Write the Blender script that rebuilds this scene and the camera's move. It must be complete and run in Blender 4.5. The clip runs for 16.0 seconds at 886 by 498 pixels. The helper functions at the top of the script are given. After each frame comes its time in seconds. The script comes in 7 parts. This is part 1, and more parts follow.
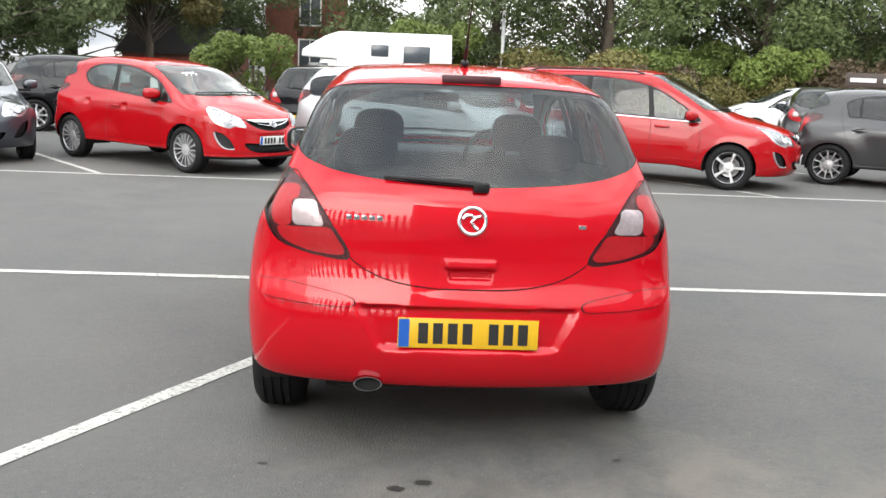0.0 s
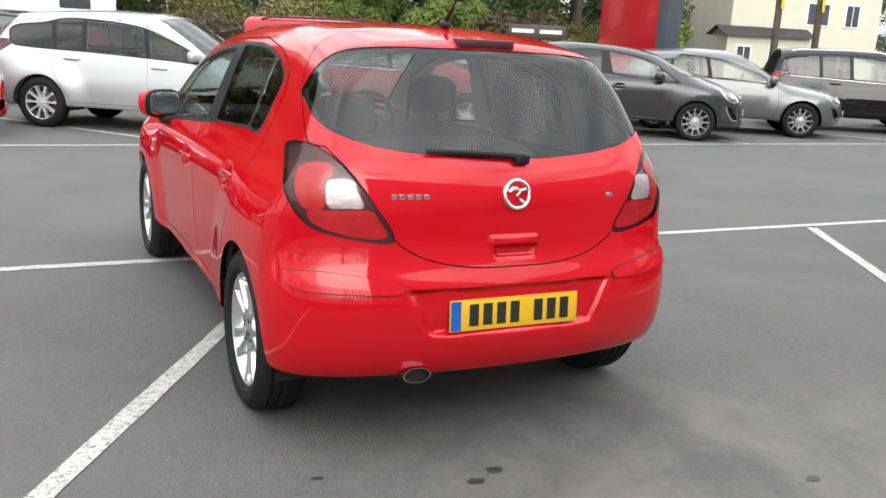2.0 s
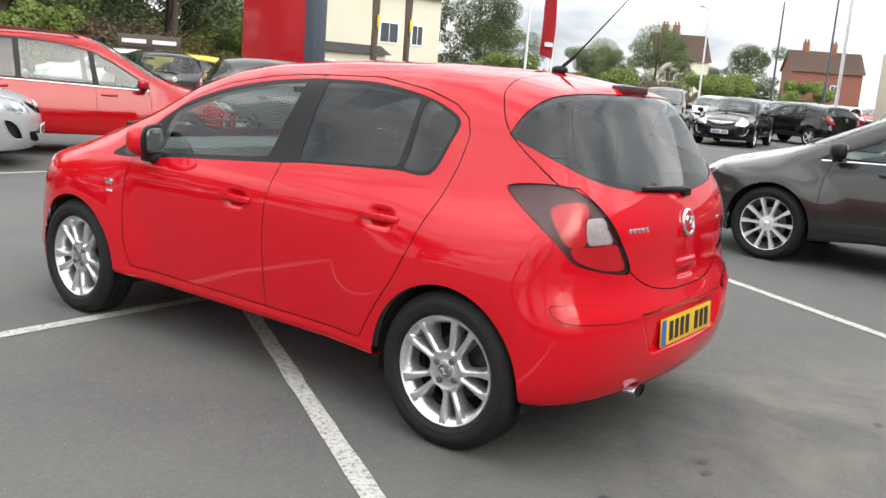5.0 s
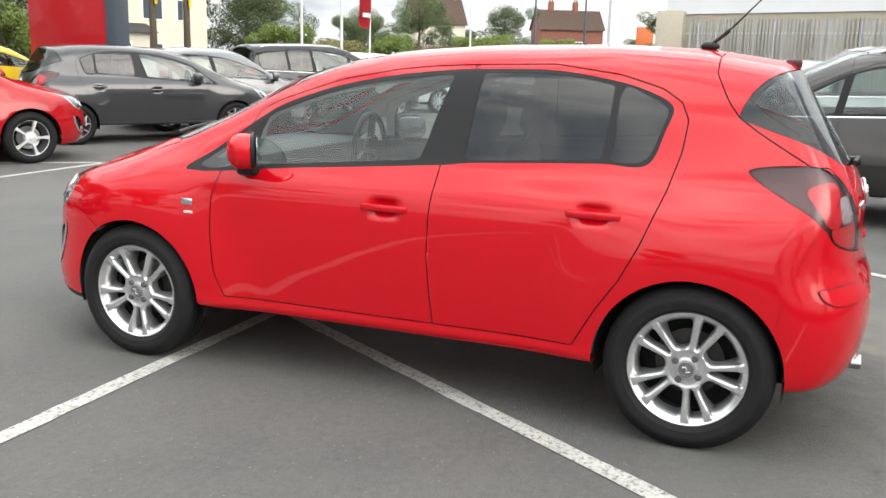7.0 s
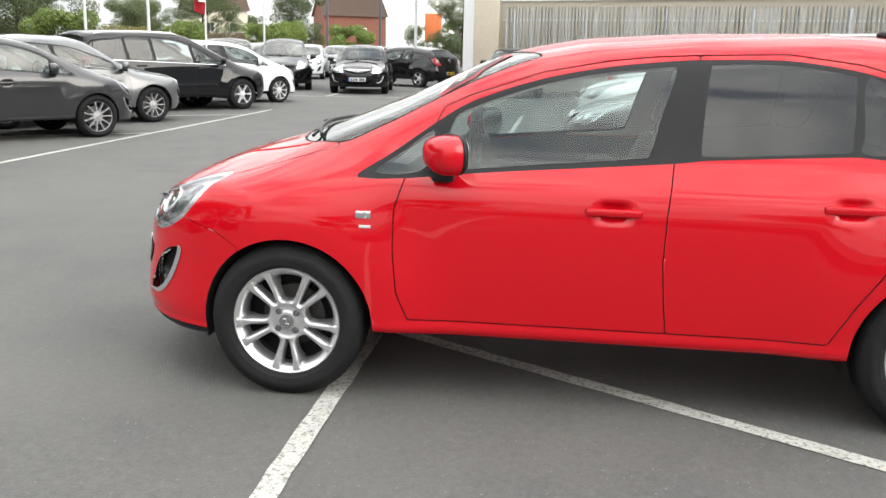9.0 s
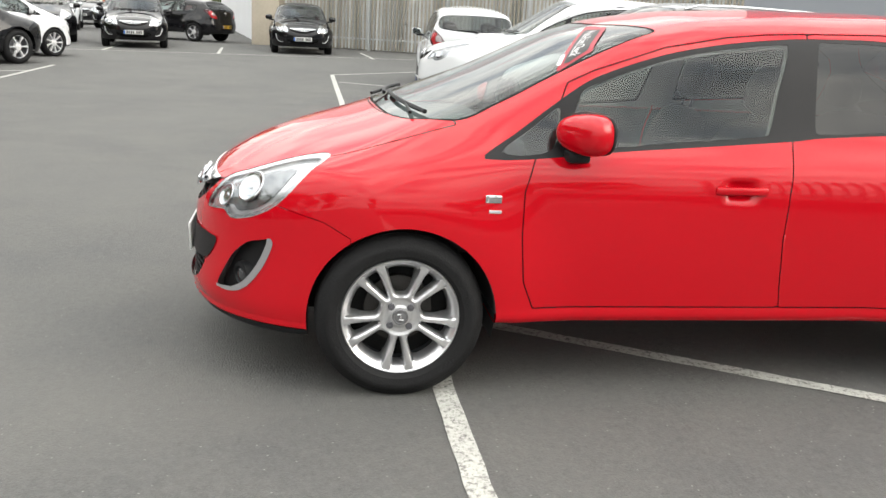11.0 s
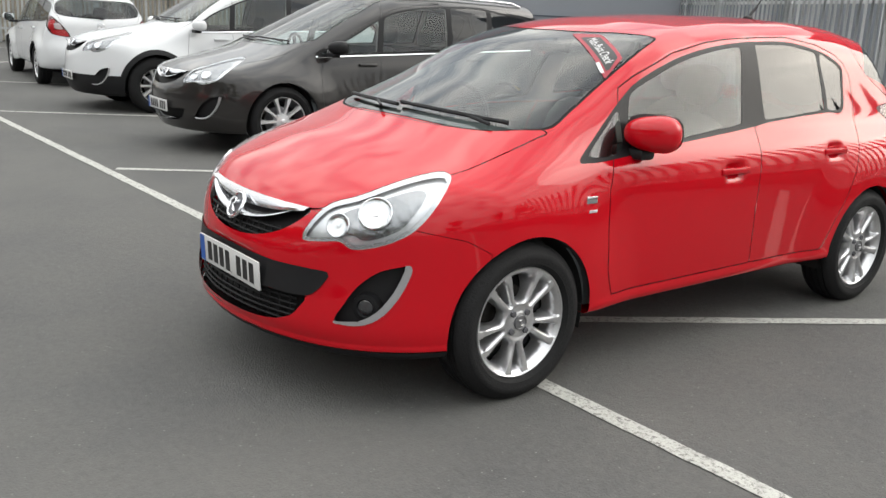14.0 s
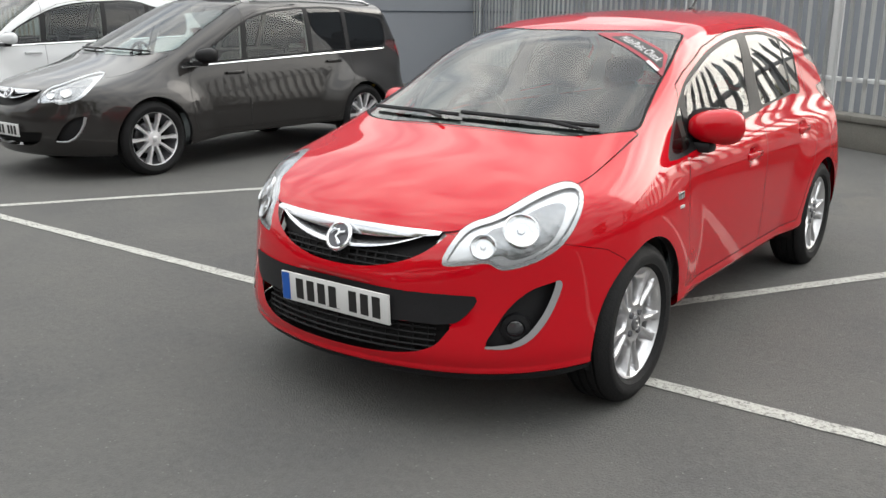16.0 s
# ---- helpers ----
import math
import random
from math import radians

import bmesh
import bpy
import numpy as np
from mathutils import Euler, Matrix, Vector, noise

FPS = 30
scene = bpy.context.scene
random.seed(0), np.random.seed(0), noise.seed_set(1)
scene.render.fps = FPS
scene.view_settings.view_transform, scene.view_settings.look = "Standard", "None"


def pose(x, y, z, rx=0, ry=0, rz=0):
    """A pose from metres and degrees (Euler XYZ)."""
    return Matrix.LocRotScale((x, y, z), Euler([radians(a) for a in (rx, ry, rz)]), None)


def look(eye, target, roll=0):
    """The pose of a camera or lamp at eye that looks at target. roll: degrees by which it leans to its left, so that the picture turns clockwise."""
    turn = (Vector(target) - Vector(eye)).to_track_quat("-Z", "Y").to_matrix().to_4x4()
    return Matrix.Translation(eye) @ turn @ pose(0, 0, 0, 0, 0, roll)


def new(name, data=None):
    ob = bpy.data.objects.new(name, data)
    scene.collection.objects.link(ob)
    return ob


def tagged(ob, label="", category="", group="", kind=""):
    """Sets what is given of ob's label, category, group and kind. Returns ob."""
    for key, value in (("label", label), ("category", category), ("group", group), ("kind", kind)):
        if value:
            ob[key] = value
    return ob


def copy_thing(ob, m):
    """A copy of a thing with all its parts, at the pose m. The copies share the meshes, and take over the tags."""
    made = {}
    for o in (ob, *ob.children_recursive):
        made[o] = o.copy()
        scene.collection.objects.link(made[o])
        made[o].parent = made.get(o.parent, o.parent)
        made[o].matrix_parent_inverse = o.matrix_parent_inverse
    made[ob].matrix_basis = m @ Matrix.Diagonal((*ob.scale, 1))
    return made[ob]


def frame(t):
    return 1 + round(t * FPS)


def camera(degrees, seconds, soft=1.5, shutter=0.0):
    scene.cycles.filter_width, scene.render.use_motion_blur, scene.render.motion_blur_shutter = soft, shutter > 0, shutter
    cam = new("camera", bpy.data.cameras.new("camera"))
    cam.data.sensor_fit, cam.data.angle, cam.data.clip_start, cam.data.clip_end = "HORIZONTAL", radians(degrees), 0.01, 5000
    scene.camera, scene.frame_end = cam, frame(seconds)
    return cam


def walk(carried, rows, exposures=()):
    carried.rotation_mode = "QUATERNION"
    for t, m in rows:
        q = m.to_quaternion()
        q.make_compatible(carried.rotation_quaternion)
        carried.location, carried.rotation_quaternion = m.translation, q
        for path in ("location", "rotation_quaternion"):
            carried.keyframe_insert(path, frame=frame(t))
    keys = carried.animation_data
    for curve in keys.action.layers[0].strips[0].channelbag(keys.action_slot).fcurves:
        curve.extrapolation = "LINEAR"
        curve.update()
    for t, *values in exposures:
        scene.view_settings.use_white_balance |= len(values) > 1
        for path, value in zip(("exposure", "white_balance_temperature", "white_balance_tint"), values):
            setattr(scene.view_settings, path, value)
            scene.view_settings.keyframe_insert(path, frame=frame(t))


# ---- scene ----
cam = camera(52.1, 16.0)
PATH = [
    (0, (-0.308, -3.173, 1.439), (-0.173, -1.215, 1.057), 2.5),
    (0.5, (-0.612, -3.072, 1.432), (-0.311, -1.137, 1.026), 3.6),
    (1, (-0.888, -2.907, 1.414), (-0.425, -1.016, 0.958), 2.7),
    (1.5, (-1.194, -2.752, 1.43), (-0.535, -0.918, 0.979), 3.6),
    (2, (-1.594, -2.624, 1.436), (-0.731, -0.878, 0.979), 3.2),
    (2.5, (-1.934, -2.423, 1.421), (-1.001, -0.711, 0.976), 1.8),
    (3, (-2.303, -2.268, 1.429), (-1.243, -0.621, 1.027), 3.1),
    (3.5, (-2.665, -2.082, 1.446), (-1.437, -0.567, 1.003), 2.1),
    (4, (-2.946, -1.814, 1.449), (-1.603, -0.401, 1.002), 2.5),
    (4.2, (-3.064, -1.722, 1.444), (-1.665, -0.351, 1.037), 3.3),
    (6.3, (-3.929, -0.262, 1.391), (-2.155, 0.551, 0.951), 2.2),
    (6.5, (-3.953, -0.088, 1.409), (-2.158, 0.692, 0.993), 1.6),
    (7, (-4.072, 0.352, 1.403), (-2.247, 1.06, 0.99), 1.5),
    (7.5, (-4.15, 0.799, 1.385), (-2.28, 1.37, 0.965), 2.1),
    (8, (-4.138, 1.262, 1.387), (-2.258, 1.799, 0.963), 3.7),
    (8.5, (-4.186, 1.714, 1.391), (-2.253, 2.034, 0.993), 2.8),
    (9, (-4.159, 2.09, 1.381), (-2.222, 2.338, 0.951), 1.3),
    (9.2, (-4.104, 2.234, 1.377), (-2.162, 2.448, 0.95), 1.8),
    (11.3, (-3.9, 3.701, 1.39), (-1.998, 3.314, 0.908), 3.0),
    (11.5, (-3.876, 3.837, 1.385), (-1.979, 3.408, 0.921), 2.9),
    (12, (-3.752, 4.153, 1.393), (-1.868, 3.703, 0.895), 2.1),
    (12.5, (-3.663, 4.485, 1.389), (-1.845, 3.795, 0.92), 2.8),
    (13, (-3.508, 4.798, 1.385), (-1.775, 3.919, 0.911), 3.6),
    (13.5, (-3.324, 5.092, 1.401), (-1.666, 4.068, 0.948), 4.5),
    (14, (-3.161, 5.411, 1.43), (-1.643, 4.21, 0.926), 2.7),
    (14.5, (-2.889, 5.621, 1.417), (-1.411, 4.381, 0.892), 2.1),
    (15, (-2.661, 5.839, 1.432), (-1.308, 4.457, 0.921), 2.1),
    (15.5, (-2.423, 6.083, 1.44), (-1.237, 4.563, 0.908), 2.2),
    (16, (-2.134, 6.237, 1.454), (-0.992, 4.675, 0.948), 0.4),
]
walk(cam, [(t, look(eye, aim, roll)) for t, eye, aim, roll in PATH], [(0, 0.64, 6380, 10), (3, 0.42, 6380, 10), (4.5, 0.45, 6420, 10), (6.5, 0.57, 6500, 9.5), (9.2, 0.63, 6560, 9), (11.5, 0.47, 6720, 8.5), (12.5, 0.21, 6720, 8.5), (13.5, 0.13, 6600, 9), (16, 0.09, 6540, 9.5)])

# ---------------------------------------------------------------- sky and sun
world = bpy.data.worlds.new("sky")
scene.world = world
world.use_nodes = True
wn, wl = world.node_tree.nodes, world.node_tree.links
wn.clear()
SUN_EL, SUN_ROT = radians(26), radians(200)
w_out, w_bg = wn.new("ShaderNodeOutputWorld"), wn.new("ShaderNodeBackground")
w_sky = wn.new("ShaderNodeTexSky")
w_sky.sky_type, w_sky.sun_disc, w_sky.sun_elevation, w_sky.sun_rotation = "NISHITA", False, SUN_EL, SUN_ROT
w_sky.air_density, w_sky.dust_density = 1.2, 3.0
w_co, w_map = wn.new("ShaderNodeTexCoord"), wn.new("ShaderNodeMapping")
w_map.inputs["Scale"].default_value = (1.0, 1.5, 3.4)
w_noise, w_ramp = wn.new("ShaderNodeTexNoise"), wn.new("ShaderNodeValToRGB")
w_noise.inputs["Scale"].default_value, w_noise.inputs["Detail"].default_value = 3.4, 4.0
w_noise.inputs["Roughness"].default_value = 0.55
w_ramp.color_ramp.elements[0].position, w_ramp.color_ramp.elements[0].color = 0.34, (4.5, 4.9, 5.4, 1)
w_ramp.color_ramp.elements[1].position, w_ramp.color_ramp.elements[1].color = 0.66, (13.0, 12.8, 12.2, 1)
w_mix = wn.new("ShaderNodeMixRGB")
w_mix.inputs[0].default_value = 0.90
wl.new(w_co.outputs["Generated"], w_map.inputs["Vector"])
wl.new(w_map.outputs[0], w_noise.inputs["Vector"])
wl.new(w_noise.outputs["Fac"], w_ramp.inputs[0])
wl.new(w_sky.outputs[0], w_mix.inputs[1])
wl.new(w_ramp.outputs[0], w_mix.inputs[2])
# an overcast sky is brighter overhead than at the horizon
w_sep, w_up, w_rise = wn.new("ShaderNodeSeparateXYZ"), wn.new("ShaderNodeMapRange"), wn.new("ShaderNodeVectorMath")
w_up.inputs["From Min"].default_value, w_up.inputs["From Max"].default_value = 0.0, 1.0
w_up.inputs["To Min"].default_value, w_up.inputs["To Max"].default_value = 0.60, 2.2
w_rise.operation = "SCALE"
wl.new(w_co.outputs["Generated"], w_sep.inputs[0])
wl.new(w_sep.outputs["Z"], w_up.inputs["Value"])
wl.new(w_mix.outputs[0], w_rise.inputs[0])
# the veiled sun brightens the cloud round it
w_dot, w_pow, w_gain, w_sum = wn.new("ShaderNodeVectorMath"), wn.new("ShaderNodeMath"), wn.new("ShaderNodeMath"), wn.new("ShaderNodeMath")
w_dot.operation, w_pow.operation, w_gain.operation, w_sum.operation = "DOT_PRODUCT", "POWER", "MULTIPLY", "ADD"
w_dot.inputs[1].default_value = (math.sin(SUN_ROT) * math.cos(SUN_EL), math.cos(SUN_ROT) * math.cos(SUN_EL), math.sin(SUN_EL))
w_pow.inputs[1].default_value, w_gain.inputs[1].default_value = 16.0, 1.1
w_clip = wn.new("ShaderNodeMath"); w_clip.operation = "MAXIMUM"; w_clip.inputs[1].default_value = 0.0
wl.new(w_co.outputs["Generated"], w_dot.inputs[0])
wl.new(w_dot.outputs["Value"], w_clip.inputs[0])
wl.new(w_clip.outputs[0], w_pow.inputs[0])
wl.new(w_pow.outputs[0], w_gain.inputs[0])
wl.new(w_gain.outputs[0], w_sum.inputs[0]), wl.new(w_up.outputs[0], w_sum.inputs[1])
wl.new(w_sum.outputs[0], w_rise.inputs["Scale"])
wl.new(w_rise.outputs[0], w_bg.inputs["Color"])
wl.new(w_bg.outputs[0], w_out.inputs["Surface"])
w_bg.inputs["Strength"].default_value = 0.152
sun = new("sun", bpy.data.lights.new("sun", "SUN"))
sun.data.energy, sun.data.angle, sun.data.color = 0.9, radians(40), (1.0, 0.95, 0.88)
sun.matrix_world = look((-math.sin(SUN_ROT) * 30 * -1, math.cos(SUN_ROT) * 30, 30 * math.tan(SUN_EL)), (0, 0, 0))

# ---------------------------------------------------------------- materials
def mat(name, color, rough=0.5, metal=0.0, spread=0.12, scale=8.0, bump=0.0, bump_scale=60.0, coat=0.0, fine=90.0, island=False):
    """A surface with its colour varied at two scales and a fine relief."""
    m = bpy.data.materials.new(name)
    m.use_nodes = True
    n, l = m.node_tree.nodes, m.node_tree.links
    b = n["Principled BSDF"]
    b.inputs["Metallic"].default_value, b.inputs["Roughness"].default_value = metal, rough
    b.inputs["Coat Weight"].default_value, b.inputs["Coat Roughness"].default_value = coat, 0.03
    co = n.new("ShaderNodeTexCoord")
    a, c = n.new("ShaderNodeTexNoise"), n.new("ShaderNodeTexNoise")
    a.inputs["Scale"].default_value, c.inputs["Scale"].default_value = scale, fine
    a.inputs["Detail"].default_value, c.inputs["Detail"].default_value = 4.0, 2.0
    l.new(co.outputs["Object"], a.inputs["Vector"]), l.new(co.outputs["Object"], c.inputs["Vector"])
    add = n.new("ShaderNodeMath"); add.operation = "ADD"
    l.new(a.outputs["Fac"], add.inputs[0]), l.new(c.outputs["Fac"], add.inputs[1])
    src = add.outputs[0]
    if island:
        g = n.new("ShaderNodeNewGeometry")
        o = n.new("ShaderNodeObjectInfo")
        s1, s2 = n.new("ShaderNodeMath"), n.new("ShaderNodeMath")
        s1.operation = s2.operation = "ADD"
        l.new(src, s1.inputs[0]), l.new(g.outputs["Random Per Island"], s1.inputs[1])
        l.new(s1.outputs[0], s2.inputs[0]), l.new(o.outputs["Random"], s2.inputs[1])
        src = s2.outputs[0]
    mr = n.new("ShaderNodeMapRange")
    mr.inputs["From Min"].default_value, mr.inputs["From Max"].default_value = (0.6, 1.4) if not island else (0.6, 3.2)
    mr.inputs["To Min"].default_value, mr.inputs["To Max"].default_value = 1 - spread, 1 + spread
    l.new(src, mr.inputs["Value"])
    mx = n.new("ShaderNodeVectorMath"); mx.operation = "SCALE"
    mx.inputs[0].default_value = color[:3]
    l.new(mr.outputs[0], mx.inputs["Scale"])
    l.new(mx.outputs[0], b.inputs["Base Color"])
    if bump:
        bp, bn = n.new("ShaderNodeBump"), n.new("ShaderNodeTexNoise")
        bn.inputs["Scale"].default_value, bn.inputs["Detail"].default_value = bump_scale, 5.0
        l.new(co.outputs["Object"], bn.inputs["Vector"])
        l.new(bn.outputs["Fac"], bp.inputs["Height"])
        bp.inputs["Strength"].default_value, bp.inputs["Distance"].default_value = bump, 0.01
        l.new(bp.outputs[0], b.inputs["Normal"])
    return m


def glass(name, tint, gloss=1.0, ior=1.75):
    """A thin pane: what lies behind it, tinted, under a clear reflection."""
    m = bpy.data.materials.new(name)
    m.use_nodes = True
    n, l = m.node_tree.nodes, m.node_tree.links
    n.clear()
    out, mix, tr, gl, lw = (n.new(k) for k in ("ShaderNodeOutputMaterial", "ShaderNodeMixShader", "ShaderNodeBsdfTransparent", "ShaderNodeBsdfGlossy", "ShaderNodeLayerWeight"))
    tr.inputs["Color"].default_value = (*tint, 1)
    gl.inputs["Roughness"].default_value, gl.inputs["Color"].default_value = 0.015, (gloss, gloss, gloss, 1)
    lw.inputs["Blend"].default_value = 0.5
    f0 = ((ior - 1) / (ior + 1)) ** 2
    pw, ml = n.new("ShaderNodeMath"), n.new("ShaderNodeMath")
    pw.operation, ml.operation = "POWER", "MULTIPLY_ADD"
    pw.inputs[1].default_value, ml.inputs[1].default_value, ml.inputs[2].default_value = 5.0, 1 - f0, f0
    l.new(lw.outputs["Facing"], pw.inputs[0]), l.new(pw.outputs[0], ml.inputs[0])
    l.new(ml.outputs[0], mix.inputs[0]), l.new(tr.outputs[0], mix.inputs[1]), l.new(gl.outputs[0], mix.inputs[2])
    l.new(mix.outputs[0], out.inputs["Surface"])
    return m


def paint(name, color, metal=0.0, rough=0.28):
    m = mat(name, color, rough, metal, 0.03, 3.0, 0.0, coat=1.0, fine=900.0)
    b = m.node_tree.nodes["Principled BSDF"]
    b.inputs["Specular IOR Level"].default_value = 0.0 if metal == 0 else 0.3
    b.inputs["Coat IOR"].default_value = 1.46
    return m


RED = paint("red_paint", (0.43, 0.0026, 0.0090))
RED_B = paint("red_paint_other", (0.29, 0.0032, 0.006))
SILVER = paint("silver_paint", (0.42, 0.43, 0.44), 0.55, 0.34)
DARK_GREY = paint("dark_grey_paint", (0.028, 0.028, 0.030), 0.35, 0.32)
MID_GREY = paint("mid_grey_paint", (0.115, 0.118, 0.122), 0.5, 0.32)
BROWN_GREY = paint("brown_grey_paint", (0.024, 0.022, 0.021), 0.4, 0.3)
BLACK = paint("black_paint", (0.005, 0.005, 0.006), 0.0, 0.25)
WHITE = paint("white_paint", (0.62, 0.63, 0.64))
YELLOW_CAR = paint("yellow_paint", (0.50, 0.36, 0.02))
BLUE_GREY = paint("blue_grey_paint", (0.045, 0.05, 0.062), 0.4, 0.3)
GLASS = glass("clear_car_glass", (0.68, 0.75, 0.73), 1.0, 1.58)
TINT = glass("dark_tinted_glass", (0.10, 0.105, 0.105), 1.0, 1.55)
LENS = glass("clear_lens", (0.94, 0.95, 0.96), 1.0, 1.4)
RED_LENS = glass("smoked_red_lens", (0.95, 0.86, 0.86), 1.0, 1.4)
REAR_GLASS = glass("tinted_rear_glass", (0.36, 0.40, 0.42), 1.0, 1.5)
TRIM = mat("black_plastic_trim", (0.009, 0.009, 0.010), 0.48, 0.0, 0.15, 12, 0.15, 300)
GAP = mat("dark_gap", (0.006, 0.006, 0.006), 0.9, 0.0, 0.1)
SEAL = mat("rubber_seal", (0.008, 0.008, 0.008), 0.85, 0.0, 0.1)
CHROME = mat("chrome", (0.80, 0.81, 0.83), 0.07, 1.0, 0.03)
SATIN = mat("satin_silver_alloy", (0.72, 0.72, 0.73), 0.30, 0.55, 0.06, 20)
ALLOY_DARK = mat("dark_alloy_inner", (0.10, 0.10, 0.11), 0.5, 0.5, 0.1)
RUBBER = mat("tyre_rubber", (0.0085, 0.0085, 0.009), 0.75, 0.0, 0.25, 14, 0.3, 120)
REFLECTOR = mat("lamp_reflector", (0.62, 0.63, 0.64), 0.24, 0.7, 0.10, 30, 0.25, 14)
WHEEL_ALLOY = mat("bright_wheel_alloy", (0.60, 0.60, 0.61), 0.30, 0.85, 0.10, 14, 0.05, 90)
FOG_TRIM = mat("satin_grey_trim", (0.40, 0.40, 0.41), 0.3, 0.6, 0.06, 20)
LAMP_RED = mat("red_lamp_plastic", (0.38, 0.003, 0.010), 0.35, 0.0, 0.20, 30, 0.2, 40)
LAMP_DARK = mat("smoked_lamp_plastic", (0.042, 0.003, 0.006), 0.5, 0.0, 0.5, 10)
LAMP_WHITE = mat("clear_lamp_plastic", (0.56, 0.57, 0.58), 0.25, 0.6, 0.25, 30, 0.35, 30)
BLACK_MESH = mat("black_grille", (0.004, 0.004, 0.0045), 0.6, 0.0, 0.1)
FABRIC = mat("dark_seat_fabric", (0.028, 0.029, 0.032), 0.9, 0.0, 0.3, 30, 0.3, 400)
DASH = mat("grey_dashboard", (0.04, 0.042, 0.045), 0.6, 0.0, 0.15, 20, 0.2, 500)
LINING = mat("grey_interior_lining", (0.22, 0.22, 0.21), 0.9, 0.0, 0.1)
STEEL = mat("dull_steel", (0.35, 0.35, 0.36), 0.4, 0.9, 0.1)
PLATE_Y = mat("yellow_number_plate", (0.60, 0.36, 0.012), 0.35, 0.0, 0.05)
PLATE_W = mat("white_number_plate", (0.58, 0.58, 0.57), 0.35, 0.0, 0.04)
PLATE_B = mat("blue_plate_band", (0.013, 0.085, 0.36), 0.35, 0.0, 0.05)
INK = mat("black_ink", (0.012, 0.012, 0.012), 0.5, 0.0, 0.1)
LINE_WHITE = mat("worn_white_line_paint", (0.39, 0.39, 0.36), 0.8, 0.0, 0.22, 9, 0.4, 160, fine=120)
STICKER_RED = mat("red_sticker", (0.28, 0.010, 0.025), 0.5)
WHITE_INK = mat("white_lettering", (0.62, 0.62, 0.62), 0.5)


def asphalt():
    m = mat("asphalt", (0.079, 0.0785, 0.076), 0.9, 0.0, 0.24, 28.0, 0.8, 110, fine=75)
    n, l = m.node_tree.nodes, m.node_tree.links
    b = n["Principled BSDF"]
    old = b.inputs["Base Color"].links[0].from_socket
    co = n["Texture Coordinate"]
    # pale worn blotches and dark oil stains
    p, r = n.new("ShaderNodeTexNoise"), n.new("ShaderNodeValToRGB")
    p.inputs["Scale"].default_value, p.inputs["Detail"].default_value, p.inputs["Roughness"].default_value = 1.3, 8.0, 0.65
    r.color_ramp.elements[0].position, r.color_ramp.elements[0].color = 0.36, (0.88, 0.88, 0.89, 1)
    r.color_ramp.elements[1].position, r.color_ramp.elements[1].color = 0.70, (1.14, 1.12, 1.08, 1)
    l.new(co.outputs["Object"], p.inputs["Vector"]), l.new(p.outputs["Fac"], r.inputs[0])
    k = n.new("ShaderNodeMixRGB"); k.blend_type = "MULTIPLY"; k.inputs[0].default_value = 1
    l.new(old, k.inputs[1]), l.new(r.outputs[0], k.inputs[2])
    # pale stone chips
    v, vr = n.new("ShaderNodeTexVoronoi"), n.new("ShaderNodeValToRGB")
    v.inputs["Scale"].default_value = 22
    vr.color_ramp.elements[0].position, vr.color_ramp.elements[0].color = 0.06, (1, 1, 1, 1)
    vr.color_ramp.elements[1].position, vr.color_ramp.elements[1].color = 0.10, (0, 0, 0, 1)
    l.new(co.outputs["Object"], v.inputs["Vector"]), l.new(v.outputs["Distance"], vr.inputs[0])
    g = n.new("ShaderNodeMixRGB"); g.inputs[2].default_value = (0.19, 0.19, 0.18, 1)
    gm = n.new("ShaderNodeMath"); gm.operation = "MULTIPLY"; gm.inputs[1].default_value = 0.85
    l.new(vr.outputs[0], gm.inputs[0]), l.new(gm.outputs[0], g.inputs[0]), l.new(k.outputs[0], g.inputs[1])
    # broad worn areas, dry brown dirt where cars stand and turn, two darker spots
    src = g.outputs[0]
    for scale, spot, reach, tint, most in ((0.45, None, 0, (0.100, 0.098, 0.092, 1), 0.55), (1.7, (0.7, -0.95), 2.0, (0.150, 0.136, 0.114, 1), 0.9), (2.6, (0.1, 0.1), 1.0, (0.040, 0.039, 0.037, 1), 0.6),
                                           (2.2, (-3.2, 6.6), 2.2, (0.060, 0.059, 0.056, 1), 0.5)):
        q, qr = n.new("ShaderNodeTexNoise"), n.new("ShaderNodeMapRange")
        q.inputs["Scale"].default_value, q.inputs["Detail"].default_value, q.inputs["Roughness"].default_value, q.inputs["Distortion"].default_value = scale, 7.0, 0.62, 0.8
        qr.inputs["From Min"].default_value, qr.inputs["From Max"].default_value, qr.inputs["To Max"].default_value = 0.42, 0.66, most
        l.new(co.outputs["Object"], q.inputs["Vector"]), l.new(q.outputs["Fac"], qr.inputs["Value"])
        fac = qr.outputs[0]
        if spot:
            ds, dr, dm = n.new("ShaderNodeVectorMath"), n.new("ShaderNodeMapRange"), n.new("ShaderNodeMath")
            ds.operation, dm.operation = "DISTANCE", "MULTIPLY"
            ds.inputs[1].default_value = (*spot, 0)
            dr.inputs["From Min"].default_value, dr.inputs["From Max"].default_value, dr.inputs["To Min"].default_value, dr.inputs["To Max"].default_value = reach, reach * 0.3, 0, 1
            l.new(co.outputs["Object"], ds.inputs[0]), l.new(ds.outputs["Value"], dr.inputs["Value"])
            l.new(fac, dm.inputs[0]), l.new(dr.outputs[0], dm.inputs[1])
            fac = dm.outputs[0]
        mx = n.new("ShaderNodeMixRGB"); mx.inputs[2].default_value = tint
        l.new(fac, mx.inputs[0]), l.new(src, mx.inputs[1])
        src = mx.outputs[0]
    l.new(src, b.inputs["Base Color"])
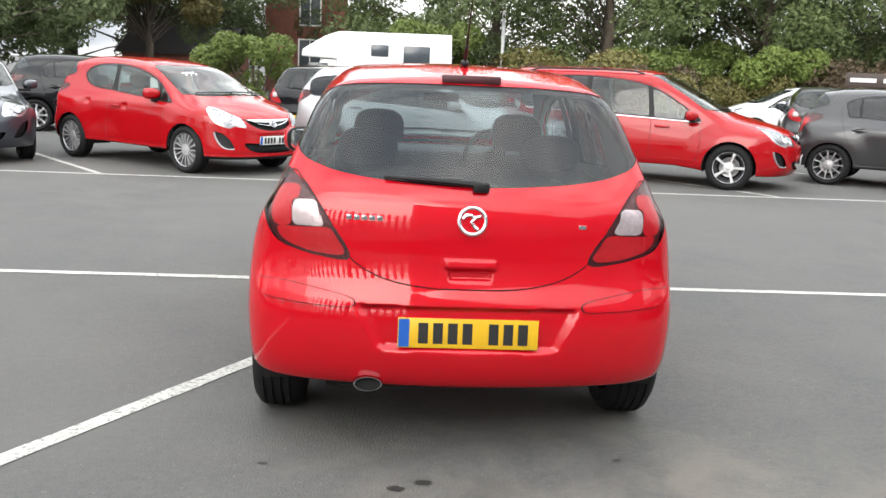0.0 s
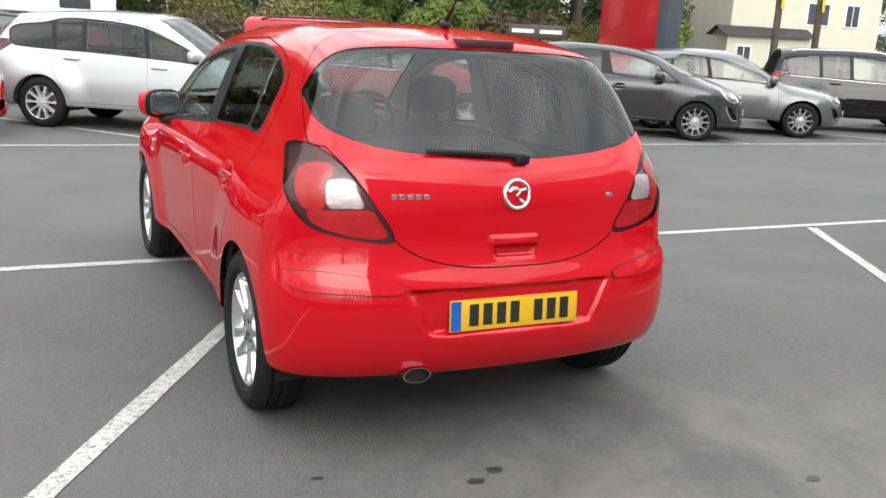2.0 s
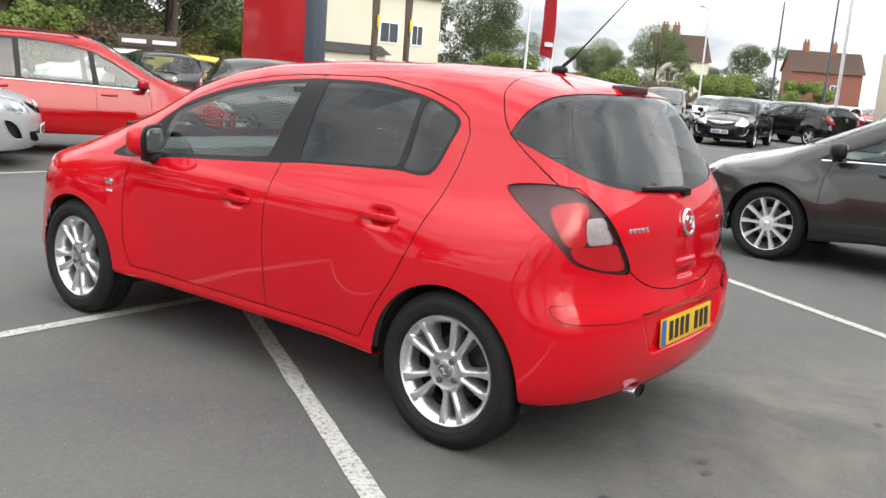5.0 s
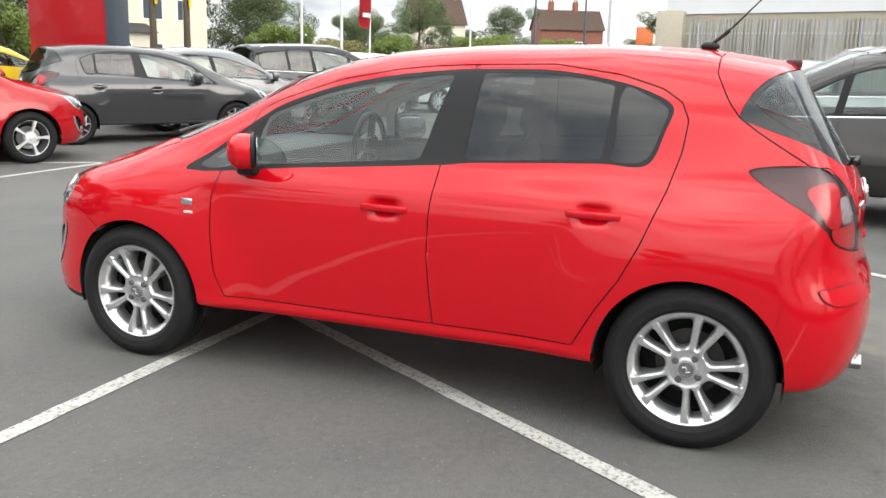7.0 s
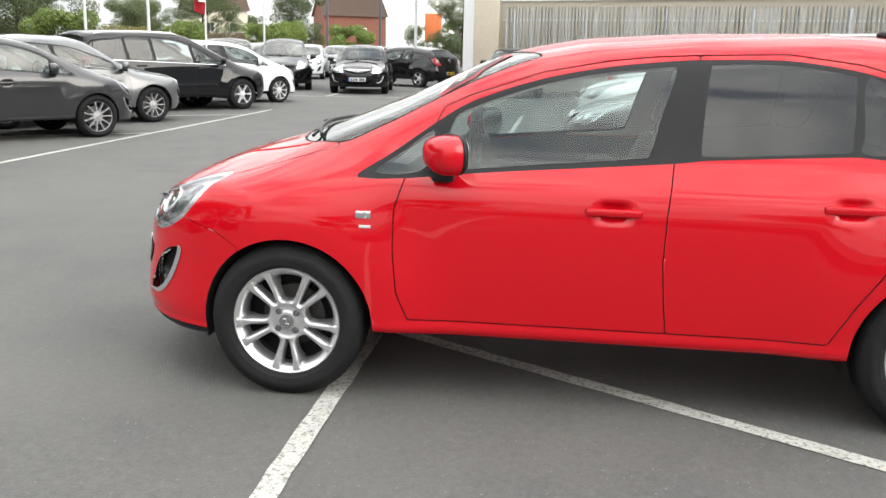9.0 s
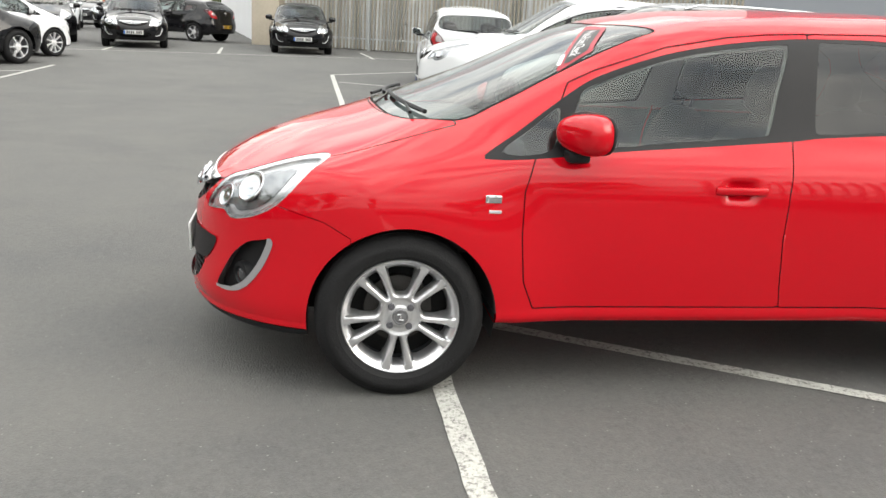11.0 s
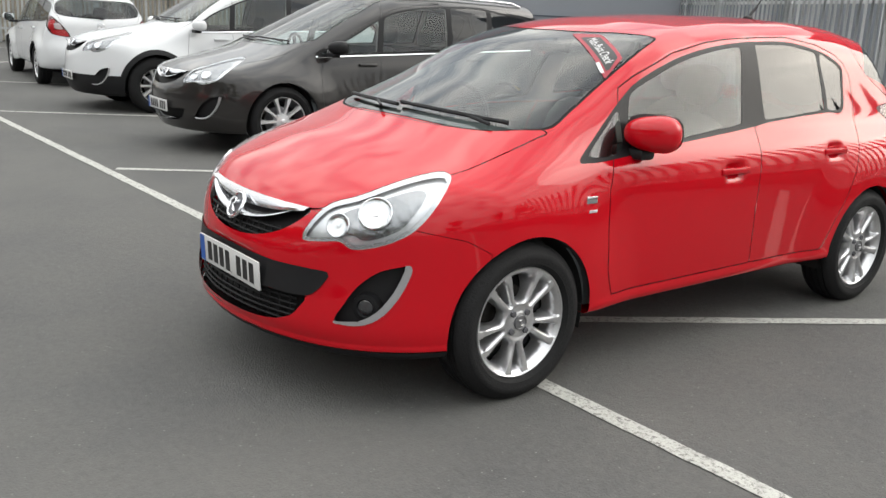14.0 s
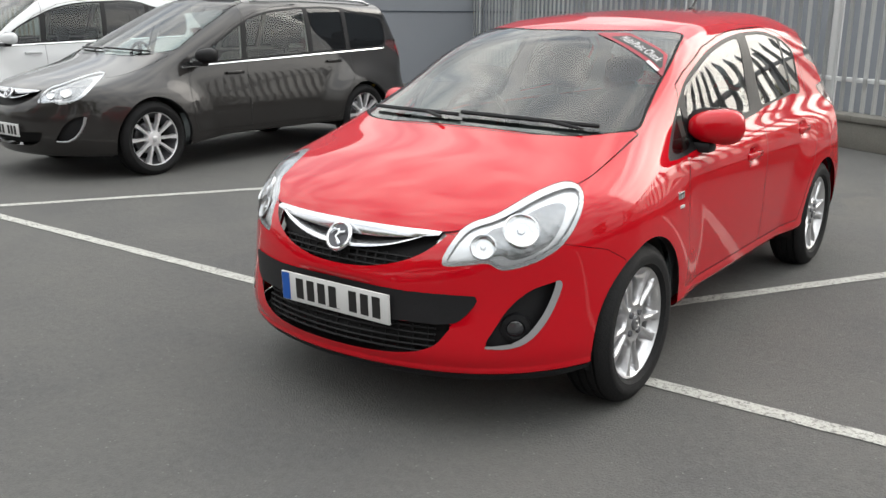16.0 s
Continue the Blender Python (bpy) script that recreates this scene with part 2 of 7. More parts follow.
    return m


def wear(m):
    """Chips and cracks in line paint that show the asphalt."""
    n, l = m.node_tree.nodes, m.node_tree.links
    b = n["Principled BSDF"]
    old = b.inputs["Base Color"].links[0].from_socket
    a, r = n.new("ShaderNodeTexNoise"), n.new("ShaderNodeValToRGB")
    a.inputs["Scale"].default_value, a.inputs["Detail"].default_value, a.inputs["Roughness"].default_value = 48.0, 6.0, 0.75
    r.color_ramp.elements[0].position, r.color_ramp.elements[1].position = 0.50, 0.62
    l.new(n["Texture Coordinate"].outputs["Object"], a.inputs["Vector"]), l.new(a.outputs["Fac"], r.inputs[0])
    x = n.new("ShaderNodeMixRGB"); x.inputs[2].default_value = (0.115, 0.112, 0.106, 1)
    l.new(r.outputs[0], x.inputs[0]), l.new(old, x.inputs[1]), l.new(x.outputs[0], b.inputs["Base Color"])


wear(LINE_WHITE)
ASPHALT = asphalt()
BADGE = mat("bright_badge_metal", (0.66, 0.67, 0.69), 0.16, 0.9, 0.05)
LAMP_CHROME = mat("lamp_chrome", (0.60, 0.61, 0.62), 0.16, 1.0, 0.03)
ALLOY_GREY = mat("grey_alloy", (0.44, 0.44, 0.45), 0.34, 0.6, 0.08, 20)
MIRROR = mat("silvered_mirror", (0.55, 0.58, 0.58), 0.03, 1.0, 0.02)
LAMP_BOWL = mat("faceted_lamp_bowl", (0.27, 0.275, 0.28), 0.14, 0.95, 0.35, 26, 0.8, 24)
LAMP_EDGE = mat("bright_lamp_edge", (0.50, 0.51, 0.52), 0.25, 0.8, 0.05, 20)
CAP_GREY = mat("dark_grey_cap", (0.17, 0.17, 0.175), 0.4, 0.5, 0.1, 20)
BRAKE = mat("brake_disc_iron", (0.05, 0.046, 0.042), 0.6, 0.4, 0.25, 30)
EXHAUST = mat("polished_exhaust_steel", (0.40, 0.40, 0.41), 0.14, 1.0, 0.08)
DARK_LENS = mat("dark_clear_lens", (0.03, 0.03, 0.033), 0.06, 0.0, 0.1, coat=1.0)
for dull in (TRIM, SEAL, RUBBER, BLACK_MESH):
    dull.node_tree.nodes["Principled BSDF"].inputs["Specular IOR Level"].default_value = 0.25
# ---------------------------------------------------------------- car body surface
def table(pts, lo, hi, soft):
    """A smooth curve through a few points, as a fine table."""
    px, py = np.array(pts[0::2], float), np.array(pts[1::2], float)
    u = np.arange(lo, hi, 0.004)
    n = max(1, int(soft / 0.004))
    k = np.exp(-0.5 * (np.arange(-3 * n, 3 * n + 1) / n) ** 2)
    v = np.interp(u, px, py)
    v = np.convolve(np.pad(v, 3 * n, mode="edge"), k / k.sum(), "valid")
    return u, v


def smax(a, b, r):
    h = np.clip(0.5 + 0.5 * (a - b) / r, 0, 1)
    return b * (1 - h) + a * h + r * h * (1 - h)


def step(a, b, x):
    t = np.clip((x - a) / (b - a), 0, 1)
    return t * t * (3 - 2 * t)


def poly_sdf(px, py, poly):
    """Signed distance to a closed outline, negative inside."""
    q = np.array(poly, float).reshape(-1, 2)
    best, inside = np.full(px.shape, 1e9), np.zeros(px.shape, bool)
    for (ax, ay), (bx, by) in zip(q, np.roll(q, -1, 0)):
        ex, ey = bx - ax, by - ay
        wx, wy = px - ax, py - ay
        t = np.clip((wx * ex + wy * ey) / (ex * ex + ey * ey + 1e-12), 0, 1)
        best = np.minimum(best, (wx - ex * t) ** 2 + (wy - ey * t) ** 2)
        inside ^= ((ay > py) != (by > py)) & (px < ex * (py - ay) / (ey if abs(ey) > 1e-12 else 1e-12) + ax)
    return np.where(inside, -1, 1) * np.sqrt(best)


def rounded(pts, cuts=5, closed=True):
    """A closed outline through the points, its corners eased."""
    q = np.array(pts, float).reshape(-1, 2)
    p0, p1, p2, p3 = np.roll(q, 1, 0), q, np.roll(q, -1, 0), np.roll(q, -2, 0)
    out = []
    for i in range(len(q)):
        l = np.linalg.norm(p2[i] - p1[i])
        m1 = (p2[i] - p0[i]) / (np.linalg.norm(p2[i] - p1[i]) + np.linalg.norm(p1[i] - p0[i]))
        m2 = (p3[i] - p1[i]) / (np.linalg.norm(p3[i] - p2[i]) + np.linalg.norm(p2[i] - p1[i]))
        for t in np.arange(cuts) / cuts:
            out.append((2*t**3-3*t**2+1)*p1[i] + (t**3-2*t**2+t)*m1*l + (3*t**2-2*t**3)*p2[i] + (t**3-t**2)*m2*l)
    return np.array(out).ravel()


class Body:
    """A car body as one smooth closed surface: y forward from the tail, x across, z up."""

    def __init__(self, top, front, rear, width, length, hubs, nose=(0.55, 0.55), tail=(0.18, 0.9), crown=(0, 0.17),
                 flare=0.05, arch=0.335, hub_z=0.30, taper=(0.05, 0.05), extra=None, soft=0.035, round_top=0.11, bottom=(-1, 0.285, 0.3, 0.285, 1.0, 0.285, 2.8, 0.285, 3.3, 0.235, 3.6, 0.215, 9, 0.215)):
        self.top, self.front, self.rear = table(top, -1, 7, soft * 1.3), table(front, -0.5, 2.5, soft), table(rear, -0.5, 2.5, soft)
        self.bottom = table(bottom, -1, 7, 0.06)
        self.width = table(width, -0.5, 2.5, soft)
        self.length, self.hubs, self.nose, self.tail, self.crown = length, hubs, nose, tail, crown
        self.flare, self.arch, self.hub_z, self.taper, self.extra, self.round_top = flare, arch, hub_z, taper, extra, round_top

    def half_width(self, y, z):
        w = np.interp(z, *self.width)
        r0 = np.hypot(y - self.hubs[0], z - self.hub_z) - self.arch
        r1 = np.hypot(y - self.hubs[1], z - self.hub_z) - self.arch
        f = step(0.36, 0.0, r0) + step(0.36, 0.0, r1)
        w = w + self.flare * f * step(1.02, 0.72, z)
        hi = step(0.75, 1.35, z)
        ym = 0.52 * self.length
        w = w - (self.taper[0] * step(ym, 0.0, y) ** 1.5 + self.taper[1] * step(ym, self.length * 0.8, y) ** 1.5) * hi
        return w

    def field(self, p):
        x, y, z = np.abs(p[:, 0]), p[:, 1], p[:, 2]
        eps = 0.006
        xc = np.minimum(x, 0.95)
        zc = z + np.interp(y, self.crown[0::2], self.crown[1::2]) * xc * xc
        t0 = np.interp(y, *self.top)
        sl = (np.interp(y + eps, *self.top) - np.interp(y - eps, *self.top)) / (2 * eps)
        f_top = (zc - t0) / np.sqrt(1 + sl * sl)
        yf = np.interp(z, *self.front) - self.nose[0] * xc ** 2 - self.nose[1] * xc ** 6
        yr = np.interp(z, *self.rear) + self.tail[0] * xc ** 2 + self.tail[1] * xc ** 8
        sr = (np.interp(z + eps, *self.rear) - np.interp(z - eps, *self.rear)) / (2 * eps)
        f_front = (y - yf) / np.sqrt(1 + (2 * self.nose[0] * xc) ** 2)
        f_rear = (yr - y) / np.sqrt(1 + sr * sr)
        wd = (x - self.half_width(y, z))
        sw = (np.interp(z + eps, *self.width) - np.interp(z - eps, *self.width)) / (2 * eps)
        f_side = wd / np.sqrt(1 + sw * sw)
        f = smax(f_top, f_side, self.round_top)
        f = smax(f, f_front, 0.09)
        f = smax(f, f_rear, 0.075)
        f = smax(f, np.interp(y, *self.bottom) - z, 0.03)
        if self.extra is not None:
            f = f + self.extra(x, y, z)
        return f

    def grad(self, p, e=0.004):
        g = np.empty_like(p)
        for i in range(3):
            d = np.zeros(3); d[i] = e
            g[:, i] = (self.field(p + d) - self.field(p - d)) / (2 * e)
        return g

    def snap(self, p, n=3):
        for _ in range(n):
            g = self.grad(p)
            s = self.field(p) / np.maximum((g * g).sum(1), 0.2)
            p = p - np.clip(s, -0.03, 0.03)[:, None] * g
        return p

    def normals(self, p):
        g = self.grad(p)
        return g / np.maximum(np.linalg.norm(g, axis=1), 1e-9)[:, None]

    def skin(self, h):
        """The whole surface as triangles of about h metres."""
        nx = int(1.0 / h)
        xs = (np.arange(-nx, nx) + 0.5) * h
        ys, zs = np.arange(-0.12, self.length + 0.14, h), np.arange(0.13, self.top[1].max() + 0.08, h)
        g = np.empty((len(xs), len(ys), len(zs)), np.float32)
        yy, zz = np.meshgrid(ys, zs, indexing="ij")
        flat = np.stack([np.zeros(yy.size), yy.ravel(), zz.ravel()], 1)
        for i in range(nx, 2 * nx):
            flat[:, 0] = xs[i]
            g[i] = self.field(flat).reshape(yy.shape)
            g[2 * nx - 1 - i] = g[i]
        s = g < 0
        c = np.zeros(tuple(n - 1 for n in s.shape), np.int8)
        for a in (0, 1):
            for b in (0, 1):
                for d in (0, 1):
                    c += s[a:s.shape[0] - 1 + a, b:s.shape[1] - 1 + b, d:s.shape[2] - 1 + d]
        act = (c > 0) & (c < 8)
        idx = np.full(act.shape, -1, np.int64)
        cells = np.argwhere(act)
        idx[act] = np.arange(len(cells))
        v = np.stack([xs[cells[:, 0]], ys[cells[:, 1]], zs[cells[:, 2]]], 1) + h / 2
        v = self.snap(v, 4)
        tris = []
        for ax in range(3):
            a = np.take(s, range(s.shape[ax] - 1), ax)
            b = np.take(s, range(1, s.shape[ax]), ax)
            e = np.argwhere(a != b)
            o1, o2 = [(1, 2), (2, 0), (0, 1)][ax]
            e = e[(e[:, o1] > 0) & (e[:, o2] > 0) & (e[:, o1] < act.shape[o1]) & (e[:, o2] < act.shape[o2])]
            q = []
            for d1, d2 in ((1, 1), (0, 1), (0, 0), (1, 0)):
                k = e.copy(); k[:, o1] -= d1; k[:, o2] -= d2
                q.append(idx[k[:, 0], k[:, 1], k[:, 2]])
            q = np.stack(q, 1)
            flip = ~s[e[:, 0], e[:, 1], e[:, 2]]
            q[flip] = q[flip][:, ::-1]
            q = q[(q >= 0).all(1)]
            tris += [q[:, [0, 1, 2]], q[:, [0, 2, 3]]]
        return v, np.concatenate(tris)


def cleave(v, t, d):
    """Cuts triangles along d = 0: the part with d < 0 and the rest."""
    s = d < 0
    k = s[t].sum(1)
    neg, pos = [t[k == 3]], [t[k == 0]]
    new_v, base = [], len(v)
    cache_a, cache_b = [], []
    m = t[(k == 1) | (k == 2)]
    if len(m):
        lone_in = s[m].sum(1) == 1
        lone = np.where(lone_in[:, None], s[m], ~s[m]).argmax(1)
        r = np.arange(len(m))
        a, b, c = m[r, lone], m[r, (lone + 1) % 3], m[r, (lone + 2) % 3]
        e = np.concatenate([np.stack([a, b], 1), np.stack([a, c], 1)])
        e.sort(axis=1)
        u, inv = np.unique(e, axis=0, return_inverse=True)
        inv = inv.ravel()
        w = d[u[:, 0]] / (d[u[:, 0]] - d[u[:, 1]])
        nv = v[u[:, 0]] * (1 - w)[:, None] + v[u[:, 1]] * w[:, None]
        ab, ac = base + inv[:len(m)], base + inv[len(m):]
        tip = np.stack([a, ab, ac], 1)
        r1, r2 = np.stack([ab, b, c], 1), np.stack([ab, c, ac], 1)
        li = lone_in
        neg += [tip[li], r1[~li], r2[~li]]
        pos += [tip[~li], r1[li], r2[li]]
        v = np.concatenate([v, nv])
    return v, np.concatenate(neg), np.concatenate(pos)


def trim(v, t):
    """Only the vertices that the triangles use."""
    u, inv = np.unique(t, return_inverse=True)
    return v[u], inv.reshape(t.shape)

# ---------------------------------------------------------------- mesh helpers
def mesh_object(name, v, t, material, parent=None, normals=None, label="", smooth=True):
    me = bpy.data.meshes.new(name)
    v, t = np.asarray(v, np.float32), np.asarray(t, np.int32)
    me.vertices.add(len(v)); me.vertices.foreach_set("co", v.ravel())
    me.loops.add(t.size); me.loops.foreach_set("vertex_index", t.ravel())
    me.polygons.add(len(t)); me.polygons.foreach_set("loop_start", np.arange(0, t.size, t.shape[1], dtype=np.int32))
    me.update(calc_edges=True)
    me.polygons.foreach_set("use_smooth", np.full(len(t), smooth))
    if normals is not None:
        me.normals_split_custom_set_from_vertices(np.asarray(normals, float).tolist())
    me.materials.append(material)
    ob = new(name, me)
    ob.parent = parent
    if label:
        tagged(ob, label)
    return ob


def part(name, bm, material, parent=None, label="", smooth=True):
    me = bpy.data.meshes.new(name)
    bmesh.ops.recalc_face_normals(bm, faces=bm.faces)
    bm.to_mesh(me); bm.free()
    if smooth:
        me.polygons.foreach_set("use_smooth", np.full(len(me.polygons), True))
        me.set_sharp_from_angle(angle=radians(38))
    me.materials.append(material)
    ob = new(name, me)
    ob.parent = parent
    if label:
        tagged(ob, label)
    return ob


def empty(name, m=Matrix(), label="", category="", group=""):
    e = new(name)
    e.empty_display_size = 0.2
    e.matrix_world = m
    return tagged(e, label, category, group)


def add_box(bm, lo, hi, bevel=0.0, m=None):
    g = bmesh.ops.create_cube(bm, size=1)
    s = [hi[i] - lo[i] for i in range(3)]
    c = [(hi[i] + lo[i]) / 2 for i in range(3)]
    bmesh.ops.transform(bm, matrix=Matrix.LocRotScale(c, None, s), verts=g["verts"])
    if m is not None:
        bmesh.ops.transform(bm, matrix=m, verts=g["verts"])
    if bevel:
        e = {e for v in g["verts"] for e in v.link_edges}
        bmesh.ops.bevel(bm, geom=list(e), offset=bevel, segments=2, profile=0.5, affect="EDGES")
    return bm


def box(lo, hi, bevel=0.0, m=None):
    return add_box(bmesh.new(), lo, hi, bevel, m)


def add_lathe(bm, prof, n=32, m=None, closed=False):
    """Turns (radius, along) pairs about the x axis."""
    rings = []
    for r, a in prof:
        rings.append([bm.verts.new((a, r * math.cos(2 * math.pi * i / n), r * math.sin(2 * math.pi * i / n))) for i in range(n)])
    pairs = list(zip(rings, rings[1:]))
    if closed:
        pairs.append((rings[-1], rings[0]))
    for p, q in pairs:
        for i in range(n):
            bm.faces.new((p[i], p[(i + 1) % n], q[(i + 1) % n], q[i]))
    if m is not None:
        bmesh.ops.transform(bm, matrix=m, verts=[v for r in rings for v in r])
    return rings


def cap(bm, ring):
    bm.faces.new(ring)


def tube(points, radius, n=10, bm=None, taper=None):
    """A round rod through the points."""
    bm = bm or bmesh.new()
    rings = []
    pts = [Vector(p) for p in points]
    for i, p in enumerate(pts):
        d = (pts[min(i + 1, len(pts) - 1)] - pts[max(i - 1, 0)]).normalized()
        q = d.to_track_quat("Z", "Y").to_matrix()
        r = radius if taper is None else radius + (taper - radius) * i / (len(pts) - 1)
        rings.append([bm.verts.new(p + q @ Vector((r * math.cos(6.28319 * k / n), r * math.sin(6.28319 * k / n), 0))) for k in range(n)])
    for a, b in zip(rings, rings[1:]):
        for k in range(n):
            bm.faces.new((a[k], a[(k + 1) % n], b[(k + 1) % n], b[k]))
    bm.faces.new(rings[0][::-1]); bm.faces.new(rings[-1])
    return bm


def pillow(lo, hi, power=3.0, n=20, m=None, bm=None):
    """A soft block, between a box and an egg."""
    bm = bm or bmesh.new()
    g = bmesh.ops.create_uvsphere(bm, u_segments=n, v_segments=n // 2 + 2, radius=1)
    c = Vector([(a + b) / 2 for a, b in zip(lo, hi)])
    h = [(b - a) / 2 for a, b in zip(lo, hi)]
    for v in g["verts"]:
        k = (abs(v.co.x) ** power + abs(v.co.y) ** power + abs(v.co.z) ** power) ** (-1 / power)
        v.co = Vector((v.co.x * k * h[0], v.co.y * k * h[1], v.co.z * k * h[2])) + c
    if m is not None:
        bmesh.ops.transform(bm, matrix=m, verts=g["verts"])
    return bm


# ---------------------------------------------------------------- wheels
def wheel(parent, where, side, spokes, radius=0.31, rim=0.215, width=0.195, twin=True, material=None, name="wheel", phase=0.0):
    """A road wheel whose outer face looks along side (-1 or 1)."""
    material = material or SATIN
    w = empty(name)
    w.parent = parent
    w.matrix_local = Matrix.Translation(where) @ (Matrix.Identity(4) if side > 0 else pose(0, 0, 0, 0, 0, 180))
    h = width / 2
    bm = bmesh.new()
    prof = [(rim - 0.01, h - 0.03), (rim + 0.004, h - 0.012), (rim + 0.03, h + 0.004), (rim + 0.05, h + 0.006), (radius - 0.035, h - 0.002), (radius - 0.014, h - 0.016),
            (radius - 0.003, h - 0.034)]
    for k in range(3):
        a = h - 0.048 - k * (width - 0.096) / 2
        prof += [(radius, a + 0.006), (radius - 0.008, a + 0.004), (radius - 0.008, a - 0.004), (radius, a - 0.006)] if k < 3 else []
    prof += [(radius - 0.003, -h + 0.034), (radius - 0.014, -h + 0.016), (radius - 0.04, -h), (rim, -h + 0.02)]
    add_lathe(bm, prof, 56)
    part("tyre", bm, RUBBER, w, "black rubber tyre")
    bm = bmesh.new()
    f = h - 0.018
    add_lathe(bm, [(rim - 0.004, f - 0.03), (rim + 0.003, f - 0.001), (rim, f + 0.003), (rim - 0.005, f - 0.003), (rim - 0.009, f - 0.016)], 56)
    hub = add_lathe(bm, [(0.0005, f - 0.004), (0.030, f - 0.005), (0.066, f - 0.010), (0.080, f - 0.026), (0.083, f - 0.06)], 24)
    for i in range(spokes):
        for s in ((-1, 1) if twin else (0,)):
            a = 2 * math.pi * i / spokes + math.radians(phase)
            inner, outer = 0.062, rim - 0.006
            off0, off1 = s * 0.023, s * 0.052
            w0, w1 = (0.0165, 0.0235) if twin else (0.016 if spokes < 8 else 0.014 if spokes < 11 else 0.009, 0.026 if spokes < 8 else 0.024 if spokes < 11 else 0.011)
            q = []
            for rr, of, ww, zz in ((inner, off0, w0, f - 0.012), (0.55 * (inner + outer), (off0 + off1) / 2, w0 * 0.95, f - 0.004), (outer, off1, w1, f - 0.006)):
                sec = []
                for du, dz in ((-ww, -0.045), (-ww * 0.8, 0), (ww * 0.8, 0), (ww, -0.045)):
                    u = of + du
                    sec.append(bm.verts.new((zz + dz, rr * math.cos(a) - u * math.sin(a), rr * math.sin(a) + u * math.cos(a))))
                q.append(sec)
            for p, r in zip(q, q[1:]):
                for k in range(4):
                    bm.faces.new((p[k], p[(k + 1) % 4], r[(k + 1) % 4], r[k]))
            bm.faces.new(q[0]); bm.faces.new(q[-1][::-1])
    part("rim", bm, material, w, "silver alloy rim")
    bm = bmesh.new()
    add_lathe(bm, [(rim - 0.009, f - 0.016), (rim - 0.018, f - 0.05), (rim - 0.05, -h + 0.05)], 40)
    part("barrel", bm, ALLOY_DARK, w, "dark inner barrel of the rim")
    bm = bmesh.new()
    add_lathe(bm, [(0.0005, -0.035), (0.13, -0.035), (0.14, -0.03), (0.14, -0.055), (0.0005, -0.06)], 32)
    part("brake_disc", bm, STEEL, w)
    bm = bmesh.new()
    add_lathe(bm, [(0.0005, -h + 0.02), (rim - 0.02, -h + 0.03), (rim - 0.03, 0)], 24)
    part("wheel_back", bm, GAP, w)
    bm = bmesh.new()
    add_lathe(bm, [(0.0005, f + 0.004), (0.020, f + 0.003), (0.0265, f - 0.001), (0.0275, f - 0.012)], 20)
    part("centre_cap", bm, CHROME if twin else material, w, "round metal centre cap")
    if twin:
        for i in range(4):
            a = math.pi / 4 + i * math.pi / 2 + 0.35
            bm = bmesh.new()
            r = add_lathe(bm, [(0.0005, f + 0.004), (0.010, f + 0.003), (0.0115, f - 0.02)], 8, Matrix.Translation((0, 0.05 * math.cos(a), 0.05 * math.sin(a))))
            part("wheel_bolt", bm, ALLOY_DARK, w)
    return w

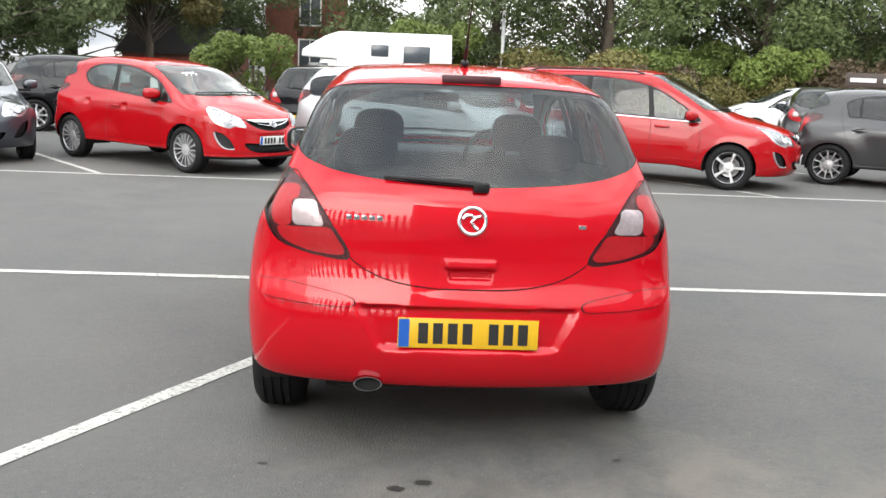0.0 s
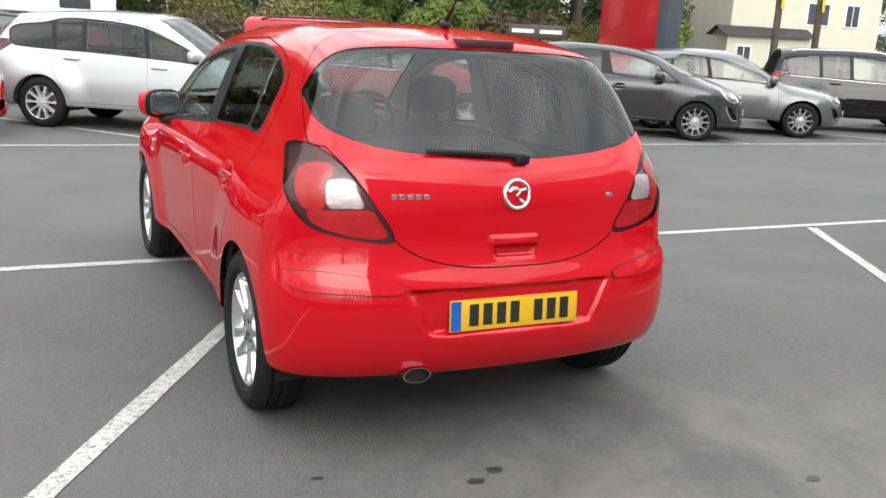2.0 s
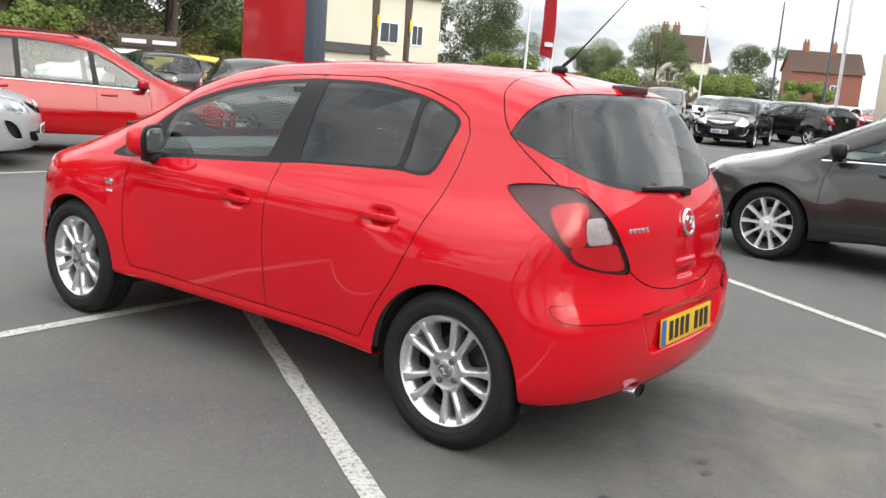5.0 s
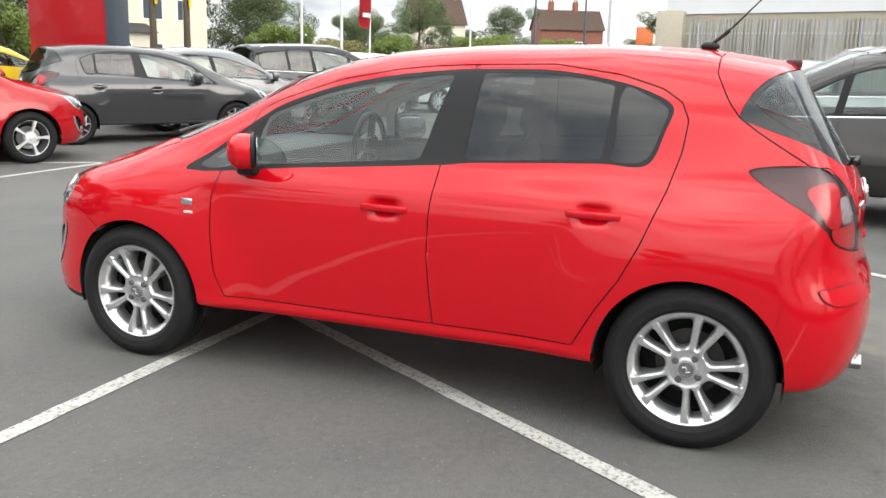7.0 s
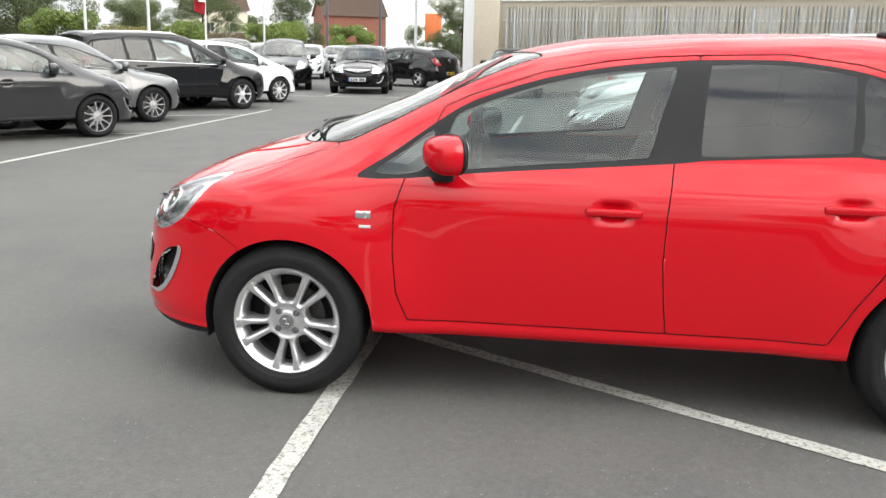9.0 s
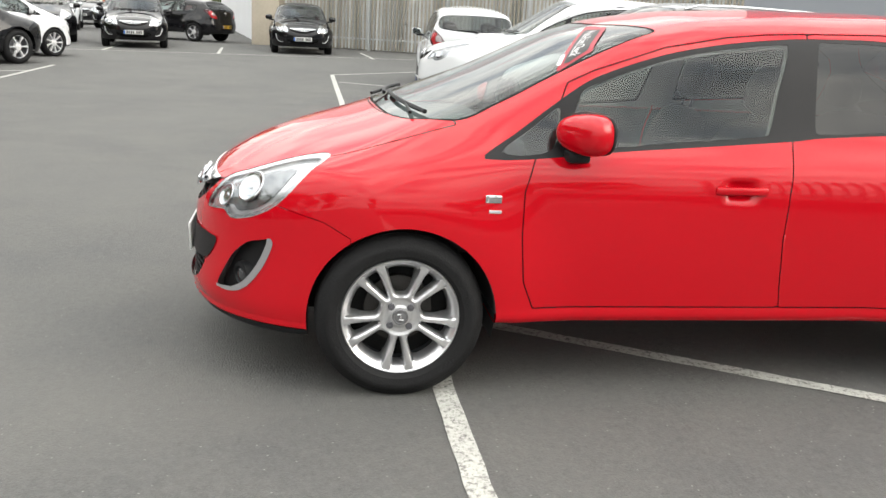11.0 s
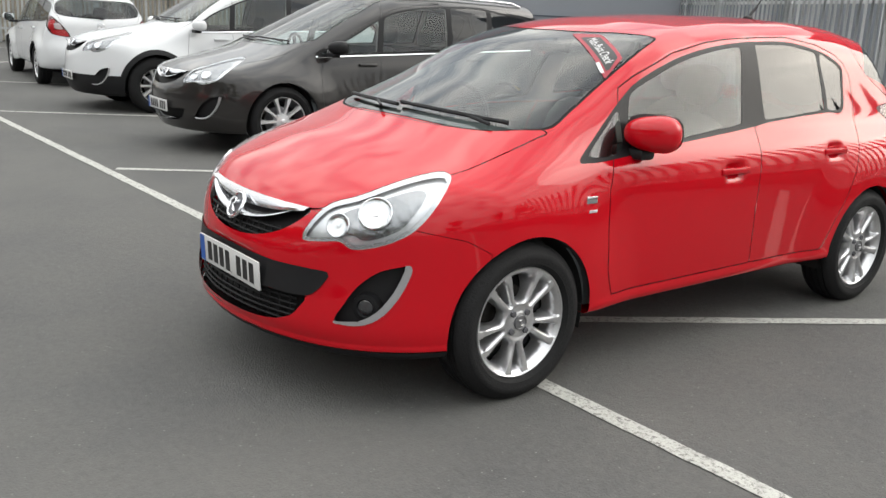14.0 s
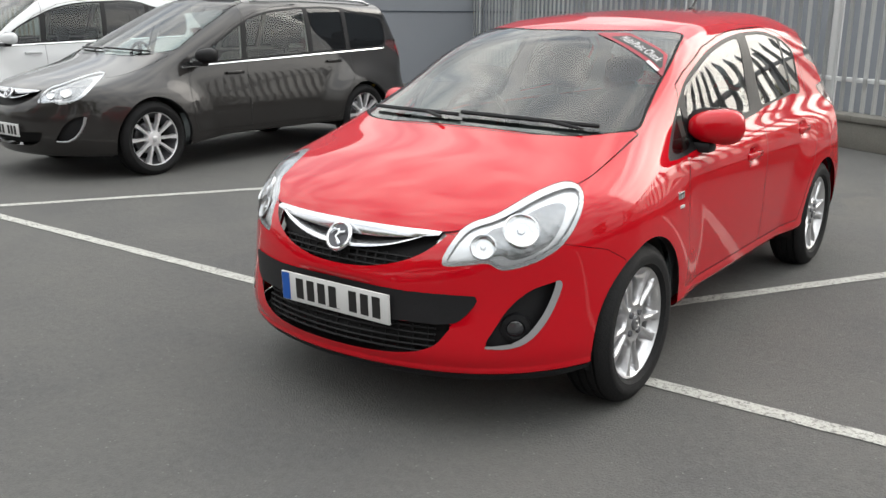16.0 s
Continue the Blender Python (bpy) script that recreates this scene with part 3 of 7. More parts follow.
def alloy_face(rim, f):
    """The face of a wheel with five pairs of spokes, its openings cut through, turned outwards along x."""
    n, radii = 260, np.concatenate([[0.02], np.linspace(0.10, 0.94, 40), [0.955, 0.965, 0.975, 0.987, 1.0]])
    a = np.arange(n) * 2 * np.pi / n
    p = np.stack([np.outer(radii, np.cos(a)).ravel(), np.outer(radii, np.sin(a)).ravel()], 1)
    i, j = np.meshgrid(np.arange(len(radii) - 1), np.arange(n), indexing="ij")
    q = np.stack([i * n + j, (i + 1) * n + j, (i + 1) * n + (j + 1) % n, i * n + (j + 1) % n], -1).reshape(-1, 4)
    t = np.concatenate([q[:, [0, 1, 2]], q[:, [0, 2, 3]]])
    slot = rounded((.385, -.014, .44, -.030, .805, -.102, .842, -.082, .848, 0, .842, .082, .805, .102, .44, .030, .385, .014), 3)
    gap = rounded((.375, -.05, .40, -.105, .46, -.138, .756, -.232, .800, -.214, .830, -.12, .838, 0, .830, .12, .800, .214, .756, .232, .46, .138, .40, .105, .375, .05), 3)

    def opening(p):
        d = np.full(len(p), 9.0)
        for k in range(5):
            for poly, turn in ((slot, 72 * k), (gap, 72 * k + 36)):
                c, s = math.cos(radians(turn)), math.sin(radians(turn))
                d = np.minimum(d, poly_sdf(p[:, 0] * c + p[:, 1] * s, p[:, 1] * c - p[:, 0] * s, poly))
        return d
    v3 = np.concatenate([p, np.zeros((len(p), 1))], 1)
    v3, _, t = cleave(v3, t, opening(p))
    v3, t = trim(v3, t)
    p = v3[:, :2]
    d, r = np.maximum(opening(p), 0), np.hypot(p[:, 0], p[:, 1])
    spoke = np.zeros(len(p))
    for k in range(5):
        c, s = math.cos(radians(72 * k)), math.sin(radians(72 * k))
        u, w = p[:, 0] * c + p[:, 1] * s, np.abs(p[:, 1] * c - p[:, 0] * s)
        mid = 0.092 + (u - 0.42) * 0.215
        spoke = np.maximum(spoke, np.where(u > 0, step(0.092, 0.062, np.abs(w - mid)), 0))
    spoke = np.maximum(spoke, step(0.52, 0.40, r))
    h = f - 0.010 + 0.008 * step(0.30, 0.92, r) - 0.004 * step(0.16, 0.20, r) * step(0.34, 0.28, r)
    h = h - 0.030 * (1 - spoke) * step(0.975, 0.80, r) - 0.014 * (1 - np.clip(d / 0.052, 0, 1)) ** 2 * step(0.92, 0.82, r)
    h = h + 0.004 * step(0.955, 0.97, r) - 0.004 * step(0.985, 1.0, r)
    e = np.sort(np.concatenate([t[:, [0, 1]], t[:, [1, 2]], t[:, [2, 0]]]), 1)
    full = np.concatenate([t[:, [0, 1]], t[:, [1, 2]], t[:, [2, 0]]])
    _, inv, cnt = np.unique(e, axis=0, return_inverse=True, return_counts=True)
    edge = full[cnt[inv.ravel()] == 1]
    top = np.stack([h, p[:, 0] * rim, p[:, 1] * rim], 1)
    low = top - np.array([0.042, 0, 0])
    m = len(top)
    wall_t = np.concatenate([np.stack([edge[:, 1], edge[:, 0], edge[:, 0] + m], 1), np.stack([edge[:, 1], edge[:, 0] + m, edge[:, 1] + m], 1)])
    return np.concatenate([top, low]), np.concatenate([t, wall_t])


FACES = {}


def hero_wheel(parent, where, side, radius, rim, width, phase):
    """A road wheel with five pairs of silver spokes."""
    w = empty("wheel")
    w.parent = parent
    w.matrix_local = Matrix.Translation(where) @ (Matrix.Identity(4) if side > 0 else pose(0, 0, 0, 0, 0, 180))
    h = width / 2
    f = h - 0.016
    bm = bmesh.new()
    prof = [(rim - 0.006, h - 0.03), (rim + 0.003, h - 0.013), (rim + 0.010, h - 0.006), (rim + 0.016, h + 0.001), (rim + 0.022, h + 0.001), (rim + 0.036, h + 0.006), (rim + 0.054, h + 0.005),
            (radius - 0.034, h + 0.001), (radius - 0.030, h - 0.003), (radius - 0.012, h - 0.014), (radius - 0.003, h - 0.030)]
    for k in range(4):
        a = h - 0.046 - k * (width - 0.092) / 3
        prof += [(radius, a + 0.006), (radius - 0.009, a + 0.0045), (radius - 0.009, a - 0.0045), (radius, a - 0.006)]
    prof += [(radius - 0.003, -h + 0.034), (radius - 0.014, -h + 0.016), (radius - 0.04, -h), (rim, -h + 0.02)]
    add_lathe(bm, prof, 72)
    part("tyre", bm, RUBBER, w, "black rubber tyre")
    if not FACES:
        FACES["v"], FACES["t"] = alloy_face(rim, f)
        ob = mesh_object("rim", FACES["v"], FACES["t"], WHEEL_ALLOY, w, None, "silver alloy rim with five pairs of spokes")
        ob.data.set_sharp_from_angle(angle=radians(35))
        FACES["mesh"] = ob.data
    else:
        ob = new("rim", FACES["mesh"])
        ob.parent = w
        tagged(ob, "silver alloy rim with five pairs of spokes")
    ob.matrix_local = pose(0, 0, 0, phase)
    bm = bmesh.new()
    add_lathe(bm, [(rim - 0.001, f - 0.006), (rim - 0.006, f - 0.020), (rim - 0.022, f - 0.045), (rim - 0.026, -0.02)], 48)
    part("barrel", bm, WHEEL_ALLOY, w, "silver inner barrel of the rim")
    bm = bmesh.new()
    add_lathe(bm, [(rim - 0.026, -0.02), (rim - 0.03, -h + 0.05)], 40)
    part("inner_barrel", bm, ALLOY_DARK, w)
    bm = bmesh.new()
    add_lathe(bm, [(0.0005, -0.005), (0.070, -0.005), (0.072, -0.03), (0.128, -0.032), (0.130, -0.055), (0.0005, -0.06)], 32)
    part("brake_disc", bm, BRAKE, w, "dull brown-grey brake disc")
    bm = bmesh.new()
    add_lathe(bm, [(0.0005, -h + 0.02), (rim - 0.02, -h + 0.03), (rim - 0.03, 0)], 24)
    part("wheel_back", bm, GAP, w)
    bm = bmesh.new()
    add_lathe(bm, [(0.0005, f - 0.001), (0.022, f - 0.002), (0.024, f + 0.001), (0.0285, f + 0.0005), (0.030, f - 0.014)], 28)
    part("centre_cap", bm, CAP_GREY, w, "grey centre cap with a bright mark")
    bm = bmesh.new()
    mk = pose(0, 0, 0, phase)
    tube([mk @ Vector((f + 0.001, c, z)) for c, z in ((-0.015, 0.006), (-0.004, 0.010), (0.002, 0.0), (-0.002, -0.010), (0.014, -0.006))], 0.0032, 6, bm)
    part("cap_mark", bm, ALLOY_GREY, w)
    for i in range(4):
        a = radians(61 + 90 * i + phase)
        bm = bmesh.new()
        add_lathe(bm, [(0.0005, f - 0.004), (0.0115, f - 0.005), (0.0135, f - 0.009), (0.0135, f - 0.03)], 8, Matrix.Translation((0, 0.050 * math.cos(a), 0.050 * math.sin(a))))
        part("wheel_bolt", bm, ALLOY_DARK, w)
    return w

# ---------------------------------------------------------------- ground and bay lines
def slab(name, x0, y0, x1, y1, z0, z1, material, label, kind="structure"):
    ob = part(name, box((x0, y0, z0), (x1, y1, z1)), material, None, label, smooth=False)
    return tagged(ob, label, kind=kind)


me = bpy.data.meshes.new("ground")
me.from_pydata([(-900, -900, 0), (900, -900, 0), (900, 900, 0), (-900, 900, 0)], [], [(0, 1, 2, 3)])
me.materials.append(ASPHALT)
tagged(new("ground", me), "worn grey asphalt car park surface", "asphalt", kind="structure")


def stripe(x0, y0, x1, y1, w=0.085):
    """A painted line with slightly ragged edges."""
    bm = bmesh.new()
    a, b = Vector((x0, y0)), Vector((x1, y1))
    d = (b - a).normalized()
    s = Vector((-d.y, d.x)) * w / 2
    n = max(2, int((b - a).length / 0.12))
    rows = []
    for i in range(n + 1):
        p = a.lerp(b, i / n)
        j0, j1 = (random.uniform(-0.004, 0.004) for _ in range(2))
        rows.append((bm.verts.new((*(p + s * (1 + j0 / w * 2)), 0.004)), bm.verts.new((*(p - s * (1 + j1 / w * 2)), 0.004))))
    for p, q in zip(rows, rows[1:]):
        bm.faces.new((p[0], p[1], q[1], q[0]))
    ob = part("bay_line", bm, LINE_WHITE, None, smooth=False)
    tagged(ob, "worn white painted parking bay line", "road marking", "bay lines", "structure")


stripe(-22, 2.95, 15.7, 2.97)
for x in (-13.5, -8.95, -4.4, 0.17, 4.70, 9.2, 13.9):
    stripe(x - 0.053, 2.865, x - 2.9, -1.78)
stripe(15.7, 2.97, 18.4, 0.3)
stripe(-22, 8.43, 15.3, 8.45)
for x in (-12.6, -8.3, -3.95, 0.45, 4.9, 9.3, 13.6):
    stripe(x + 0.05, 8.5, x - 2.75, 12.3)
stripe(21.0, 10.2, 23.5, -0.6)
for x, y in ((22.0, 5.9), (22.6, 3.0 - 1.4), (21.4, 8.8)):
    stripe(x, y, x + 3.6, y + 0.2)

# ---------------------------------------------------------------- cars
def on_side(body, y, z, side):
    lo, hi = 0.3, 1.1
    for _ in range(40):
        m = (lo + hi) / 2
        if body.field(np.array([[m, y, z]]))[0] < 0: lo = m
        else: hi = m
    return side * lo


def on_end(body, x, z, rear):
    lo, hi = (0.9, -0.3) if rear else (body.length - 0.9, body.length + 0.3)
    for _ in range(40):
        m = (lo + hi) / 2
        if body.field(np.array([[x, m, z]]))[0] < 0: lo = m
        else: hi = m
    return lo


def u_front(v, length):
    return (np.abs(v[:, 0]) + (length - 0.10 - v[:, 1])) * 0.7071


def u_rear(v):
    return (np.abs(v[:, 0]) + v[:, 1]) * 0.7071


class Shell:
    """The skin of a car, from which panels are cut one by one."""

    def __init__(self, body, res, root):
        self.body, self.root = body, root
        self.v, self.t = body.skin(res)
        self.v0, self.t0 = self.v, self.t
        self.gap, self.solid = [], []

    def cut(self, fn, tris=None):
        d = fn(self.v)
        src = self.t if tris is None else tris
        self.v, a, b = cleave(self.v, src, d)
        if tris is None:
            self.t = b
        return a, b

    def emit(self, name, tris, material, label="", offset=0.0, flip=False, sides=False, parent=None):
        if not len(tris):
            return []
        out = []
        groups = [tris]
        if sides:
            c = self.v[tris].mean(1)[:, 0]
            groups = [tris[c < 0], tris[c >= 0]]
        for g in groups:
            if not len(g):
                continue
            vv, tt = trim(self.v, g)
            vv = self.body.snap(vv, 1)
            n = self.body.normals(vv)
            if offset:
                vv = vv + n * offset
            if flip:
                tt, n = tt[:, ::-1], -n
            out.append(mesh_object(name, vv, tt, material, parent or self.root, n, label))
        return out

    def take(self, name, fn, material, label="", offset=0.0, sides=True):
        a, _ = self.cut(fn)
        return self.emit(name, a, material, label, offset, sides=sides)

    def panel(self, name, fn, material, label="", gap=0.0023, sides=True):
        """A panel with a narrow shut line all round."""
        a, _ = self.cut(lambda v: fn(v) - gap)
        inner, ring = self.cut(lambda v: fn(v) + gap, a)
        self.gap.append(ring)
        self.solid.append(inner)
        return self.emit(name, inner, material, label, sides=sides)

    def patch(self, name, fn, material, depth, label="", sides=True, parent=None):
        """A copy of part of the skin, set in by depth."""
        keep = self.v
        self.v = self.v0
        self.v, a, _ = cleave(self.v0, self.t0, fn(self.v0))
        out = self.emit(name, a, material, label, -depth, sides=sides, parent=parent)
        self.v = keep
        return out


def side_region(poly, least=0.42):
    return lambda v: np.maximum(poly_sdf(v[:, 1], v[:, 2], poly), least - np.abs(v[:, 0]))


def plan_region(poly, low):
    return lambda v: np.maximum(poly_sdf(np.abs(v[:, 0]), v[:, 1], poly), low - v[:, 2])


def rear_region(poly, most):
    return lambda v: np.maximum(poly_sdf(np.abs(v[:, 0]), v[:, 2], poly), v[:, 1] - most)


def front_region(poly, least):
    return lambda v: np.maximum(poly_sdf(np.abs(v[:, 0]), v[:, 2], poly), least - v[:, 1])


def head_region(poly, length):
    return lambda v: np.maximum(poly_sdf(u_front(v, length), v[:, 2], poly), length - 1.1 - v[:, 1])


def tail_region(poly):
    return lambda v: np.maximum(poly_sdf(u_rear(v), v[:, 2], poly), v[:, 1] - 0.95)


def arch_liner(parent, y, z, r, side, inner=0.42, outer=0.79):
    bm = bmesh.new()
    n = 20
    rows = []
    for x in (inner, outer):
        rows.append([bm.verts.new((side * x, y + r * math.cos(a), z + r * math.sin(a))) for a in [math.radians(-14 + 208 * i / n) for i in range(n + 1)]])
    for i in range(n):
        bm.faces.new((rows[0][i], rows[0][i + 1], rows[1][i + 1], rows[1][i]))
    bm.faces.new(rows[0])
    part("wheel_arch", bm, GAP, parent)


def seat(parent, x, y, z, lean=14, width=0.5, name="seat", rest=True):
    bm = pillow((x - width / 2, y - 0.24, z), (x + width / 2, y + 0.28, z + 0.20), 3.5)
    m = Matrix.Translation((x, y - 0.22, z + 0.12)) @ pose(0, 0, 0, lean)
    pillow((-width / 2, -0.08, 0), (width / 2, 0.08, 0.58), 3.2, m=m, bm=bm)
    part(name, bm, FABRIC, parent, "dark fabric seat")
    if rest:
        bm = pillow((-0.13, -0.05, 0.62), (0.13, 0.05, 0.82), 3.0, 16, m=m)
        tube([m @ Vector((-0.05, 0, 0.5)), m @ Vector((-0.05, 0, 0.66))], 0.007, 6, bm)
        tube([m @ Vector((0.05, 0, 0.5)), m @ Vector((0.05, 0, 0.66))], 0.007, 6, bm)
        part("headrest", bm, FABRIC, parent, "dark fabric headrest")


def mirror(parent, side, at, paint_m, size=1.0):
    x, y, z = at
    bm = bmesh.new()
    g = bmesh.ops.create_uvsphere(bm, u_segments=28, v_segments=18, radius=1)
    for v in g["verts"]:
        k = (abs(v.co.x) ** 2.6 + abs(v.co.y) ** 2.6 + abs(v.co.z) ** 2.6) ** (-1 / 2.6)
        c = v.co * k
        back = c.y < 0
        c.y = max(c.y, -0.45)
        v.co = Vector((c.x * 0.115, c.y * 0.078, c.z * (0.072 + 0.012 * c.x * side))) * size
    swing = Matrix.Translation((x, y, z)) @ pose(0, 0, 0, 0, 0, -side * 28)
    bmesh.ops.transform(bm, matrix=swing, verts=bm.verts)
    h = part("mirror_housing", bm, paint_m, parent, "painted door mirror housing")
    turn = Matrix.Translation((x, y, z)) @ pose(0, 0, 0, 0, 0, -side * 30) @ Matrix.Translation((-x, -y, -z))
    part("mirror_rim", pillow((x - 0.117 * size, y - 0.046 * size, z - 0.075 * size), (x + 0.117 * size, y - 0.014 * size, z + 0.077 * size), 3.2, 20, turn), TRIM, h, "black mirror rim")
    bm = pillow((x - 0.098 * size, y - 0.0505 * size, z - 0.058 * size), (x + 0.098 * size, y - 0.0455 * size, z + 0.061 * size), 4.5, 20, turn)
    part("mirror_glass", bm, MIRROR, h, "silvered mirror glass")
    bm = bmesh.new()
    add_box(bm, (min(x, x - side * 0.17 * size), y - 0.03, z - 0.108 * size), (max(x, x - side * 0.17 * size), y + 0.055, z - 0.062 * size), 0.014)
    part("mirror_foot", bm, TRIM, h, "black plastic mirror foot")


def number_plate(parent, at, front, tilt=0.0, width=0.52):
    """A plate whose characters are plain bars."""
    x, y, z = at
    s = 1 if front else -1
    m = Matrix.Translation((x, y, z)) @ pose(0, 0, 0, tilt, 0, 180 if front else 0)
    p = part("number_plate", box((-width / 2, -0.004, -0.0555), (width / 2, 0.004, 0.0555), 0.002, m), PLATE_W if front else PLATE_Y, parent,
             "white front number plate" if front else "yellow rear number plate")
    part("plate_band", box((-width / 2 + 0.003, -0.0052, -0.052), (-width / 2 + 0.042, -0.003, 0.052), 0, m), PLATE_B, p, "blue plate band")
    k = 0
    for i in range(8):
        if i == 4:
            continue
        c = -width / 2 + 0.075 + i * 0.0545 + (0.0 if i < 4 else -0.012)
        part("bar", box((c, -0.0056, -0.039), (c + 0.036, -0.003, 0.039), 0, m), INK, p)


def build_car(name, body, s, paint_m, res, label, wheels=(5, True), hero=False):
    root = empty(name, Matrix(), label, "car")
    L = body.length
    sh = Shell(body, res, root)
    hubs, hz, ar = body.hubs, body.hub_z, s.get("arch_r", (body.arch + 0.015, body.arch + 0.03))
    ac = s.get("arch_c", hubs)
    arch_fn = lambda v: np.maximum(np.minimum(np.hypot(v[:, 1] - ac[0], v[:, 2] - hz) - ar[0], np.hypot(v[:, 1] - ac[1], v[:, 2] - hz) - ar[1]), 0.42 - np.abs(v[:, 0]))
    sh.cut(arch_fn)
    # glazing
    for g, tint in s["glass"]:
        sh.take("side_window", g if callable(g) else side_region(rounded(g, 4)), TINT if tint else GLASS, "dark tinted side window" if tint else "clear side window", -0.003)
    a, _ = sh.cut(side_region(rounded(s["dlo"], 5)))
    sh.solid.append(a)
    sh.emit("window_surround", a, TRIM, "black window surround and pillar trim", -0.001, sides=True)
    rim = plan_region(rounded(s["windscreen"], 4), s["screen_low"])
    sh.take("windscreen", lambda v: rim(v) + 0.010, GLASS, "clear windscreen", -0.002, sides=False)
    sh.take("windscreen_seal", rim, SEAL, "black windscreen border", -0.002, sides=False)
    rw = tail_region(rounded(s["rear_wrap"], 4)) if "rear_wrap" in s else rear_region(rounded(s["rear_window"], 4), s.get("rear_most", 0.95))
    sh.take("rear_window", lambda v: rw(v) + 0.0012, REAR_GLASS, "tinted rear window", -0.003, sides=False)
    sh.take("rear_window_seal", rw, SEAL, "", -0.001, sides=False)
    # lamps
    hd = head_region(rounded(s["head"], 4), L)
    sh.take("headlamp", lambda v: hd(v) + 0.002, LENS, "clear glass headlamp", 0.001)
    heads = [o for o in root.children if o.name.startswith("headlamp")]
    hp = np.array(s["head"], float).reshape(-1, 2)
    hc = hp.mean(0) + np.array([0.01, -0.008])
    bowl = head_region(rounded((hc + (hp - hc) * np.array([0.66, 0.70])).ravel(), 4), L)
    for h, r in zip(heads, sh.patch("lamp_bowl", bowl, LAMP_BOWL, 0.0095, "grey faceted lamp bowl")):
        r.parent = h
    rf = sh.patch("reflector", lambda v: hd(v) - 0.040, REFLECTOR, s.get("lamp_depth", 0.012), "bright lamp reflector")
    for h, r in zip(heads, rf):
        r.parent = h
        side = -1 if np.mean([c[0] for c in h.bound_box]) < 0 else 1
        for hx, hy, hzz, hr in s["bulbs"]:
            hr *= 0.88
            bm = bmesh.new()
            at = np.array([[side * hx, on_end(body, hx, hzz, False), hzz]])
            out = body.normals(at)[0]
            m = Matrix.Translation(Vector(at[0]) - Vector(out) * 0.003) @ Vector(out).to_track_quat("X", "Z").to_matrix().to_4x4()
            add_lathe(bm, [(0.0005, -0.002), (hr * 0.20, -0.003), (hr * 0.24, -0.006), (hr * 0.62, -0.007), (hr * 0.90, -0.004), (hr, 0.0), (hr * 1.07, -0.002), (hr * 1.08, -0.012)], 24, m)
            part("bulb_cup", bm, LAMP_CHROME, h, "round chrome lamp cup")
    sh.cut(lambda v: hd(v) - 0.0025)
    for h, r in zip(heads, sh.patch("lamp_edge", lambda v: np.maximum(hd(v) - 0.0035, -hd(v) - 0.013), LAMP_EDGE, 0.0015, "bright edge of the headlamp")):
        r.parent = h
    td = tail_region(rounded(s["tail"], 4))
    sh.take("tail_lamp", lambda v: td(v) + 0.002, RED_LENS, "smoked red tail lamp", 0.003)
    tails = [o for o in root.children if o.name.startswith("tail_lamp")]
    backs = sh.patch("lamp_back", lambda v: td(v) - 0.008, LAMP_DARK, 0.016)
    for h, r in zip(tails, backs):
        r.parent = h
    for poly, mm, nm in s["tail_cells"]:
        reg = tail_region(rounded(poly, 3))
        for h, r in zip(tails, sh.patch(nm, lambda v: reg(v) - 0.001, mm, 0.010, {"reversing_cell": "clear reversing lamp", "red_cell": "bright red lamp cell"}[nm])):
            r.parent = h
    sh.cut(lambda v: td(v) - 0.0025)
    # front openings
    for nm, poly, least, mm, depth in s["front_holes"]:
        reg = front_region(rounded(poly, 4), L + least)
        sh.cut(reg)
        sh.patch(nm, lambda v: reg(v) - 0.006, mm, depth, "", sides=False)
    fg = head_region(rounded(s["fog"], 4), L)
    sh.cut(fg)
    sh.patch("fog_recess", lambda v: fg(v) - 0.012, TRIM, 0.035, "black fog lamp recess")
    # panels
    for nm, poly in s["doors"]:
        made = sh.panel(nm, side_region(poly, 0.40), paint_m, "painted " + nm.replace("_", " "))
    sh.panel("bonnet", plan_region(rounded(s["bonnet"], 3), 0.55), paint_m, "painted bonnet", sides=False)
    t1, t2 = rear_region(rounded(s["tailgate"], 3), 0.75), s.get("spoiler")
    sp = side_region(t2, -1) if t2 is not None else None
    sh.panel("tailgate", (lambda v: np.minimum(t1(v), sp(v))) if sp else t1, paint_m, "painted tailgate", sides=False)
    for nm, fn, mm, lab in s.get("bumpers", ()):
        sh.panel(nm, fn, mm or paint_m, lab, 0.0005 if nm == "rear_bumper" else 0.0012, sides=False)
    sh.solid.append(sh.t)
    sh.emit("body_shell", sh.t, paint_m, "painted body shell")
    if sh.gap:
        sh.emit("shut_line", np.concatenate(sh.gap), GAP, "", -0.007)
    inner = np.concatenate(sh.solid)
    c = sh.v[inner].mean(1)
    keep = (c[:, 1] > 0.25) & (c[:, 1] < s["cabin_end"]) & (c[:, 2] > 0.22)
    low = keep & (c[:, 2] < s["belt"])
    sh.emit("interior_panel", inner[low], DASH, "dark interior side panel", -0.035, True)
    sh.emit("headlining", inner[keep & ~low], LINING, "grey headlining", -0.03, True)
    for k, (y, ay) in enumerate(zip(hubs, ac)):
        for side in (-1, 1):
            arch_liner(root, ay, hz, ar[k] + 0.004, side)
            if hero:
                hero_wheel(root, (side * s["track"], y, s["tyre"] - 0.006), side, s["tyre"], s["rim"], 0.195, -3.0 if k == 0 else -19.0)
                continue
            wheel(root, (side * s.get("track", 0.74), y, s.get("tyre", 0.31) - 0.006), side, wheels[0], s.get("tyre", 0.31), s.get("rim", 0.215), 0.205, wheels[1], None if wheels[0] < 11 else ALLOY_GREY)
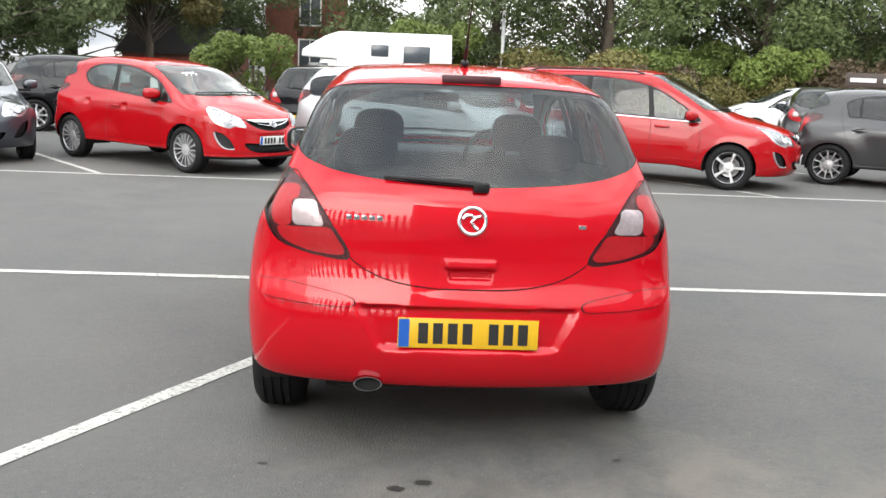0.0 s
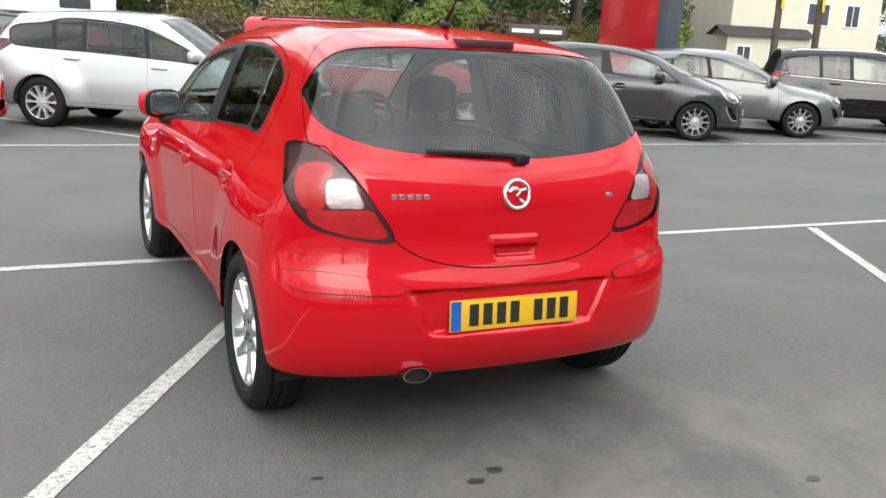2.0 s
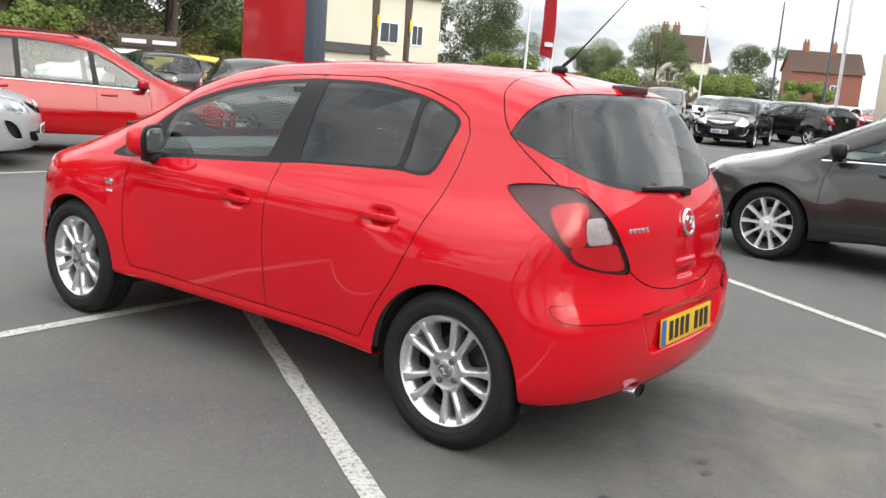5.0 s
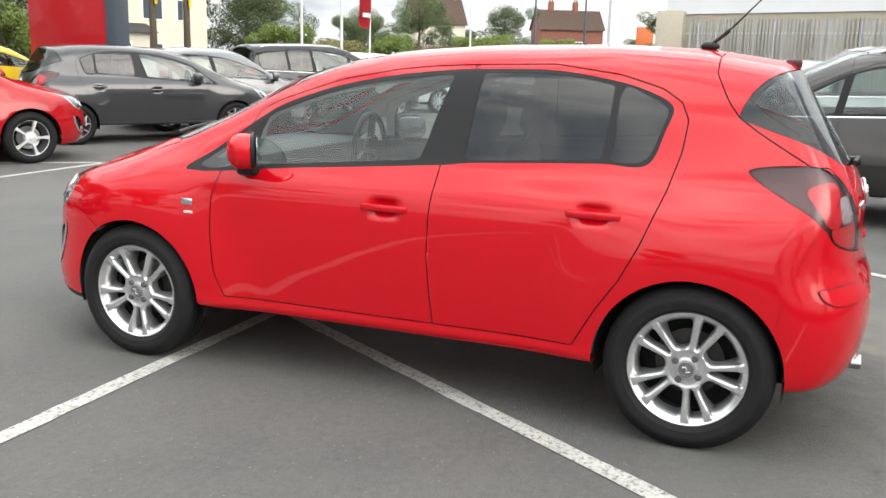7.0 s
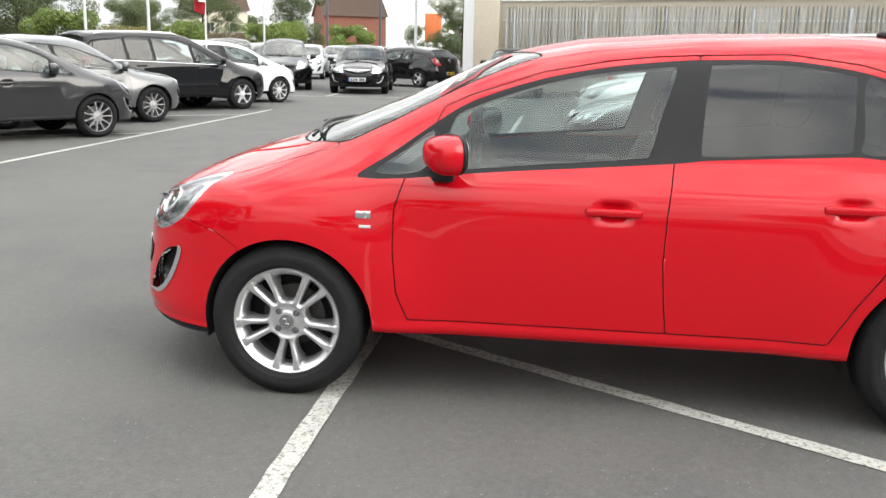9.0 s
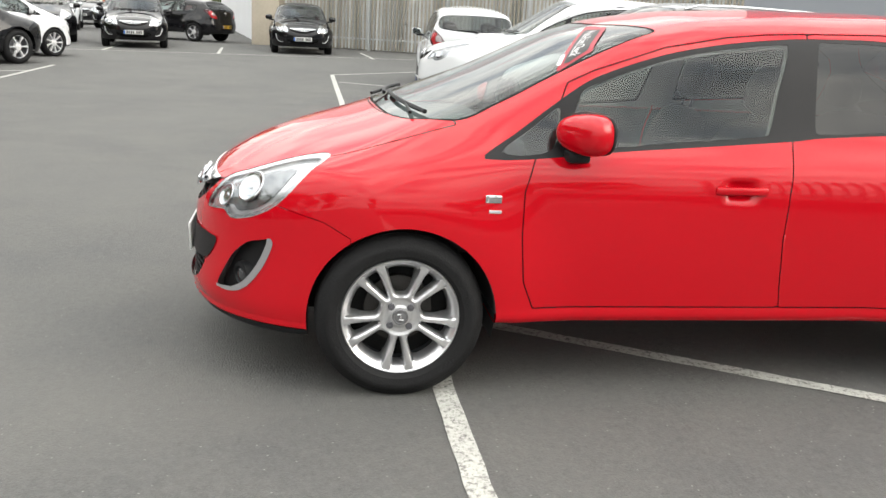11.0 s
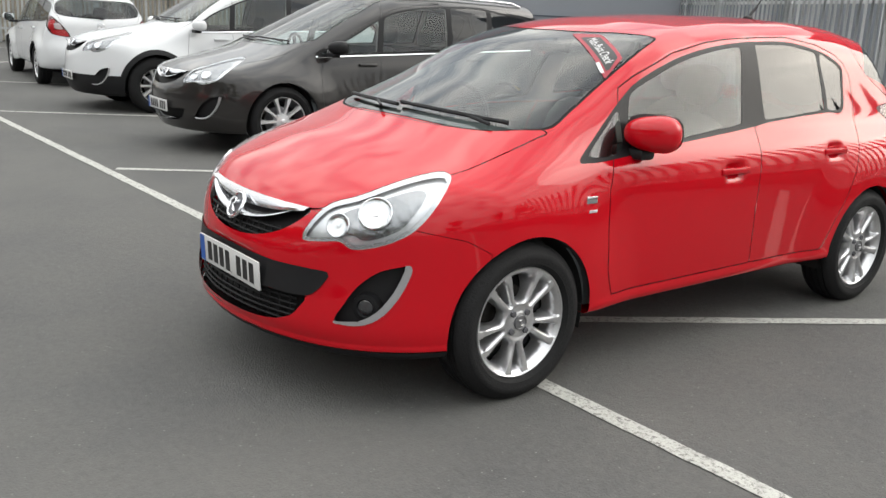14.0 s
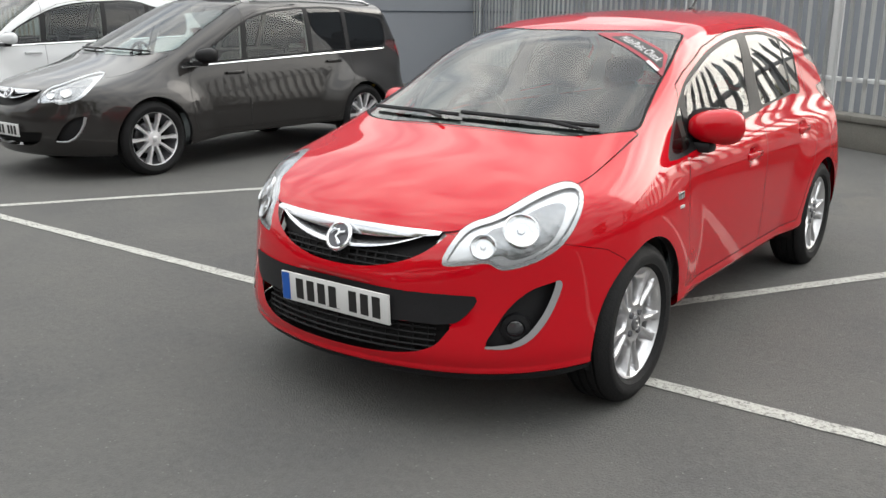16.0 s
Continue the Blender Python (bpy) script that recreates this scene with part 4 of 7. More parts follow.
    # cabin
    b = s["belt"]
    cy = s["cabin"]
    for x in (-0.36, 0.36):
        seat(root, x, cy[0], 0.33, 16)
    seat(root, 0, cy[1], 0.36, 20, 1.2, "rear_bench", False)
    for x in (-0.4, 0.4):
        part("headrest", pillow((x - 0.13, cy[1] - 0.48, b + 0.06), (x + 0.13, cy[1] - 0.38, b + 0.22), 3, 16), FABRIC, root, "dark fabric headrest")
    d0 = s["dash"]
    bm = box((-0.66, d0 - 0.05, 0.5), (0.66, d0 + 0.45, b - 0.02), 0.05)
    part("dashboard", bm, DASH, root, "dark grey dashboard")
    bm = bmesh.new()
    ms = Matrix.Translation((0.36, d0 - 0.20, b - 0.06)) @ pose(0, 0, 0, -22, 0, 90)
    g = [(0.185 + 0.016 * math.cos(a), 0.016 * math.sin(a)) for a in [2 * math.pi * i / 8 for i in range(8)]]
    add_lathe(bm, g, 28, ms, True)
    add_lathe(bm, [(0.0005, 0.02), (0.06, 0.015), (0.075, -0.02)], 16, ms)
    for a in (0, 120, 240):
        add_box(bm, (-0.012, 0.0, -0.02), (0.012, 0.18, 0.02), 0, ms @ pose(0, 0, 0, a))
    part("steering_wheel", bm, TRIM, root, "black steering wheel")
    part("inside_mirror", box((-0.105, s["screen_top"] - 0.06, s["roof"] - 0.19), (0.105, s["screen_top"] - 0.035, s["roof"] - 0.135), 0.012), TRIM, root, "black inside mirror")
    # mirrors, handles, plates, badges
    for side in (-1, 1):
        mx, my, mz = s["mirror"]
        mirror(root, side, (side * mx, my, mz), s.get("mirror_paint", paint_m), s.get("mirror_size", 1.0))
        for hy, hzz in s["handles"]:
            x = on_side(body, hy, hzz, side)
            h = part("door_handle", box((min(x + side * 0.012, x + side * 0.03), hy - 0.105, hzz - 0.016), (max(x + side * 0.012, x + side * 0.03), hy + 0.105, hzz + 0.016), 0.010), paint_m, root, "painted door handle")
            for e in (-0.087, 0.087):
                part("handle_mount", box((min(x - side * 0.01, x + side * 0.02), hy + e - 0.012, hzz - 0.010), (max(x - side * 0.01, x + side * 0.02), hy + e + 0.012, hzz + 0.010), 0.003), paint_m, h)
    rz, fz = s["plates"]
    number_plate(root, (0, on_end(body, 0.1, rz, True) - 0.004, rz), False, -4)
    number_plate(root, (0, on_end(body, 0.0, fz, False) + 0.008, fz), True, 3)
    for zz, rear in ((s["badges"][0], True), (s["badges"][1], False)):
        y = on_end(body, 0.0, zz, rear)
        bm = bmesh.new()
        out = Vector(body.normals(np.array([[0.0, y, zz]]))[0])
        mb = Matrix.Translation(Vector((0, y, zz)) + out * (0.004 if rear else 0.012)) @ out.to_track_quat("X", "Z").to_matrix().to_4x4()
        ring = [(0.049 + 0.008 * math.cos(a), 0.008 * math.sin(a)) for a in [2 * math.pi * i / 8 for i in range(8)]]
        add_lathe(bm, ring, 32, mb, True)
        bd = part("badge", bm, BADGE, root, "round chrome badge")
        bm = bmesh.new()
        add_lathe(bm, [(0.0005, 0.004), (0.046, 0.002)], 24, mb)
        part("badge_disc", bm, paint_m if rear else ALLOY_DARK, bd)
        pts = [mb @ Vector((0.008, c, d)) for c, d in ((-0.036, 0.008), (-0.022, 0.022), (-0.004, 0.020), (0.006, 0.008), (-0.004, -0.004), (0.004, -0.018), (0.020, -0.030))]
        bm = tube(pts, 0.007, 6)
        tube([mb @ Vector((0.008, 0.004, 0.012)), mb @ Vector((0.008, 0.030, 0.018))], 0.006, 6, bm)
        part("badge_mark", bm, BADGE, bd)
    # wipers
    wy, wz = s["wiper"]
    for x0, x1, sl in ((-0.58, 0.02, 0.05), (0.02, 0.56, 0.04)):
        pts = []
        for k in range(7):
            x = x0 + (x1 - x0) * k / 6
            p = np.array([[x, wy - 0.30 * x * x - sl * k / 6 * 0.5, wz + 0.06]])
            p = body.snap(p, 6)
            n = body.normals(p)
            pts.append(tuple((p + n * 0.016)[0]))
        bm = tube(pts, 0.009, 6)
        tube([pts[2], (pts[0][0] + 0.05, pts[0][1] + 0.05, pts[0][2] - 0.01)], 0.007, 6, bm)
        part("windscreen_wiper", bm, TRIM, root, "black windscreen wiper")
    p0 = body.snap(np.array([[0.03, s["rear_wiper"][0], s["rear_wiper"][1]]]), 6)[0]
    pts = []
    for k in range(6):
        q = body.snap(np.array([[0.03 - 0.36 * k / 5, s["rear_wiper"][0], s["rear_wiper"][1] + 0.035 * k / 5]]), 6)
        pts.append(tuple((q + body.normals(q) * 0.018)[0]))
    bm = tube(pts, 0.013, 8, None, 0.008)
    add_box(bm, (p0[0] - 0.03, p0[1] - 0.03, p0[2] - 0.018), (p0[0] + 0.03, p0[1] + 0.02, p0[2] + 0.018), 0.008)
    part("rear_wiper", bm, TRIM, root, "black rear wiper")
    return root, sh


def grille_bars(root, body, dz=0.0):
    """Two chrome bars, bent along the nose."""
    for nm, z0, z1, x1, out in (("grille_bar", 0.684, 0.733, 0.388, 0.012), ("grille_strip", 0.650, 0.664, 0.335, 0.006)):
        bm = bmesh.new()
        rows = []
        n = 28
        for i in range(n + 1):
            x = -x1 + 2 * x1 * i / n
            k = 1 - 0.80 * (abs(x) / x1) ** 2.2
            zt = dz + (z1 if nm == "grille_bar" else z1 + 0.055 * (abs(x) / x1) ** 2.2)
            zb = zt - (z1 - z0) * k
            y0 = on_end(body, x, zt - 0.01, False) + out
            rows.append([bm.verts.new((x, y0 - 0.05, zt)), bm.verts.new((x, y0 - 0.016, zt)), bm.verts.new((x, y0 + 0.000, zt - (zt - zb) * 0.45)),
                         bm.verts.new((x, y0 + 0.003, zb + (zt - zb) * 0.1)), bm.verts.new((x, y0 - 0.05, zb))])
        for a, b in zip(rows, rows[1:]):
            for k in range(4):
                bm.faces.new((a[k], b[k], b[k + 1], a[k + 1]))
            bm.faces.new((a[4], b[4], b[0], a[0]))
        part(nm, bm, BADGE, root, "chrome grille bar")


def fog_edge(parent, body, side):
    """Satin strip round the outer edge of a fog lamp recess."""
    L = body.length
    pts = []
    for u, z in ((.724, .564), (.709, .505), (.674, .439), (.624, .384), (.564, .355), (.51, .352), (.462, .355)):
        x = np.linspace(0.45, 0.80, 180)
        p = np.stack([x, L - 0.10 - (u / 0.7071 - x), np.full(180, z)], 1)
        p = p[np.abs(body.field(p)).argmin()]
        pts.append((side * p[0], p[1], z))
    part("silver_edge", tube(pts, 0.014, 8, None, 0.006), FOG_TRIM, parent, "satin silver trim strip")


def front_dress(root, body, dz=0.0):
    grille_bars(root, body, dz)
    for side in (-1, 1):
        fog_edge(root, body, side)

# ---------------------------------------------------------------- the red hatchback
def hero_relief(x, y, z):
    rear = step(0.6, 0.3, y)
    zc = 0.505
    rec = step(0.43 - 0.5 * (0.59 - z), 0.375 - 0.5 * (0.59 - z), x) * step(0.425, 0.445, z) * step(0.597, 0.585, z) * rear
    f = 0.024 * rec
    hd = step(0.105, 0.088, x) * rear
    f = f - 0.012 * hd * step(0.728, 0.736, z) * step(0.772, 0.760, z) + 0.014 * step(0.085, 0.07, x) * rear * step(0.688, 0.698, z) * step(0.728, 0.722, z)
    sill = step(0.9, 1.05, y) * step(2.85, 2.7, y) * step(0.60, 0.75, x)
    f = f - 0.005 * sill * step(0.345, 0.310, z)
    for hy, hz in ((1.885, 0.803), (1.035, 0.846)):
        f = f + 0.020 * step(0.5, 0.7, x) * np.exp(-((y - hy) / 0.060) ** 4 - ((z - hz + 0.002) / 0.036) ** 4)
    f = f + 0.016 * step(0.30, 0.05, x) * step(3.5, 3.7, y) * step(0.36, 0.40, z) * step(0.56, 0.52, z)
    lip = step(3.2, 3.6, y)
    f = f - 0.010 * lip * step(0.275, 0.255, z)
    return f


HERO = Body(
    top=(-1, 1.40, 0.30, 1.405, 0.50, 1.436, 0.73, 1.468, 1.1, 1.480, 1.6, 1.470, 2.0, 1.443, 2.25, 1.400, 2.45, 1.335, 2.75, 1.190,
         3.16, 1.03, 3.28, 0.985, 3.5, 0.92, 3.7, 0.84, 3.84, 0.76, 3.95, 0.66, 4.2, 0.4),
    front=(0, 3.70, 0.22, 3.934, 0.30, 3.984, 0.40, 3.972, 0.50, 3.956, 0.60, 3.947, 0.70, 3.936, 0.80, 3.90, 1.0, 3.8, 1.5, 3.5),
    rear=(0, 0.30, 0.22, 0.14, 0.28, 0.06, 0.36, 0.026, 0.46, 0.012, 0.56, 0.012, 0.62, 0.03, 0.67, 0.062, 0.74, 0.075, 0.90, 0.08, 0.97, 0.10,
          1.03, 0.135, 1.15, 0.215, 1.28, 0.30, 1.36, 0.35, 1.42, 0.36, 2.0, 0.40),
    width=(0, 0.74, 0.20, 0.765, 0.28, 0.795, 0.36, 0.803, 0.5, 0.813, 0.62, 0.818, 0.72, 0.820, 0.80, 0.818, 0.86, 0.809, 0.90, 0.792, 0.94, 0.766, 0.98, 0.742, 1.1, 0.70,
           1.25, 0.65, 1.4, 0.585, 1.5, 0.53, 2.0, 0.3),
    length=4.0, hubs=(0.655, 3.145), extra=hero_relief, nose=(0.41, 0.78), tail=(0.17, 0.50), taper=(0.03, 0.05), bottom=(-1, 0.258, 0.3, 0.262, 1.0, 0.285, 2.8, 0.285, 3.3, 0.240, 3.6, 0.225, 9, 0.225), flare=0.034, crown=(0.3, 0.17, 1.0, 0.10, 2.1, 0.15, 2.75, 0.165, 3.35, 0.17))

TAIL = (.392, .755, .463, .887, .566, 1.002, .66, 1.055, .74, 1.062, .845, 1.045, .862, 1.03, .80, .95, .72, .87, .647, .80, .566, .775, .485, .758)
HEAD = (.318, .633, .395, .744, .512, .789, .66, .845, .77, .873, .818, .871, .828, .853, .785, .765, .723, .693, .645, .65, .568, .627, .51, .621, .467, .643, .40, .635)


def ease(poly, k=0.085):
    """Draws the upper part of a side outline down a little."""
    return tuple(v if i % 2 == 0 else v - k * max(0.0, v - 1.2) for i, v in enumerate(poly))


HERO_SPEC = dict(
    arch_c=(0.662, 3.140), arch_r=(0.346, 0.347),
    dlo=(2.865, .893, 2.74, .985, 2.50, 1.155, 2.40, 1.205, 2.17, 1.288, 1.92, 1.342, 1.665, 1.373, 1.53, 1.38, 1.26, 1.382, 1.02, 1.347, .88, 1.305, .795, 1.25,
         .812, 1.165, .865, 1.035, 1.03, 1.03, 1.55, 1.0, 1.67, .985, 2.3, .935),
    glass=(((2.80, .917, 2.69, .998, 2.59, 1.075, 2.575, 1.07, 2.61, .932), False),
           ((2.50, 1.125, 2.44, 1.165, 2.17, 1.265, 1.92, 1.322, 1.70, 1.350, 1.672, 1.345, 1.72, 1.17, 1.765, 1.01, 1.79, 1.0, 2.15, .967, 2.52, .935, 2.54, .945), False),
           ((1.545, 1.358, 1.52, 1.365, 1.26, 1.366, 1.03, 1.332, 1.02, 1.32, 1.035, 1.055, 1.05, 1.045, 1.30, 1.027, 1.56, 1.014, 1.575, 1.025), True),
           ((.985, 1.322, .887, 1.290, .815, 1.245, .828, 1.165, .878, 1.050, 1.005, 1.047, .995, 1.1), True)),
    windscreen=(-.5, 3.22, 0, 3.22, .35, 3.19, .55, 3.11, .675, 2.96, .652, 2.79, .63, 2.67, .60, 2.455, .565, 2.295, .535, 2.185, .5, 2.185, .35, 2.245, .18, 2.305, 0, 2.318, -.5, 2.318),
    screen_low=0.93, screen_top=2.32, roof=1.46,
    rear_window=(-.5, 1.026, 0, 1.026, .264, 1.036, .474, 1.059, .587, 1.092, .61, 1.14, .618, 1.18, .60, 1.28, .565, 1.335, .50, 1.37, .27, 1.388, 0, 1.395, -.5, 1.395),
    rear_wrap=(-.5, 1.026, .09, 1.026, .289, 1.036, .47, 1.059, .585, 1.090, .67, 1.125, .84, 1.208, .850, 1.222, .79, 1.312, .70, 1.368, .54, 1.390, .25, 1.395, -.5, 1.395),
    head=HEAD, tail=TAIL, bulbs=((0.620, 3.60, 0.748, 0.066), (0.530, 3.70, 0.695, 0.048)),
    tail_cells=(((.735, .985, .66, 1.012, .60, 1.006, .592, .966, .612, .955, .602, .866, .672, .860, .715, .914), LAMP_RED, "red_cell"),
                ((.600, .953, .57, .960, .524, .956, .508, .92, .482, .869, .53, .865, .588, .867, .600, .91), LAMP_WHITE, "reversing_cell"),
                ((.660, .848, .604, .854, .53, .857, .462, .858, .436, .82, .410, .768, .485, .766, .566, .783, .64, .812), LAMP_RED, "red_cell")),
    front_holes=(("upper_grille", (-.5, .727, .2, .728, .38, .730, .405, .722, .343, .662, .25, .620, .13, .594, 0, .587, -.5, .587), -0.35, BLACK_MESH, 0.035),
                 ("lower_grille", (-.5, .420, .30, .425, .462, .43, .445, .394, .41, .350, .33, .318, .2, .303, 0, .300, -.5, .300), -0.35, BLACK_MESH, 0.05)),
    fog=(.722, .567, .705, .504, .669, .439, .619, .384, .56, .356, .458, .355, .491, .421, .538, .488, .606, .542, .666, .562),
    doors=(("front_door", (2.655, .345, 2.70, .45, 2.716, .62, 2.714, .78, 2.68, .89, 2.60, 1.04, 2.545, 1.165, 2.44, 1.215, 2.17, 1.315, 1.92, 1.367, 1.75, 1.387, 1.585, 1.397,
                           1.62, 1.2, 1.67, 1.0, 1.69, .80, 1.695, .62, 1.68, .45, 1.665, .345)),
           ("rear_door", (1.665, .345, 1.68, .45, 1.695, .62, 1.69, .80, 1.67, 1.0, 1.62, 1.2, 1.585, 1.397, 1.26, 1.408, 1.0, 1.372, .84, 1.322, .765, 1.27, .735, 1.20, .745, 1.09, .782, .95,
                          .856, .75, .92, .62, 1.0, .50, 1.05, .41, 1.085, .345))),
    bonnet=(-.5, 3.872, 0, 3.872, .2, 3.859, .38, 3.822, .43, 3.802, .487, 3.757, .545, 3.66, .60, 3.53, .675, 3.41, .69, 3.22, .69, 3.0, .685, 2.955, .5, 3.125, .3, 3.205, 0, 3.23, -.5, 3.23),
    tailgate=(-.5, .659, 0, .659, .17, .662, .32, .688, .41, .73, .449, .765, .52, .887, .60, 1.0, .655, 1.065, .64, 1.085, .5, 1.09, -.5, 1.09),
    spoiler=(.66, 1.6, .655, 1.373, .60, 1.27, .56, 1.22, .48, 1.165, .3, 1.06, -.2, 1.05, -.2, 1.6),
    bumpers=(("front_bumper", lambda v: np.maximum(np.maximum(poly_sdf(v[:, 1], v[:, 2], (3.30, -.2, 3.335, .605, 3.43, .657, 3.60, .697, 3.75, .70, 3.86, .745, 4.4, .745, 4.4, -.2)), 0.252 - v[:, 2]), -1), None, "painted front bumper"),
             ("rear_bumper", lambda v: poly_sdf(v[:, 1], v[:, 2], (-.4, 0, .36, 0, .372, .46, .345, .62, .30, .75, .262, .84, .25, 1.0, -.4, 1.0)), None, "painted rear bumper"),
             ("front_lip", lambda v: np.maximum(v[:, 2] - 0.250, 3.40 - v[:, 1]), TRIM, "black front lip"),),
    cabin_end=3.05, belt=0.97, cabin=(2.02, 1.22), dash=2.72,
    track=0.735, mirror=(0.838, 2.515, 1.0), mirror_size=1.0, tyre=0.312, rim=0.219, handles=((1.885, .803), (1.035, .846)), plates=(0.497, 0.46), badges=(0.91, 0.672),
    wiper=(3.17, 1.0), rear_wiper=(0.11, 1.045))
HERO_SPEC["dlo"] = ease(HERO_SPEC["dlo"])
HERO_SPEC["glass"] = tuple((ease(p), t) for p, t in HERO_SPEC["glass"])
HERO_SPEC["doors"] = tuple((n, ease(p)) for n, p in HERO_SPEC["doors"])
hero, hero_shell = build_car("red_hatchback", HERO, HERO_SPEC, RED, 0.0145, "bright red five-door hatchback with alloy wheels on asphalt", (5, True), True)


def words(text, size, m, material, parent, width=None):
    cu = bpy.data.curves.new("words", "FONT")
    cu.body, cu.size = text, size
    ob = bpy.data.objects.new("words", cu)
    scene.collection.objects.link(ob)
    me = bpy.data.meshes.new_from_object(ob.evaluated_get(bpy.context.evaluated_depsgraph_get()))
    bpy.data.objects.remove(ob)
    xs = [v.co.x for v in me.vertices]
    k = 1 if width is None else width / (max(xs) - min(xs))
    me.transform(m @ Matrix.Diagonal((k, 1, 1, 1)))
    me.materials.clear(); me.materials.append(material)
    o = new("lettering", me)
    o.parent = parent
    return o


def hero_details():
    L = 4.0
    grille_bars(hero, HERO)
    # honeycomb cells of both grilles
    for z0, rows_n, x1, dz, back in ((0.600, 3, 0.30, 0.020, 0.020), (0.318, 5, 0.40, 0.021, 0.030)):
        for r in range(rows_n):
            z = z0 + r * dz
            pts = []
            for i in range(13):
                x = -x1 + 2 * x1 * i / 12
                pts.append((x, on_end(HERO, x, z, False) - back + 0.006, z))
            part("grille_rib", tube(pts, 0.0045, 5), BLACK_MESH, hero)
        for i in range(15):
            x = -x1 + 2 * x1 * (i + 0.5) / 15
            za, zb = z0 - 0.008, z0 + (rows_n - 1) * dz + 0.008
            part("grille_rib", tube([(x, on_end(HERO, x, za, False) - back + 0.006, za), (x, on_end(HERO, x, zb, False) - back + 0.006, zb)], 0.0045, 5), BLACK_MESH, hero)
    # black band behind the front plate
    fr = front_region(rounded((-.5, .528, .3, .530, .515, .530, .533, .523, .515, .48, .468, .433, .30, .427, -.5, .422), 3), L - 0.5)
    for o in hero_shell.patch("bumper_band", fr, TRIM, -0.004, "black bumper band", sides=False):
        o.parent = hero
    # fog lamps
    for side in (-1, 1):
        fl = empty("fog_lamp"); fl.parent = hero; tagged(fl, "fog lamp with silver trim")
        m = Matrix.Translation((side * 0.628, 3.728, 0.408)) @ pose(0, 0, 0, 0, 0, 90 - side * 35)
        bm = bmesh.new()
        add_lathe(bm, [(0.0005, 0.006), (0.016, 0.005), (0.028, 0.0), (0.03, -0.03)], 24, m)
        part("lens", bm, DARK_LENS, fl, "round clear lens")
        bm = bmesh.new()
        add_lathe(bm, [(0.029, -0.004), (0.034, 0.004), (0.050, 0.002), (0.056, -0.03)], 24, m)
        part("surround", bm, TRIM, fl)
        edge = HERO_SPEC["fog"]
        hole = head_region(rounded(edge, 4), L)
        inner = head_region(rounded([c - 0.020 if i % 2 == 0 else c + 0.010 for i, c in enumerate(edge)], 4), L)
        band = lambda v: np.maximum(np.maximum(hole(v) - 0.004, -inner(v)), -side * v[:, 0])
        hero_shell.patch("silver_edge", band, FOG_TRIM, -0.004, "satin silver trim strip", sides=False, parent=fl)
    # exhaust
    me_ = Matrix.Translation((-0.365, 0.072, 0.290)) @ pose(0, 0, 0, 0, 0, -90) @ Matrix.Diagonal((1, 1.6, 0.84, 1))
    bm = bmesh.new()
    add_lathe(bm, [(0.034, -0.12), (0.034, 0.020), (0.0332, 0.024), (0.0302, 0.024), (0.0292, 0.008)], 28, me_)
    ex = part("exhaust_tip", bm, EXHAUST, hero, "oval chrome exhaust tip")
    # a dark disc just inside the mouth paints the shade of the bore
    bm = bmesh.new()
    add_lathe(bm, [(0.0296, 0.014), (0.0285, 0.004), (0.0005, 0.003)], 28, me_)
    part("exhaust_bore", bm, GAP, ex, "shallow dark disc drawn as the shaded bore")
    part("silencer", box((-0.55, 0.22, 0.20), (0.2, 0.48, 0.34), 0.05), GAP, hero, "dark silencer box")
    # rubbing strips on the rear bumper
    strip = tail_region(rounded((.73, .645, .69, .650, .591, .654, .48, .641, .398, .626, .348, .612, .336, .594, .350, .584, .40, .583, .48, .585, .57, .589, .66, .593, .712, .612), 3))
    # dark outline that draws the shade at the edges of the raised strip
    hero_shell.patch("strip_joint", lambda v: strip(v) - 0.0024, GAP, -0.0015)
    hero_shell.patch("rubbing_strip", strip, RED, -0.007, "raised painted rubbing strip")
    # aerial
    b = HERO.snap(np.array([[0.0, 0.74, 1.46]]), 5)[0]
    bm = pillow((b[0] - 0.018, b[1] - 0.035, b[2] - 0.005), (b[0] + 0.018, b[1] + 0.045, b[2] + 0.03), 2.2, 14)
    tube([(b[0], b[1], b[2] + 0.02), (b[0], b[1] - 0.07, b[2] + 0.08)], 0.008, 8, bm)
    tube([(b[0], b[1] - 0.06, b[2] + 0.07), (b[0], b[1] - 0.30, b[2] + 0.33)], 0.0045, 6, bm, 0.0015)
    part("aerial", bm, TRIM, hero, "black whip roof aerial")
    # high brake lamp
    y = on_end(HERO, 0, 1.405, True)
    part("brake_light", box((-0.115, y - 0.012, 1.398), (0.115, y + 0.05, 1.432), 0.008), LAMP_DARK, hero, "dark red high brake light")
    # badge letters as plain bars, side badges
    for i in range(5):
        x = -0.46 + i * 0.028
        part("letter_bar", box((x, on_end(HERO, x, 0.905, True) - 0.004, 0.897), (x + 0.021, on_end(HERO, x, 0.905, True) + 0.004, 0.915), 0.002), CHROME, hero, "chrome lettering bar")
    part("letter_bar", box((0.40, on_end(HERO, 0.41, 0.895, True) - 0.004, 0.888), (0.428, on_end(HERO, 0.41, 0.895, True) + 0.004, 0.903), 0.002), CHROME, hero, "chrome lettering bar")
    for side in (-1, 1):
        x = on_side(HERO, 2.83, 0.757, side)
        part("side_badge", box((min(x - side * 0.004, x + side * 0.006), 2.80, 0.742), (max(x - side * 0.004, x + side * 0.006), 2.86, 0.772), 0.003), CHROME, hero, "small chrome side badge")
        x = on_side(HERO, 2.82, 0.71, side)
